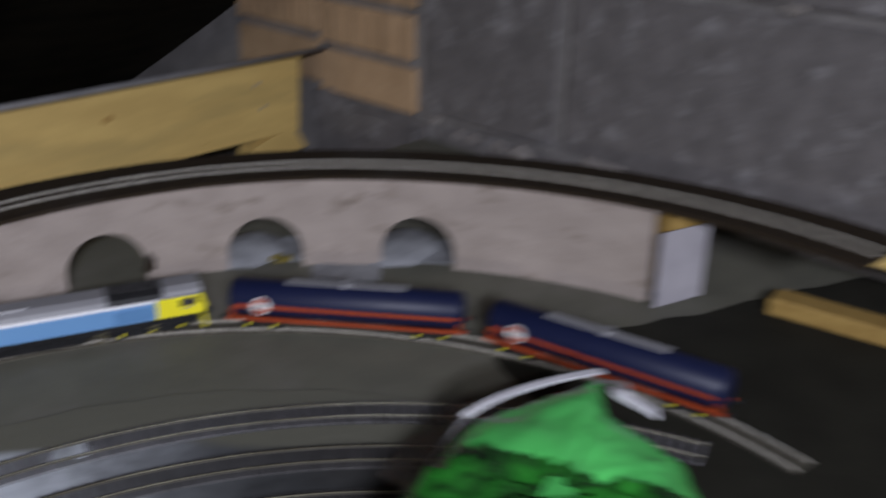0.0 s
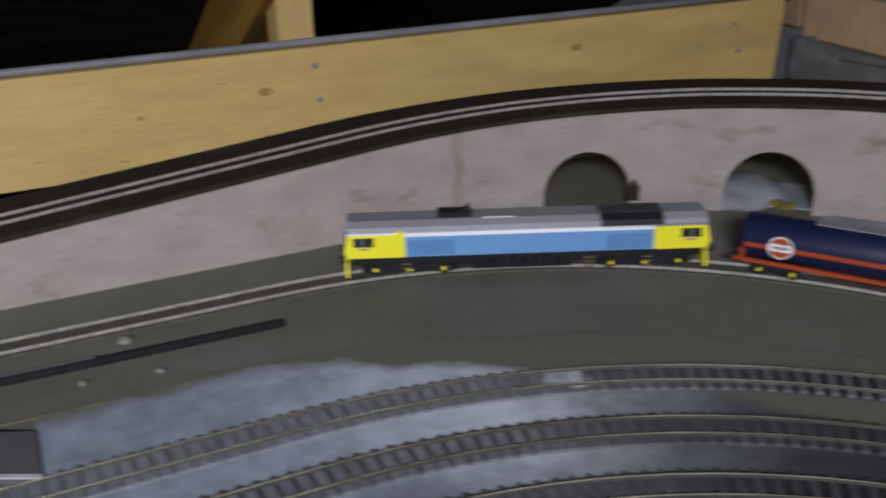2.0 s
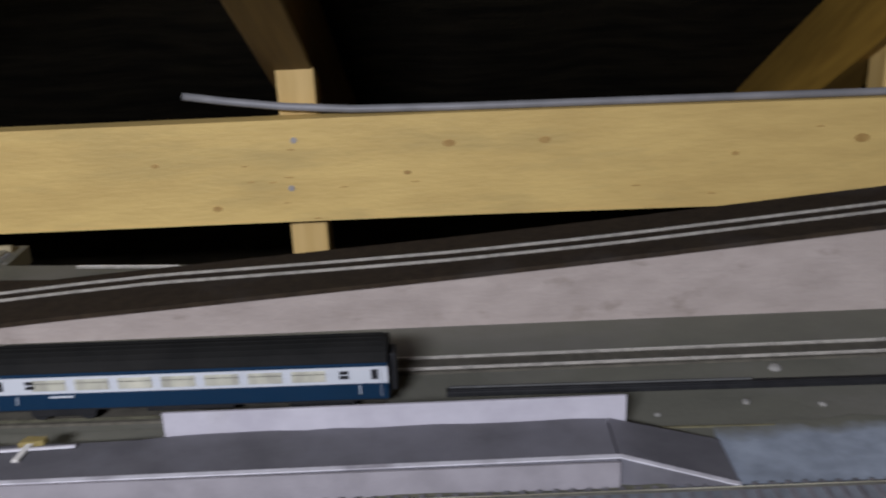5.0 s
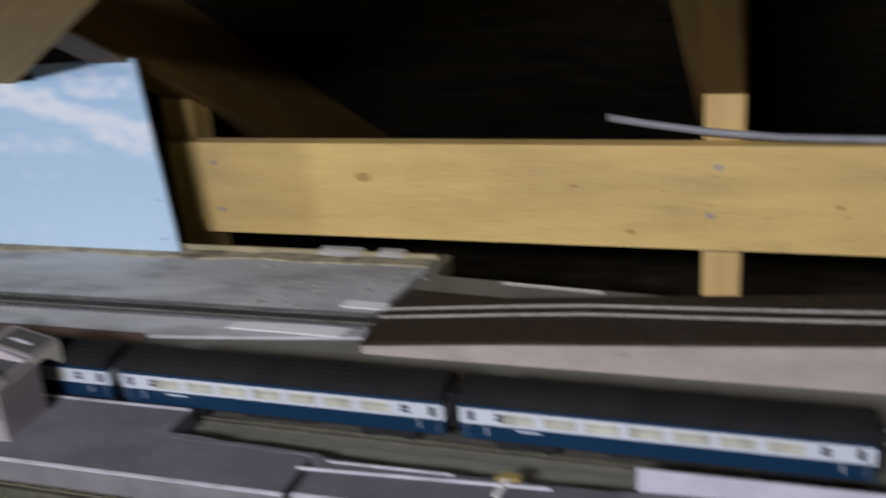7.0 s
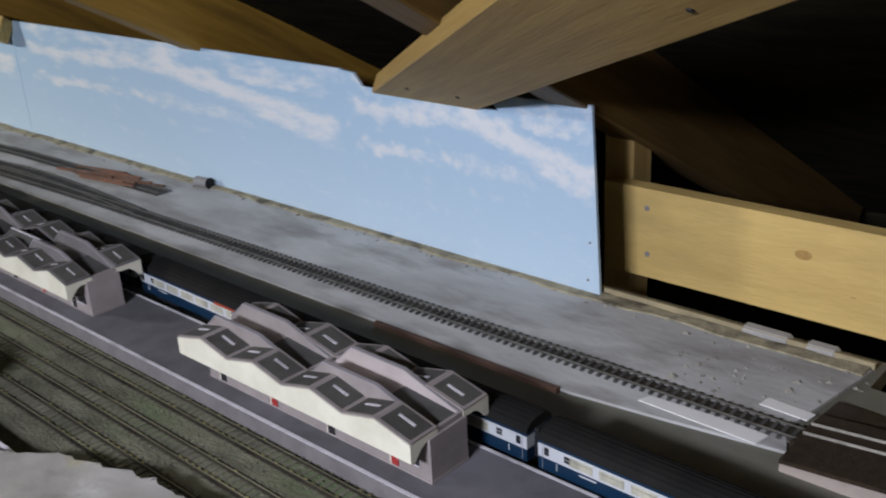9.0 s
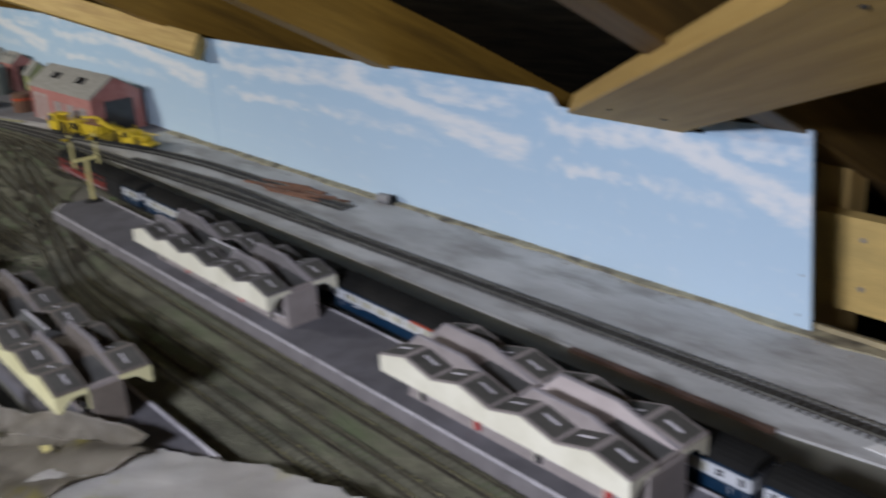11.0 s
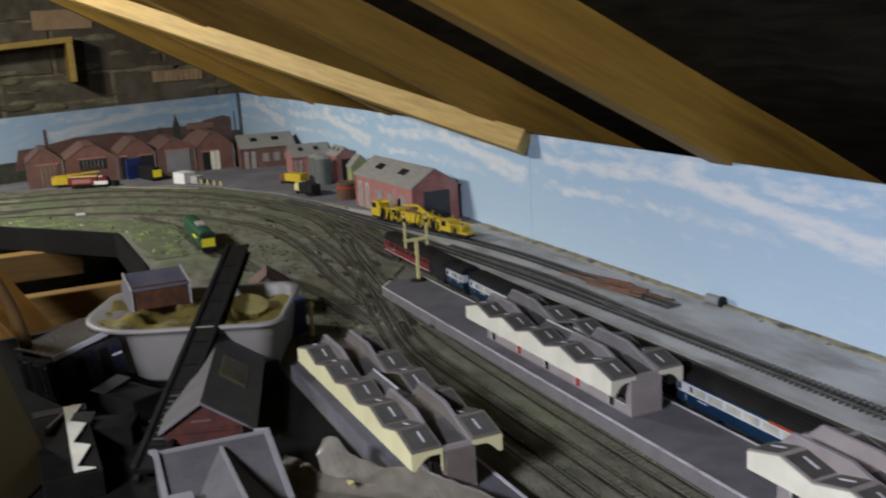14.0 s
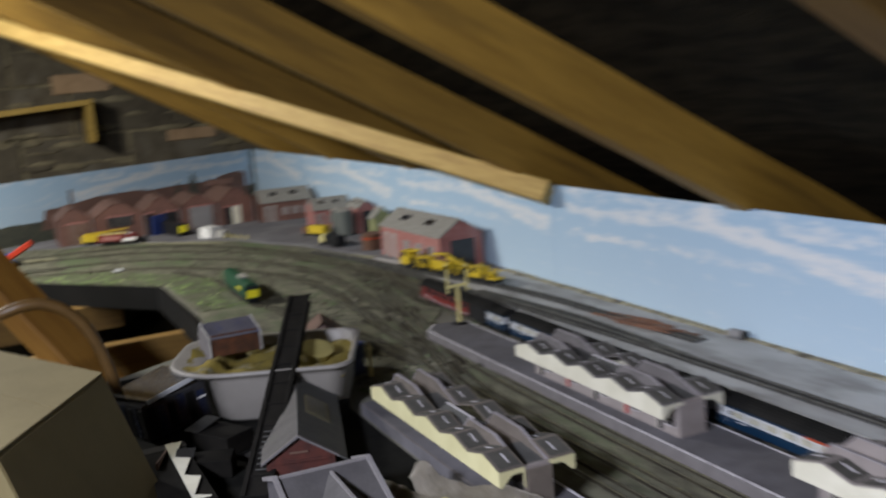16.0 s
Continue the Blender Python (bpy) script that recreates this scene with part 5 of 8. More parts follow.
        for y in (-0.008, 0.008):
            part("windscreen", box(min(sgn * (b + 0.0012), sgn * (b - 0.002)), max(sgn * (b + 0.0012), sgn * (b - 0.002)), y - 0.006, y + 0.006, 0.0262, 0.0330), M_darkglass, cab)
            part("buffer", cylinder((sgn * (b + 0.001), y * 1.4, 0.0135), (sgn * (b + 0.0065), y * 1.4, 0.0135), 0.0028, 10), M_black, t)
        part("snowplough", prism([(-0.016, 0.0), (0.016, 0.0), (0.016, 0.0065), (0.013, 0.0105), (0.013, 0.0165), (-0.013, 0.0165), (-0.013, 0.0105), (-0.016, 0.0065)], "x", sgn * (b - 0.0005), sgn * (b + 0.0015)), M_yellow, t, "yellow snowplough")
        for x in (sgn * 0.092,):
            for k in range(3):
                for y in (-W - 0.001, W - 0.0005):
                    part("cab_step", box(x - 0.0035, x + 0.0035, y, y + 0.0015, 0.0035 + k * 0.0035, 0.0042 + k * 0.0035), M_brass, t)
        bog = part("bogie", box(sgn * 0.090 - 0.036, sgn * 0.090 + 0.036, -0.0125, 0.0125, 0.0035, 0.0105, 0.001), M_black, t)
        for y in (-0.0138, 0.0138):
            part("bogie_frame", prism([(sgn * 0.090 - 0.037, 0.0045), (sgn * 0.090 - 0.030, 0.0030), (sgn * 0.090 + 0.030, 0.0030), (sgn * 0.090 + 0.037, 0.0045), (sgn * 0.090 + 0.030, 0.0095), (sgn * 0.090 - 0.030, 0.0095)], "y", y - 0.0012, y + 0.0012), M_black, bog)
        for k in (-1, 0, 1):
            for y in (-0.0105, 0.0105):
                w = part("wheel", cylinder((sgn * 0.090 + k * 0.026, y - 0.0012, 0.0068), (sgn * 0.090 + k * 0.026, y + 0.0012, 0.0068), 0.0070, 16), M_black, bog)
                part("axlebox", cylinder((sgn * 0.090 + k * 0.026, y * 1.45, 0.0058), (sgn * 0.090 + k * 0.026, y * 1.6, 0.0058), 0.0015, 8), M_yellow, t, "yellow axlebox cover")
    part("fuel_tank", prism([(-0.0150, 0.0042), (-0.010, 0.0028), (0.010, 0.0028), (0.0150, 0.0042), (0.0160, 0.0105), (-0.0160, 0.0105)], "x", -0.042, 0.034), M_black, t)
    part("ladder", box(0.0435, 0.0445, -W - 0.0012, -W - 0.0004, 0.0025, 0.0135), M_brass, t)
    part("ladder", box(0.0495, 0.0505, -W - 0.0012, -W - 0.0004, 0.0025, 0.0135), M_brass, t)
    for k in range(3):
        part("ladder_rung", box(0.0445, 0.0495, -W - 0.0012, -W - 0.0006, 0.0045 + k * 0.0035, 0.0052 + k * 0.0035), M_brass, t)
    return t


def tanker(m):
    """Bogie oil tanker: navy barrel, orange stripes, round emblem."""
    t = thing("tank_wagon", m, "navy bogie tank wagon with orange stripes and a round emblem", "wagon", "tank wagons")
    L, R = 0.108, 0.0175
    bm = bmesh.new()
    rings = []
    for x, r in ((-L, 0.55), (-L + 0.0022, 0.88), (-L + 0.005, 1.0), (L - 0.005, 1.0), (L - 0.0022, 0.88), (L, 0.55)):
        rings.append([bm.verts.new((x, R * r * math.cos(2 * math.pi * k / 28), 0.0265 + R * r * math.sin(2 * math.pi * k / 28))) for k in range(28)])
    for a, b in zip(rings, rings[1:]):
        for k in range(28):
            bm.faces.new((a[k], a[(k + 1) % 28], b[(k + 1) % 28], b[k]))
    bm.faces.new(rings[0])
    bm.faces.new(rings[-1])
    part("barrel", bm, M_navy, t, "glossy navy barrel", True)
    for s in (-1, 1):
        bm = bmesh.new()
        for x0, x1 in ((-L + 0.006, L - 0.006),):
            ring = [[bm.verts.new((x, s * (R + 0.0004) * math.cos(radians(a)), 0.0265 + (R + 0.0004) * math.sin(radians(a)))) for a in (-10, -6, -2, 2)] for x in (x0, x1)]
            for k in range(3):
                bm.faces.new((ring[0][k], ring[0][k + 1], ring[1][k + 1], ring[1][k]))
        part("stripe", bm, M_orange, t, "orange stripe")
        e = part("emblem_disc", cylinder((-0.076, s * (R + 0.0002), 0.0265), (-0.076, s * (R + 0.0012), 0.0265), 0.0088, 24), M_white, t, "white emblem disc")
        half = [(0.0078 * math.cos(radians(a)) - 0.076, 0.0265 + 0.0078 * math.sin(radians(a))) for a in range(22, 159, 8)]
        part("emblem_top", prism(half, "y", s * (R + 0.0011), s * (R + 0.0015)), M_orange, e)
        half = [(0.0078 * math.cos(radians(a)) - 0.076, 0.0265 - 0.0078 * math.sin(radians(a))) for a in range(22, 159, 8)]
        part("emblem_base", prism(half, "y", s * (R + 0.0011), s * (R + 0.0015)), M_orange, e)
        for k in range(4):
            part("emblem_bar", box(-0.0815 + k * 0.003, -0.0797 + k * 0.003, min(s * (R + 0.0011), s * (R + 0.0015)), max(s * (R + 0.0011), s * (R + 0.0015)), 0.0253, 0.0278), M_navy, e)
        part("solebar", box(-L - 0.001, L + 0.001, s * 0.0135 - 0.0012, s * 0.0135 + 0.0012, 0.0095, 0.0125), M_orange, t, "orange solebar")
    part("walkway", box(-0.055, 0.055, -0.006, 0.006, 0.0442, 0.0450), M_locogrey, t)
    part("manhole", cylinder((0, 0, 0.043), (0, 0, 0.0475), 0.006, 14), M_locogrey, t)
    part("end_plate", box(-L + 0.003, -L + 0.006, -0.0165, 0.0165, 0.0105, 0.022), M_orange, t)
    part("end_plate", box(L - 0.006, L - 0.003, -0.0165, 0.0165, 0.0105, 0.022), M_orange, t)
    for sgn in (-1, 1):
        bog = part("bogie", box(sgn * 0.078 - 0.017, sgn * 0.078 + 0.017, -0.0130, 0.0130, 0.0035, 0.0090, 0.001), M_black, t)
        for k in (-1, 1):
            for y in (-0.0105, 0.0105):
                part("wheel", cylinder((sgn * 0.078 + k * 0.012, y - 0.0012, 0.006), (sgn * 0.078 + k * 0.012, y + 0.0012, 0.006), 0.0062, 14), M_black, bog)
                part("axlebox", cylinder((sgn * 0.078 + k * 0.012, y * 1.25, 0.0052), (sgn * 0.078 + k * 0.012, y * 1.5, 0.0052), 0.0014, 8), M_yellow, t, "yellow axlebox cover")
        for y in (-0.0115, 0.0115):
            part("buffer", cylinder((sgn * (L + 0.001), y, 0.0115), (sgn * (L + 0.0055), y, 0.0115), 0.0024, 8), M_black, t)
    return t


def coach(x, y, length=0.263, livery="blue", red=None):
    """Main-line coach: two-tone sides, a row of windows, dark ribbed roof."""
    lab = {"blue": "blue and pale grey model railway coach at the platform", "red": "carmine red model railway coach with a pale band", "van": "blue and grey model parcels van at the platform"}[livery]
    t = thing("railway_coach", pose(x, y, 0.0052, 0, 0, COACH_TURN), lab, "coach", "coaches at the platform")
    h, W = length / 2, 0.0172
    low, band, top = (M_coachblue, M_coachgrey, M_coachblue) if livery != "red" else (M_coachred, M_coachred, M_coachroof)
    part("lower_side", box(-h, h, -W, W, 0.0105, 0.0225, 0.0006), low, t)
    part("window_band", box(-h, h, -W + 0.0001, W - 0.0001, 0.0225, 0.0345), band, t)
    part("upper_stripe", box(-h, h, -W + 0.0002, W - 0.0002, 0.0345, 0.0372), top, t)
    if red:
        part("red_stripe", box(red[0], red[1], -W - 0.0004, W + 0.0004, 0.0338, 0.0366), M_orange, t, "thin red catering stripe")
    if livery == "red":
        part("pale_line", box(-h, h, -W - 0.0004, W + 0.0004, 0.0132, 0.0143), M_coachgrey, t)
    roof = [(-W, 0.0372)] + [(-W * math.cos(math.pi * i / 10), 0.0380 + 0.0092 * math.sin(math.pi * i / 10)) for i in range(0, 11)] + [(W, 0.0372)]
    r = part("roof", prism(roof, "x", -h, h), M_coachroof, t, "dark ribbed roof")
    for i in range(2, 9):
        a = math.pi * i / 10
        part("roof_rib", box(-h + 0.004, h - 0.004, -W * math.cos(a) - 0.0003, -W * math.cos(a) + 0.0003, 0.0380 + 0.0092 * math.sin(a) - 0.0004, 0.0380 + 0.0092 * math.sin(a) + 0.0005), M_coachroof, r)
    n = 8 if length > 0.29 else 7 if length > 0.2 else 1
    for s in (-1, 1):
        y0, y1 = (s * W - 0.0004, s * W + 0.0005)
        for k in range(n):
            c = -h + 0.041 + 0.0284 * k
            w = part("window", box(c - 0.0112, c + 0.0112, y0, y1, 0.0246, 0.0326, 0.0003), M_window if livery != "red" else M_darkglass, t, "lit-looking cream window" if livery != "red" else "dark window")
            part("vent_bar", box(c - 0.0112, c + 0.0112, y0, y1 + 0.0002 * s, 0.0300, 0.0304), M_locogrey, w)
        for e in (-1, 1):
            part("door_window", box(e * (h - 0.0085) - 0.0022, e * (h - 0.0085) + 0.0022, y0, y1, 0.0255, 0.0325), M_darkglass, t)
            for zz in (0.0262, 0.0295):
                part("toilet_window", box(e * (h - 0.0285) - 0.0030, e * (h - 0.0285) + 0.0030, y0, y1, zz, zz + 0.0024), M_darkglass, t)
            part("door_rail", box(e * (h - 0.0185) - 0.0004, e * (h - 0.0185) + 0.0004, y0, y1, 0.0150, 0.0210), M_coachgrey, t)
            part("door_edge", box(e * (h - 0.0045) - 0.0002, e * (h - 0.0045) + 0.0002, y0, y1, 0.0125, 0.0335), M_locogrey, t)
        part("lettering", box(-h + 0.040, -h + 0.056, y0, y1, 0.0195, 0.0208), M_coachgrey, t)
    for e in (-1, 1):
        part("gangway", box(e * (h + 0.0025) - 0.0025, e * (h + 0.0025) + 0.0025, -0.0075, 0.0075, 0.0115, 0.0385, 0.0008), M_black, t, "black corridor connection")
        bog = part("bogie", box(e * (h - 0.045) - 0.022, e * (h - 0.045) + 0.022, -0.0125, 0.0125, 0.0025, 0.0085, 0.001), M_black, t)
        for k in (-1, 1):
            for y_ in (-0.0105, 0.0105):
                part("wheel", cylinder((e * (h - 0.045) + k * 0.016, y_ - 0.001, 0.006), (e * (h - 0.045) + k * 0.016, y_ + 0.001, 0.006), 0.0062, 14), M_black, bog)
    part("battery_box", box(-0.03 * h / 0.13, 0.028 * h / 0.13, -0.0135, 0.0135, 0.0050, 0.0105, 0.0008), M_black, t)
    part("underframe", box(-h + 0.002, h - 0.002, -0.0150, 0.0150, 0.0088, 0.0106), M_black, t)
    return t


LOCO_S = 0.2015
diesel(on_line(LOCO_S, 0.18))
tanker(on_line(LOCO_S + 0.139 + 0.134, 0.156))
tanker(on_line(LOCO_S + 0.139 + 0.134 + 0.242, 0.156))
first = coach(0.8225, coach_y(0.8225))
for k in (1, 2, 4, 5):
    x = 0.8225 - 0.2745 * k - (0.040 if k > 3 else 0)
    copy_thing(first, pose(x, coach_y(x), 0.0052, 0, 0, COACH_TURN))
coach(0.8225 - 0.2745 * 3 - 0.020, coach_y(-0.02), 0.303, "blue", (0.0, 0.146))
coach(-0.782, coach_y(-0.782), 0.068, "van")
van = coach(-0.9675, coach_y(-0.9675), 0.303, "red")
part("dark_end", box(0.078, 0.1525, -0.0181, 0.0181, 0.0100, 0.0374), M_black, van, "black end section")


# ---- station ----
plat = thing("station_platform", pose(0, 0, 0), "long grey station platform with white edging and a broken rear edge", "platform")
top = [(-0.875, 0.432), (-0.84, 0.404), (0.597, 0.404), (0.597, 0.447), (0.53, 0.452), (0.479, 0.458), (0.479, 0.4915), (-0.86, 0.4915)]
part("west_slab", prism(top, "z", 0.0, 0.0178), M_tarmac, plat)
part("east_slab", prism(jagged([(0.604, 0.405), (1.09, 0.408), (1.09, 0.4525), (0.84, 0.4525), (0.78, 0.447), (0.604, 0.449)], 0.0009, 0.02, 9), "z", 0.0, 0.0178), M_tarmac, plat)
bm = bmesh.new()
v = [bm.verts.new(p) for p in ((1.0905, 0.408, 0), (1.158, 0.396, 0), (1.158, 0.446, 0), (1.0905, 0.4525, 0), (1.0905, 0.408, 0.0178), (1.158, 0.396, 0.0035), (1.158, 0.446, 0.0035), (1.0905, 0.4525, 0.0178))]
for f in ((0, 1, 5, 4), (1, 2, 6, 5), (2, 3, 7, 6), (3, 0, 4, 7), (4, 5, 6, 7), (3, 2, 1, 0)):
    bm.faces.new([v[i] for i in f])
part("ramp", bm, M_tarmac, plat)
M_edge = material("white_edge_paint", (0.62, 0.60, 0.63), (0.50, 0.48, 0.50), scale=60, rough=0.6, fine=300, stain=(0.33, 0.31, 0.33), stain_scale=25, stain_amount=0.25)
part("edge_face", box(-0.84, 0.598, 0.4025, 0.4039, 0.0005, 0.0176), M_duskcard, plat)
part("edge_line", box(-0.84, 0.598, 0.4026, 0.4062, 0.0178, 0.0184), M_edge, plat)
part("edge_face", box(0.604, 1.09, 0.4035, 0.4049, 0.0005, 0.0176), M_coping, plat)
part("edge_line", turned_box((0.604, 0.4058, 0.0182), (1.091, 0.4092, 0.0182), 0.0036, 0.0008, 0.0), M_edge, plat)
part("edge_line", turned_box((1.091, 0.4092, 0.0182), (1.158, 0.3975, 0.0039), 0.0036, 0.0008, 0.0), M_edge, plat)
part("edge_line", turned_box((-0.84, 0.4045, 0.0181), (-0.874, 0.432, 0.0181), 0.0036, 0.0008, 0.0), M_edge, plat)
part("rear_line", box(-0.86, 0.478, 0.4885, 0.4915, 0.0178, 0.0183), M_edge, plat)
part("rear_face", box(-0.86, 0.479, 0.4916, 0.4926, 0.0005, 0.0176), M_platwhite, plat)
part("joint_face", box(0.5975, 0.6035, 0.4065, 0.446, 0.0005, 0.0035), M_black, plat)
# exposed board where the platform's rear part has gone
part("bare_strip", prism(jagged([(0.482, 0.459), (0.84, 0.454), (0.84, 0.488), (0.60, 0.490), (0.482, 0.488)], 0.0012, 0.02, 6), "z", 0.0, 0.0013), material("bare_grey_green_strip", (0.145, 0.140, 0.108), (0.115, 0.112, 0.088), scale=16, rough=0.85, fine=200), plat)
part("broken_edge", prism(jagged([(0.479, 0.4525), (0.60, 0.4495), (0.604, 0.4515), (0.48, 0.4585)], 0.0012, 0.012, 8), "z", 0.0, 0.0183), M_tarmac, plat)
screen = thing("platform_wall", pose(0, 0, 0), "low white card wall along the platform's rear edge", "wall panel")
part("panel", box(0.816, 1.102, 0.4532, 0.4556, 0.0005, 0.0325, 0.0003), M_platwhite, screen)
stick = thing("broken_strip", pose(0, 0, 0), "thin pale splinter of edging lying on the platform", "strip")
part("splinter", turned_box((0.595, 0.4335, 0.0187), (0.765, 0.4405, 0.0200), 0.0022, 0.0014, 0.0002), M_edge, stick)
part("splinter", turned_box((0.612, 0.4445, 0.0187), (0.70, 0.4455, 0.0187), 0.0016, 0.0012, 0.0002), M_edge, stick)
M_clip = material("yellowed_plastic", (0.26, 0.20, 0.07), (0.2, 0.15, 0.05), scale=60, rough=0.6)
clip = thing("yellow_clip", pose(0.736, 0.441, 0.0180), "small yellowed plastic clip lying on the platform", "clip")
part("clip_head", prism([(-0.007, 0.002), (0.008, 0.004), (0.009, 0.009), (-0.004, 0.010)], "z", 0.0005, 0.004), M_clip, clip)
part("clip_leg", turned_box((0.0, 0.004, 0.002), (-0.003, -0.014, 0.0012), 0.004, 0.002, 0.0003), M_paper, clip)
near = thing("near_platform", pose(0, 0, 0), "second grey station platform with white edging", "platform")
part("slab", prism([(-0.53, 0.155), (0.26, 0.150), (0.26, 0.238), (-0.53, 0.238)], "z", 0.0, 0.0178), M_tarmac, near)
for y0, y1, paint in ((0.2352, 0.2388, M_edge), (0.1535, 0.1572, M_duskcard)):
    part("edge_line", box(-0.53, 0.26, y0, y1, 0.0178, 0.0184), paint, near)
part("edge_face", box(-0.53, 0.26, 0.2382, 0.2394, 0.0005, 0.0176), M_duskcard, near)
strip = thing("black_strip", pose(0, 0, 0), "long black plastic strip lying on the olive board", "strip")
part("bar", turned_box((0.991, 0.5205, 0.002), (1.327, 0.5135, 0.002), 0.0078, 0.004, 0.0006), M_black, strip)
part("ridge", turned_box((0.993, 0.5228, 0.0046), (1.20, 0.5186, 0.0046), 0.0018, 0.0014, 0.0003), M_slate, strip, "worn grey ridge")
part("ridge", turned_box((0.993, 0.5182, 0.0046), (1.325, 0.5112, 0.0046), 0.0016, 0.0014, 0.0003), M_black, strip)
for x, y, r in ((1.189, 0.494, 0.0027), (1.237, 0.487, 0.0027), (1.222, 0.539, 0.0048), (1.128, 0.482, 0.0020)):
    bm = bmesh.new()
    bmesh.ops.create_icosphere(bm, subdivisions=2, radius=r)
    for v in bm.verts:
        v.co = v.co * (1 + 0.3 * noise.noise(v.co * 400 + Vector((x * 50, 0, 0))))
        v.co.z = max(-0.0005, v.co.z * 0.6 + 0.001)
    ob = part("pebble", bm, M_roofgrey, None, "", True)
    ob.location = (x, y, 0.0)
    tagged(ob, "small pale crumb of plaster on the board", "crumb", "plaster crumbs")
flex = thing("wire_length", pose(0, 0, 0), "thin brass wire lying on the olive board", "wire")
part("wire", turned_box((1.108, 0.4665, 0.0012), (1.198, 0.4635, 0.0012), 0.0012, 0.0012, 0.0), M_brass, flex)


M_panel = material("olive_slate_panel", (0.072, 0.069, 0.060), (0.050, 0.048, 0.042), scale=45, rough=0.8, fine=320, bump=0.3, vary=0.15)
M_palepink = material("pale_pink_card", (0.44, 0.385, 0.37), (0.37, 0.32, 0.305), scale=30, rough=0.8, fine=300, bump=0.1)


def canopy(m, n, pitch, label, body_front=0.030, cream=M_cream, wall=M_lavender, slope=M_lavender, drop=0.0130):
    """Ridge-and-furrow platform building: saw-tooth awnings front and rear, gabled parapets over the middle."""
    t = thing("platform_canopy", m, label, "station building", "station buildings")
    L, D = n * pitch, 0.094
    e, pk = 0.0415, 0.0545
    saw = []
    for k in range(n):
        saw += [(k * pitch, e + 0.0035), ((k + 0.5) * pitch, pk)]
    saw.append((L, e + 0.0035))
    for y0, y1 in ((0.0, 0.0016), (D - 0.0016, D)):
        part("valance", prism(saw + [(L, e - drop), (0, e - drop)], "y", y0, y1), cream, t, "cream saw-tooth valance")
    for x0, x1 in ((0.0, 0.0014), (L - 0.0014, L)):
        for y0, y1 in ((0.0016, 0.030), (D - 0.030, D - 0.0016)):
            lo, mid = (y0, y1) if y0 < D / 2 else (y1, y0)
            arch = [(lo, e + 0.0033), (lo, e - drop - 0.001)] + [(lo + (mid - lo) * (0.12 + 0.88 * k / 6), e - drop + (drop - 0.002) * math.sin(math.pi / 2 * min(1.0, k / 3.5))) for k in range(7)] + [(mid, e - drop - 0.006), (mid + (mid - lo) * 0.06, e - drop - 0.006), (mid + (mid - lo) * 0.06, e + 0.0033)]
            part("end_valance", prism(arch, "x", x0, x1), cream, t)
    for k in range(n):
        for y0, y1 in ((0.0006, 0.0315), (D - 0.0315, D - 0.0006)):
            for side in (0, 1):
                xa, za, xb, zb = ((k + 0.5) * pitch, pk, (k + 1) * pitch, e + 0.0035) if side else (k * pitch, e + 0.0035, (k + 0.5) * pitch, pk)
                bm = prism([(xa, za + 0.0004), (xb, zb + 0.0004), (xb, zb + 0.0018), (xa, za + 0.0018)], "y", y0, y1)
                r = part("roof_slope", bm, slope, t, "grey card slope")
                d = Vector((xb - xa, 0, zb - za))
                mid = (y0 + y1) / 2
                p = Vector((xa, mid, za + 0.0017))
                lo, hi = (0.10, 0.93) if side else (0.07, 0.90)
                w = part("slate_panel", turned_box(p + d * lo, p + d * hi, 0.0255, 0.0011, 0.0, (0, 0, 1)), M_panel, r, "dark slate panel")
                q = p + Vector((0, 0.002 if y0 < D / 2 else -0.002, 0.0007))
                part("skylight", turned_box(q + d * 0.28, q + d * 0.72, 0.0026 if n == 4 else 0.0018, 0.0008, 0.0, (0, 0, 1)), M_edge, w, "narrow white skylight")
    groups = [(0, 2), (2, 4)] if n == 4 else [(0, 2), (3, 5)]
    for g0, g1 in groups:
        x0, w = g0 * pitch, (g1 - g0) * pitch
        prof = [(x0 + 0.001, e), (x0 + 0.16 * w, e + 0.0215), (x0 + 0.58 * w, e + 0.0205), (x0 + w - 0.001, e)]
        for y0, y1 in ((0.0290, 0.0320), (0.0620, 0.0650)):
            pp = part("parapet", prism(prof, "y", y0, y1), M_palepink if n == 4 and g0 and y0 > 0.05 else slope, t, "gabled parapet")
            for (xa, za), (xb, zb) in zip(prof, prof[1:]):
                part("coping", prism([(xa, za), (xb, zb), (xb, zb + 0.0012), (xa, za + 0.0012)], "y", y0 - 0.0005, y1 + 0.0003), M_coping, pp, "pale coping")
        inner = [(x, z - 0.0150 if 0 < i < 3 else z - 0.001) for i, (x, z) in enumerate(prof)]
        part("middle_roof", prism(inner[:3] + [(inner[2][0], e - 0.001)], "y", 0.0320, 0.0620), slope, t)
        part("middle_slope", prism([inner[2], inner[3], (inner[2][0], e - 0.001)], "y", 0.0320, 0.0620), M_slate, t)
        part("end_coping", box(x0 + w - 0.0035, x0 + w - 0.0005, 0.0320, 0.0620, e - 0.001, e + 0.004), M_lavender, t)
    if n == 5:
        part("link_roof", prism([(0.030, e + 0.001), (0.047, e + 0.011), (0.064, e + 0.001)], "x", 2 * pitch, 3 * pitch), M_slate, t)
        part("link_ridge", box(2.0 * pitch, 3 * pitch, 0.0460, 0.0480, e + 0.0105, e + 0.0118), M_edge, t)
    bf = body_front
    part("building_wall", box(0.016, L + 0.002, bf, 0.064, 0.0, e - 0.0005), wall, t, "grey-pink stone building wall")
    part("plinth", box(0.0155, L + 0.0025, bf - 0.0006, 0.0646, 0.0, 0.0022), M_lavender, t)
    for k in range(n):
        c = (k + 0.5) * pitch
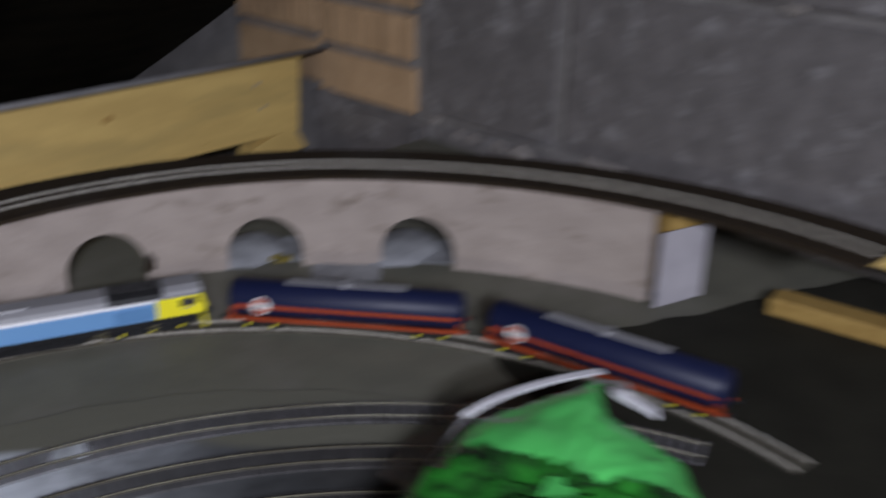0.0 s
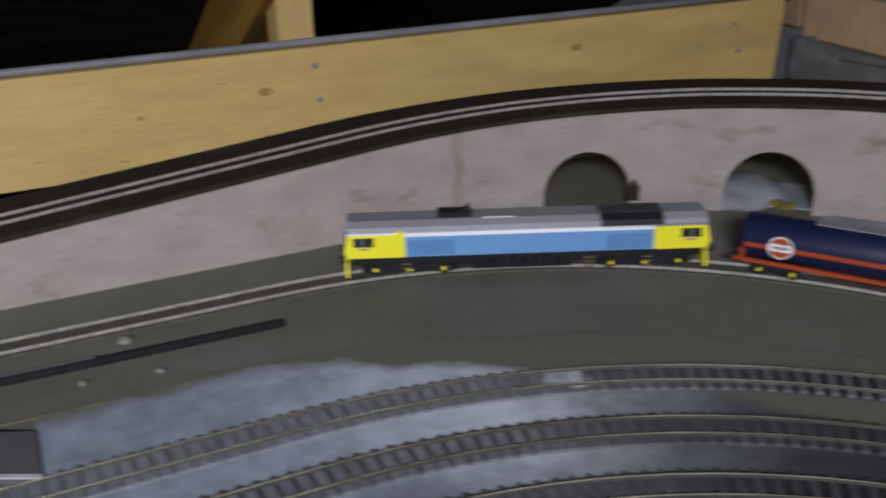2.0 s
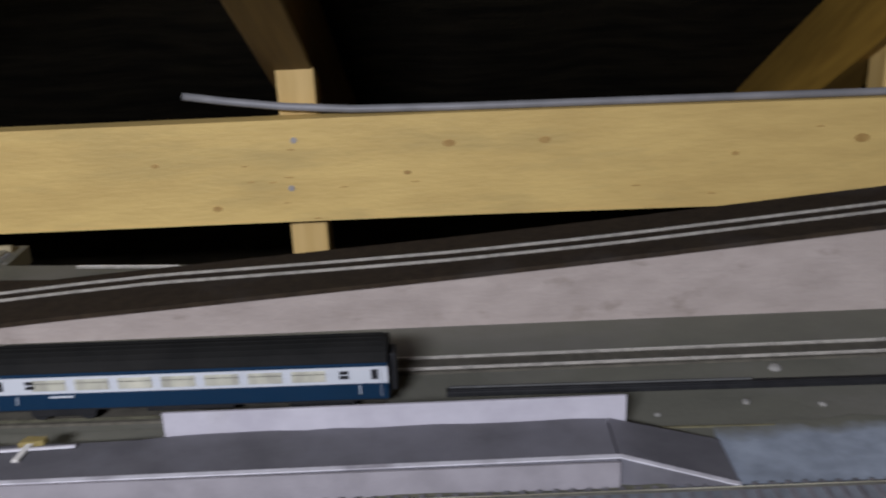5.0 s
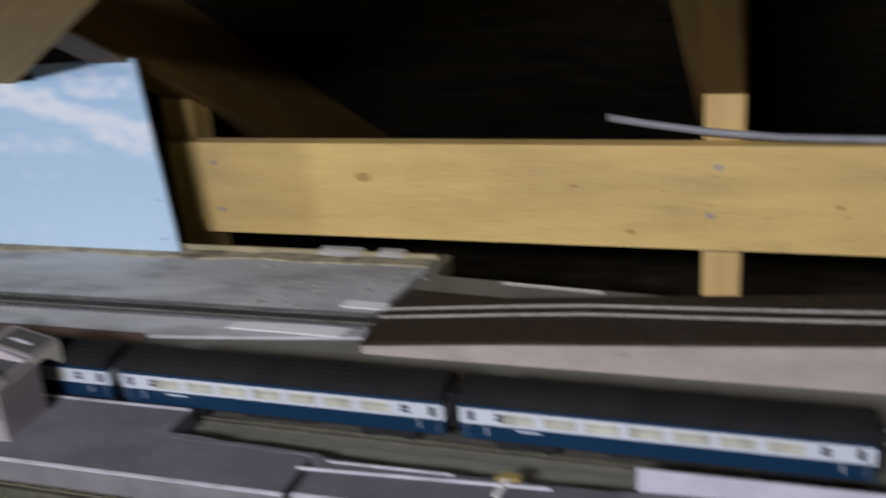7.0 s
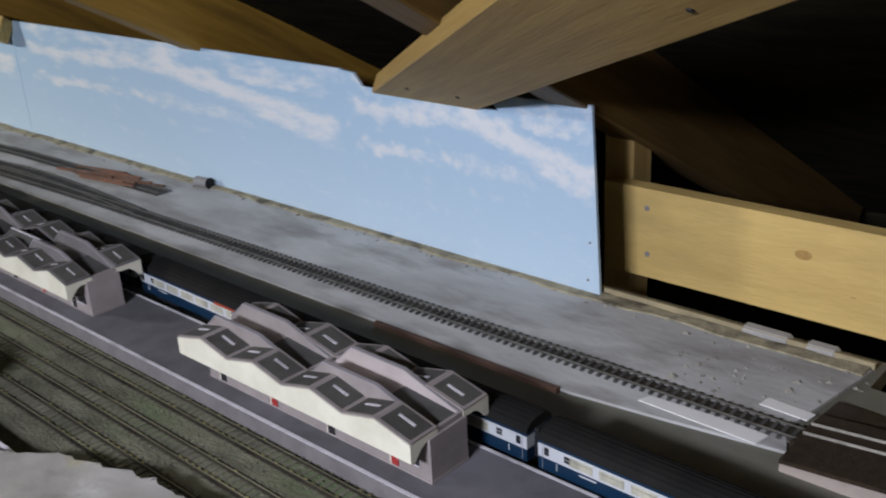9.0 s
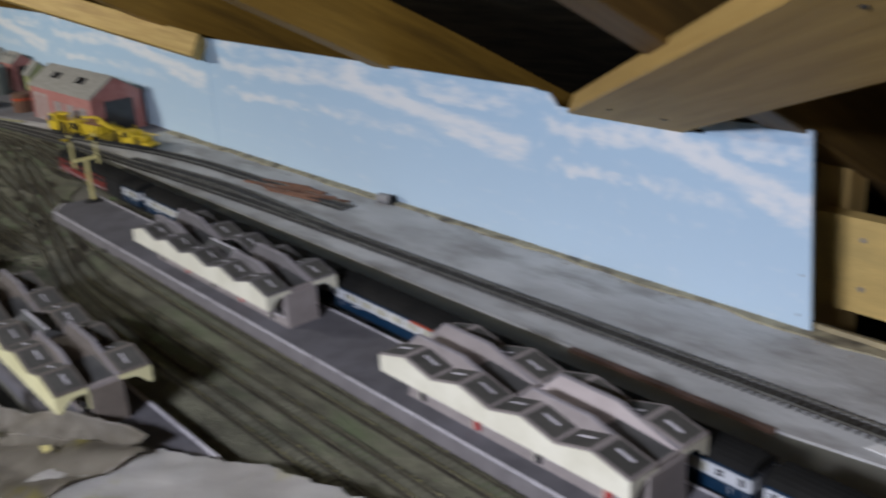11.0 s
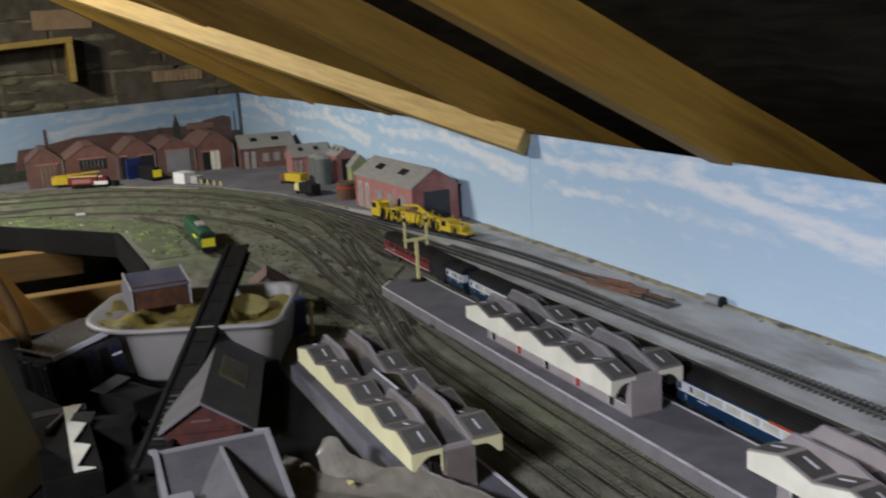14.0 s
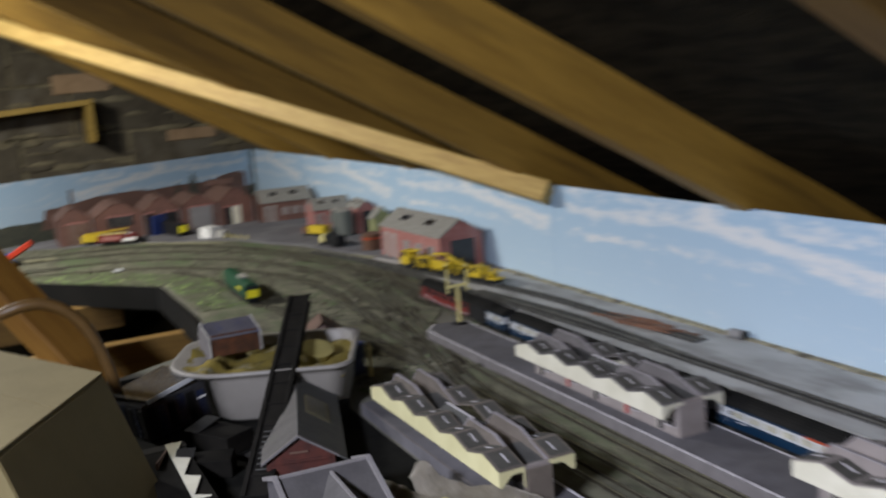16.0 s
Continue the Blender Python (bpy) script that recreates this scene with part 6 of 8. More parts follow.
        d = part("door", box(c - 0.004, c + 0.004, bf - 0.0009, bf + 0.0005, 0.0022, 0.0165), M_reddoor if k % 2 else M_darkglass, t, "red door" if k % 2 else "")
        part("door_frame", box(c - 0.0052, c - 0.0040, bf - 0.0011, bf + 0.0005, 0.0022, 0.0172), M_cream, d)
        part("door_frame", box(c - 0.0052, c + 0.0048, bf - 0.0011, bf + 0.0005, 0.0165, 0.0174), M_cream, d)
        for dx in (0.012, 0.0185, 0.025):
            w = part("window", box(c + dx - 0.0022, c + dx + 0.0022, bf - 0.0008, bf + 0.0005, 0.0120, 0.0205), M_darkglass, t)
            part("sill", box(c + dx - 0.0027, c + dx + 0.0027, bf - 0.0014, bf + 0.0003, 0.0112, 0.0120), M_edge, w)
    return t


canopy(pose(0.058, 0.4055, 0.0178), 4, 0.0765, "station building with saw-tooth cream awnings and a grey-pink stone wall", 0.0200)
canopy(pose(-0.507, 0.403, 0.0178), 5, 0.0715, "station building with saw-tooth cream awnings on the main platform", 0.024, slope=M_duskcard)
canopy(pose(-0.459, 0.147, 0.0178), 5, 0.0735, "station building with yellowed saw-tooth awnings on the second platform", 0.034, material("yellowed_cream_valance", (0.66, 0.62, 0.36), (0.58, 0.54, 0.30), scale=25, rough=0.7, fine=200, bump=0.05), material("brown_grey_card", (0.17, 0.142, 0.118), (0.13, 0.108, 0.09), scale=40, rough=0.85, fine=300, bump=0.2), material("brown_grey_roof_card", (0.150, 0.127, 0.108), (0.115, 0.097, 0.083), scale=40, rough=0.85, fine=300, bump=0.2, vary=0.1))

# bracket signal at the platform end
sig = thing("bracket_signal", pose(-0.847, 0.474, 0.0178), "cream two-armed bracket signal on a dark base", "signal")
part("base_mound", cylinder((0, 0, 0), (0, 0, 0.003), 0.016, 12, 0.011), M_black, sig)
part("post", box(-0.0024, 0.0024, -0.0024, 0.0024, 0.0, 0.074), M_signal, sig)
part("bracket", box(-0.0022, 0.0022, -0.022, 0.022, 0.070, 0.075), M_signal, sig)
for y, h in ((-0.020, 0.118), (0.020, 0.112)):
    d = part("doll", box(-0.0016, 0.0016, y - 0.0016, y + 0.0016, 0.060, h), M_signal, sig)
    part("arm", box(-0.0008, 0.0008, y - 0.012, y + 0.002, h - 0.010, h - 0.006), M_machine, d)
    part("finial", cylinder((0, y, h), (0, y, h + 0.005), 0.0016, 8, 0.0003), M_rust, d)
    part("lamp_case", box(-0.0025, 0.0025, y - 0.003, y + 0.003, h - 0.012, h - 0.006), M_black, d)

# loose things on the ledge
scrap = thing("scrap_pile", pose(-0.585, 0.748, 0.003), "long low pile of rusty scrap strips on the grey board", "scrap")
for i in range(16):
    r = random.Random(200 + i)
    x, y = r.uniform(-0.13, 0.05), r.uniform(-0.016, 0.020)
    part("strip", turned_box((x - r.uniform(0.03, 0.08), y - r.uniform(0.002, 0.012) - 0.01, 0.002 + 0.0005 * (i % 5)), (x + r.uniform(0.03, 0.07), y + r.uniform(0.0, 0.012), 0.003 + 0.0008 * (i % 5)), 0.005, 0.0025, 0.0002), M_rust, scrap)
tub = thing("small_drum", pose(-0.474, 0.806, 0.003), "small dull metal drum lying against the sky backdrop", "drum")
part("drum_body", cylinder((-0.014, 0.0, 0.008), (0.014, 0.004, 0.008), 0.0085, 14), M_pipe, tub)
part("drum_lid", cylinder((0.014, 0.004, 0.008), (0.0155, 0.0042, 0.008), 0.0092, 14), M_black, tub)
slip = thing("white_card_slip", pose(0, 0, 0), "white card slip lying under the rear track", "card")
part("slip", prism([(0.415, 0.653), (0.530, 0.650), (0.534, 0.668), (0.49, 0.670), (0.420, 0.666)], "z", 0.0032, 0.0042), M_white, slip)
slip = thing("white_card_slip", pose(0, 0, 0), "small white card slip beside the rear track", "card")
part("slip", prism([(0.505, 0.712), (0.55, 0.710), (0.552, 0.724), (0.507, 0.727)], "z", 0.0032, 0.0042), M_white, slip)
for x, w in ((0.452, 0.026), (0.51, 0.016)):
    bl = thing("pale_lump", pose(x, 0.842, 0.0), "pale broken lump on the back of the board", "lump", "pale lumps")
    part("lump", box(-w, w, -0.008, 0.008, -0.004, 0.010, 0.003), M_stone, bl)


# ---- yard at the far end ----
setting("yard_surface", prism([(-1.60, 0.68), (-1.72, 0.645), (-2.1, 0.56), (-2.45, 0.40), (-2.66, 0.16), (-2.80, -0.10), (-2.95, -0.3), (-3.45, 0.83), (-1.30, 0.83), (-1.30, 0.68)], "z", 0.0, 0.0045), M_yard, "grey tarmac yard in front of the factories", "yard")


def hall(m, w, d, h, rise, label, wall=M_redbrick, roof=M_roofgrey, doors=2, windows=3, open_end=False, ridge="x"):
    """Brick hall: ridge along its length, openings along the front (-y) and an end door."""
    t = thing("brick_building", m, label, "building")
    part("wall_shell", prism([(-d / 2, 0), (-d / 2, h), (0, h + rise), (d / 2, h), (d / 2, 0)], "x", -w / 2, w / 2), wall, t)
    for s in (-1, 1):
        r = part("roof", prism([(s * (d / 2 + 0.004), h - 0.003), (0, h + rise), (0, h + rise + 0.003), (s * (d / 2 + 0.004), h)], "x", -w / 2 - 0.003, w / 2 + 0.003), roof, t, "grey sheeted roof")
        for k in range(2):
            c = -w * 0.22 + k * w * 0.40
            a, b = Vector((c, s * d * 0.30, h + rise * 0.4 + 0.0034)), Vector((c, s * d * 0.16, h + rise * 0.68 + 0.0034))
            part("roof_light", turned_box(a, b, w * 0.12, 0.0012, 0.0, (0, 0, 1)), M_darkglass, r)
    for k in range(doors):
        c = -w * 0.40 + k * w * 0.13
        part("door", box(c - w * 0.035, c + w * 0.035, -d / 2 - 0.0016, -d / 2 + 0.0005, 0.0, h * 0.80), M_stone, t)
        part("door_recess", box(c - w * 0.02, c + w * 0.02, -d / 2 - 0.0020, -d / 2 + 0.0005, 0.0, h * 0.72), M_lavender, t)
    for k in range(windows):
        c = w * (-0.05 + 0.2 * k)
        f = part("window", box(c - w * 0.06, c + w * 0.06, -d / 2 - 0.0012, -d / 2 + 0.0005, h * 0.28, h * 0.68), M_lavender, t)
        part("window_bar", box(c - w * 0.004, c + w * 0.004, -d / 2 - 0.0018, -d / 2 - 0.0010, h * 0.28, h * 0.68), M_stone, f)
    part("end_door", box(w / 2 - 0.0005, w / 2 + 0.0016, -d * 0.26, d * 0.30, 0.0, h * 0.86), M_darkglass, t, "dark open end door")
    part("corner_pier", box(w / 2 - 0.004, w / 2 + 0.001, -d / 2 - 0.0018, -d / 2 + 0.003, 0.0, h), wall, t)
    part("corner_pier", box(-w / 2 - 0.001, -w / 2 + 0.004, -d / 2 - 0.0018, -d / 2 + 0.003, 0.0, h), wall, t)
    return t


hall(pose(-1.562, 0.743, 0.0045, 0, 0, 2), 0.355, 0.118, 0.083, 0.038, "pink-red brick engine shed with a pale grey roof")
hall(pose(-2.79, 0.705, 0.0045, 0, 0, 84), 0.19, 0.17, 0.072, 0.036, "brown brick factory hall with a mossy grey roof", M_printbrick)
hall(pose(-2.42, 0.755, 0.0045, 0, 0, 82), 0.125, 0.14, 0.066, 0.030, "narrow red brick hall with a grey roof")
hall(pose(-2.19, 0.79, 0.0045), 0.10, 0.055, 0.082, 0.022, "small tall brick loading house", M_redbrick, M_roofgrey, 1, 1)


def factory(y0, y1, eaves, apex, back, openings, label):
    """Low-relief factory shed facing +x: gabled brick front, roof running back; openings of (y0, y1, z0, z1, material, name)."""
    x = -2.80
    t = thing("factory_shed", pose(x, (y0 + y1) / 2, 0.0045), label, "building", "low factory sheds")
    h = (y1 - y0) / 2 - 0.001
    part("wall_shell", prism([(-h, 0), (-h, eaves), (-h * 0.2, apex), (h * 0.2, apex), (h, eaves), (h, 0)], "x", -back, 0), M_printbrick, t)
    part("coping", prism([(-h, eaves), (-h * 0.2, apex), (h * 0.2, apex), (h, eaves), (h, eaves + 0.004), (h * 0.22, apex + 0.004), (-h * 0.22, apex + 0.004), (-h, eaves + 0.004)], "x", -0.004, 0.0015), M_printbrick, t)
    for s in (-1, 1):
        part("roof", prism([(s * h, eaves), (s * h * 0.2, apex), (s * h * 0.2, apex + 0.003), (s * h, eaves + 0.003)], "x", -back, -0.004), M_printroof, t)
    part("roof_ridge", box(-back, -0.004, -h * 0.2, h * 0.2, apex, apex + 0.003), M_printroof, t)
    part("gutter_pipe", box(-0.001, 0.003, h - 0.003, h, 0.0, eaves), M_printdoor, t)
    for a, b, z0, z1, mat, name in openings:
        c = (y0 + y1) / 2
        o = part(name, box(-0.001, 0.0022, a - c, b - c, z0, z1), mat, t)
        part("lintel", box(-0.001, 0.0032, a - c - 0.003, b - c + 0.003, z1, z1 + 0.004), M_redbrick, o)
        if name != "doorway":
            n = max(2, int((b - a) / 0.012))
            for k in range(1, n):
                v = a - c + (b - a) * k / n
                part("bar", box(0.0022, 0.003, v - 0.0006, v + 0.0006, z0, z1), M_lavender, o)
    return t


factory(-0.084, 0.030, 0.085, 0.122, 0.20, [(-0.054, 0.012, 0.0, 0.074, M_brownroof, "door")], "low brown brick factory shed with a plank door")
factory(0.032, 0.203, 0.078, 0.122, 0.24, [(0.079, 0.164, 0.045, 0.080, M_darkglass, "window")], "low brown brick factory shed with a long window")
factory(0.205, 0.328, 0.084, 0.126, 0.22, [(0.210, 0.232, 0.0, 0.076, M_black, "doorway"), (0.275, 0.318, 0.0, 0.074, M_black, "doorway")], "low brick factory shed with two dark doorways")
factory(0.330, 0.464, 0.080, 0.116, 0.26, [(0.362, 0.442, 0.004, 0.080, M_printdoor, "shutter_door")], "low brick factory shed with a grey shutter door")
factory(0.466, 0.598, 0.080, 0.126, 0.28, [(0.487, 0.512, 0.0, 0.064, M_black, "doorway"), (0.514, 0.545, 0.0, 0.066, M_cream, "door")], "low brick factory shed with a cream door")
for y0, y1, z0, z1 in ((0.49, 0.585, 0.10, 0.152),):
    tank = thing("roof_tank", pose(-3.06, 0.0, 0.0), "dark water tank on legs behind the factory sheds", "tank")
    part("tank_body", box(-0.02, 0.02, y0, y1, z1 - 0.022, z1, 0.001), M_printroof, tank)
    for y in (y0 + 0.01, (y0 + y1) / 2, y1 - 0.01):
        part("tank_leg", box(-0.004, 0.004, y - 0.003, y + 0.003, 0.0, z1 - 0.022), M_printroof, tank)
M_silo = material("grey_green_silo", (0.12, 0.13, 0.12), (0.085, 0.095, 0.085), scale=20, rough=0.6, fine=120, bump=0.1, stretch=(6, 6, 1))
silo = thing("storage_silo", pose(-2.185, 0.722, 0.0045), "pair of dull grey-green storage silos", "silo")
for dx in (-0.028, 0.028):
    part("silo_shell", cylinder((dx, 0, 0.0), (dx, 0, 0.078), 0.026, 18), M_silo, silo)
    part("silo_cap", cylinder((dx, 0, 0.078), (dx, 0, 0.088), 0.0265, 18, 0.008), M_roofgrey, silo)
ivy = thing("lime_tower", pose(-2.02, 0.788, 0.0045), "slim pale lime-green gabled tower beside the shed", "tower")
part("tower", prism([(-0.030, 0.0), (-0.030, 0.062), (0.0, 0.092), (0.030, 0.062), (0.030, 0.0)], "x", -0.020, 0.020), material("pale_lime_render", (0.34, 0.34, 0.16), (0.24, 0.25, 0.11), scale=40, rough=0.85, fine=200, bump=0.2), ivy)
for sgn in (-1, 1):
    part("tower_roof", prism([(sgn * 0.033, 0.060), (0.0, 0.093), (0.0, 0.096), (sgn * 0.033, 0.063)], "x", -0.022, 0.022), M_roofgrey, ivy)
oil = thing("oil_tank", pose(-1.845, 0.690, 0.0045), "rust brown tank with an orange collar beside the shed", "tank")
part("tank_shell", cylinder((0, 0, 0.0), (0, 0, 0.046), 0.030, 18), M_rust, oil)
part("tank_collar", cylinder((0, 0, 0.030), (0, 0, 0.036), 0.0305, 18), M_orange, oil)


def wagon_lorry(m, body, cab, label, length=0.09):
    t = thing("toy_lorry", m, label, "lorry", "yard vehicles")
    part("load_body", box(-length / 2, length * 0.22, -0.015, 0.015, 0.010, 0.034, 0.001), body, t)
    c = part("cab", prism([(length * 0.25, 0.008), (length * 0.5, 0.008), (length * 0.5, 0.020), (length * 0.44, 0.032), (length * 0.25, 0.032)], "y", -0.014, 0.014), cab, t)
    part("windscreen", box(length * 0.46, length * 0.485, -0.012, 0.012, 0.020, 0.028), M_darkglass, c)
    part("chassis", box(-length / 2, length / 2, -0.011, 0.011, 0.005, 0.010), M_black, t)
    for x in (-length * 0.36, -length * 0.18, length * 0.36):
        for y in (-0.0135, 0.0135):
            part("wheel", cylinder((x, y - 0.002, 0.0055), (x, y + 0.002, 0.0055), 0.0055, 12), M_black, t)
    return t


wagon_lorry(pose(-2.235, 0.648, 0.0045, 0, 0, 205), M_machine, M_rust, "red and yellow toy lorry in the yard", 0.10)
wagon_lorry(pose(-2.00, 0.622, 0.0045, 0, 0, 190), M_black, M_signal, "black flat toy lorry with a cream cab", 0.11)
fire = wagon_lorry(pose(-2.695, 0.095, 0.0045, 0, 0, 66), M_coachred, M_coachred, "red toy fire engine with white panels parked in the yard", 0.13)
for y in (-0.0155, 0.0155):
    part("white_panel", box(0.020, 0.064, y - 0.0006, y + 0.0006, 0.009, 0.020), M_white, fire, "white lower panel")
    part("locker", box(-0.050, 0.010, y - 0.0005, y + 0.0005, 0.015, 0.028), M_redbrick, fire)
part("light_bar", box(0.036, 0.044, -0.010, 0.010, 0.032, 0.035), M_white, fire)
part("ladder_rack", box(-0.060, 0.030, -0.008, 0.008, 0.0345, 0.037), M_signal, fire, "cream ladder")
ladder = wagon_lorry(pose(-2.755, 0.06, 0.0045, 0, 0, 78), M_machine, M_machine, "yellow toy ladder lorry parked in the yard", 0.15)
part("long_ladder", turned_box((-0.070, 0.0, 0.036), (0.075, 0.0, 0.043), 0.012, 0.004, 0.0004), M_machine, ladder)
wagon_lorry(pose(-2.86, 0.50, 0.0045, 0, 0, -100), M_stone, M_white, "white toy van outside the factory door", 0.10)
yd = thing("shunting_engine", pose(-2.75, 0.285, 0.0045, 0, 0, 12), "black model engine with a yellow end at the depot door", "locomotive")
part("engine_body", prism(chamfer_profile(0.017, 0.008, 0.044, 0.006, 0.008), "x", -0.10, 0.10), M_black, yd)
part("warning_panel", box(0.0995, 0.1015, -0.014, 0.014, 0.014, 0.038), M_yellow, yd)
part("running_gear", box(-0.09, 0.09, -0.013, 0.013, 0.0, 0.008), M_black, yd)
door = thing("blue_door_leaf", pose(-2.785, 0.250, 0.0045, 0, 0, -60), "open blue depot door leaf", "door")
part("leaf", box(-0.03, 0.03, -0.002, 0.002, 0.0, 0.07), M_bluepaint, door)
for x, y, s, mat, lab in ((-2.535, 0.372, 0.030, M_white, "white crate standing in the yard"), (-2.50, 0.405, 0.020, M_stone, "pale crate standing in the yard"), (-2.66, 0.17, 0.014, M_black, "small dark crate in the yard")):
    c = thing("yard_crate", pose(x, y, 0.0045, 0, 0, 25), lab, "crate", "yard crates")
    part("crate_box", box(-s, s, -s * 0.7, s * 0.7, 0, s * 1.1, 0.001), mat, c)
    part("crate_lid", box(-s * 1.03, s * 1.03, -s * 0.73, s * 0.73, s * 1.1, s * 1.2), mat, c)
for i in range(4):
    c = thing("yard_bollard", pose(-2.475 + 0.032 * i, 0.414 + 0.014 * i, 0.0045), "cream bollard at the yard's edge", "bollard", "bollards")
    part("bollard_post", cylinder((0, 0, 0), (0, 0, 0.014), 0.004, 8, 0.003), M_signal, c)
M_kerb = material("dusty_kerb", (0.28, 0.26, 0.16), (0.19, 0.18, 0.11), scale=40, rough=0.8)
for x0, y0, x1, y1 in ((-2.62, 0.15, -2.36, 0.385), (-1.79, 0.605, -1.70, 0.635), (-2.53, -0.12, -2.62, -0.30)):
    k = thing("pale_kerb", pose(0, 0, 0), "thin pale kerb strip edging the yard", "kerb", "kerb strips")
    part("kerb_strip", turned_box((x0, y0, 0.006), (x1, y1, 0.006), 0.007, 0.004, 0.0005), M_kerb, k)
crane = thing("track_machine", pose(-1.31, 0.675, 0.009, 0, 0, 10.5), "yellow model track machine on the rear track", "track machine")
part("chassis", box(-0.19, 0.19, -0.012, 0.012, 0.006, 0.011), M_black, crane)
part("cab_west", prism([(-0.188, 0.011), (-0.150, 0.011), (-0.150, 0.046), (-0.178, 0.046), (-0.188, 0.032)], "y", -0.014, 0.014), M_machine, crane, "yellow cab")
part("engine_house", box(-0.108, -0.070, -0.011, 0.011, 0.011, 0.036, 0.001), M_machine, crane)
part("exhaust_stack", cylinder((-0.09, 0.004, 0.040), (-0.09, 0.004, 0.056), 0.004, 8), M_black, crane)
part("hopper", prism([(-0.050, 0.014), (0.010, 0.014), (0.020, 0.034), (-0.058, 0.034)], "y", -0.014, 0.014), M_machine, crane)
part("hopper_load", box(-0.050, 0.012, -0.010, 0.010, 0.034, 0.0375, 0.001), M_rust, crane)
part("conveyor", turned_box((0.0, 0.0, 0.042), (0.115, 0.0, 0.022), 0.012, 0.005, 0.0005), M_machine, crane)
part("cab_east", prism([(0.095, 0.011), (0.138, 0.011), (0.138, 0.022), (0.128, 0.034), (0.095, 0.034)], "y", -0.014, 0.014), M_machine, crane)
part("deck_load", box(0.030, 0.080, -0.010, 0.010, 0.011, 0.020, 0.001), M_black, crane)
part("end_platform", box(0.142, 0.192, -0.012, 0.012, 0.011, 0.016, 0.0005), M_machine, crane)
for k in range(13):
    x = -0.145 + 0.0255 * k
    for y in (-0.0132, 0.0132):
        part("rail_post", box(x - 0.0010, x + 0.0010, y - 0.0009, y + 0.0009, 0.011, 0.030 + 0.006 * ((k * 5) % 3)), M_machine, crane)
for y in (-0.0132, 0.0132):
    part("hand_rail", turned_box((-0.150, y, 0.034), (0.020, y, 0.034), 0.0018, 0.0018, 0.0), M_machine, crane)
    part("hand_rail", turned_box((0.070, y, 0.029), (0.188, y, 0.029), 0.0018, 0.0018, 0.0), M_machine, crane)
for x0, x1, z in ((-0.146, -0.116, 0.026), (-0.020, 0.028, 0.016), (0.144, 0.160, 0.020)):
    part("dark_gear", box(x0, x1, -0.0125, 0.0125, 0.011, z, 0.001), M_black, crane, "black working gear")
part("end_winch", cylinder((0.166, -0.010, 0.022), (0.166, 0.010, 0.022), 0.007, 10), M_machine, crane)
for x, z0, z1 in ((-0.173, 0.030, 0.042), (0.112, 0.022, 0.033), (-0.086, 0.020, 0.034)):
    for y in (-0.0142, 0.0142):
        part("cab_window", box(x - 0.010, x + 0.010, y - 0.0004, y + 0.0004, z0, z1), M_darkglass, crane)
for k in range(11):
    x = -0.145 + 0.024 * k
    part("work_unit", turned_box((x, -0.0145, 0.008), (x + 0.010, -0.0135, 0.036 - 0.004 * (k % 3)), 0.003, 0.003, 0.0003), M_machine if k % 3 else M_black, crane)
for x0, z0, x1, z1 in ((-0.150, 0.044, -0.112, 0.050), (-0.060, 0.046, 0.0, 0.052), (0.0, 0.052, 0.05, 0.034)):
    part("jib", turned_box((x0, -0.004, z0), (x1, -0.004, z1), 0.005, 0.005, 0.0005), M_machine, crane)
for x in (-0.16, -0.13, -0.02, 0.12, 0.15):
    for y in (-0.0105, 0.0105):
        part("wheel", cylinder((x, y - 0.001, 0.006), (x, y + 0.001, 0.006), 0.006, 12), M_black, crane)
gl = thing("green_locomotive", pose(-1.50, 0.222, 0.008, 0, 0, -2), "green model diesel shunter with a yellow end", "locomotive")
part("loco_body", prism(chamfer_profile(0.016, 0.010, 0.044, 0.006, 0.007), "x", -0.12, 0.12), M_green, gl)
part("nose_panel", box(0.1195, 0.1215, -0.014, 0.014, 0.012, 0.030), M_yellow, gl)
part("cab_windows", box(0.1195, 0.1213, -0.012, 0.012, 0.032, 0.038), M_darkglass, gl)
part("body_stripe", box(0.02, 0.07, -0.0166, 0.0166, 0.022, 0.027), M_yellow, gl)
part("roof_hatch", box(0.00, 0.05, -0.008, 0.008, 0.045, 0.049), M_roofgrey, gl)
part("running_gear", box(-0.11, 0.11, -0.013, 0.013, 0.0, 0.010), M_black, gl)
chip = thing("blue_chip", pose(-2.13, 0.02, 0.0038), "pale blue scrap of card on the grass", "scrap")
part("scrap", box(-0.02, 0.02, -0.012, 0.012, 0.0, 0.003), M_coachgrey, chip)
# scatter of bright tufts
rnd = random.Random(77)
bm = bmesh.new()
EDGE = [Vector((-1.40, 0.10)), Vector((-1.79, 0.094)), Vector((-2.16, -0.20)), Vector((-2.30, -0.75))]
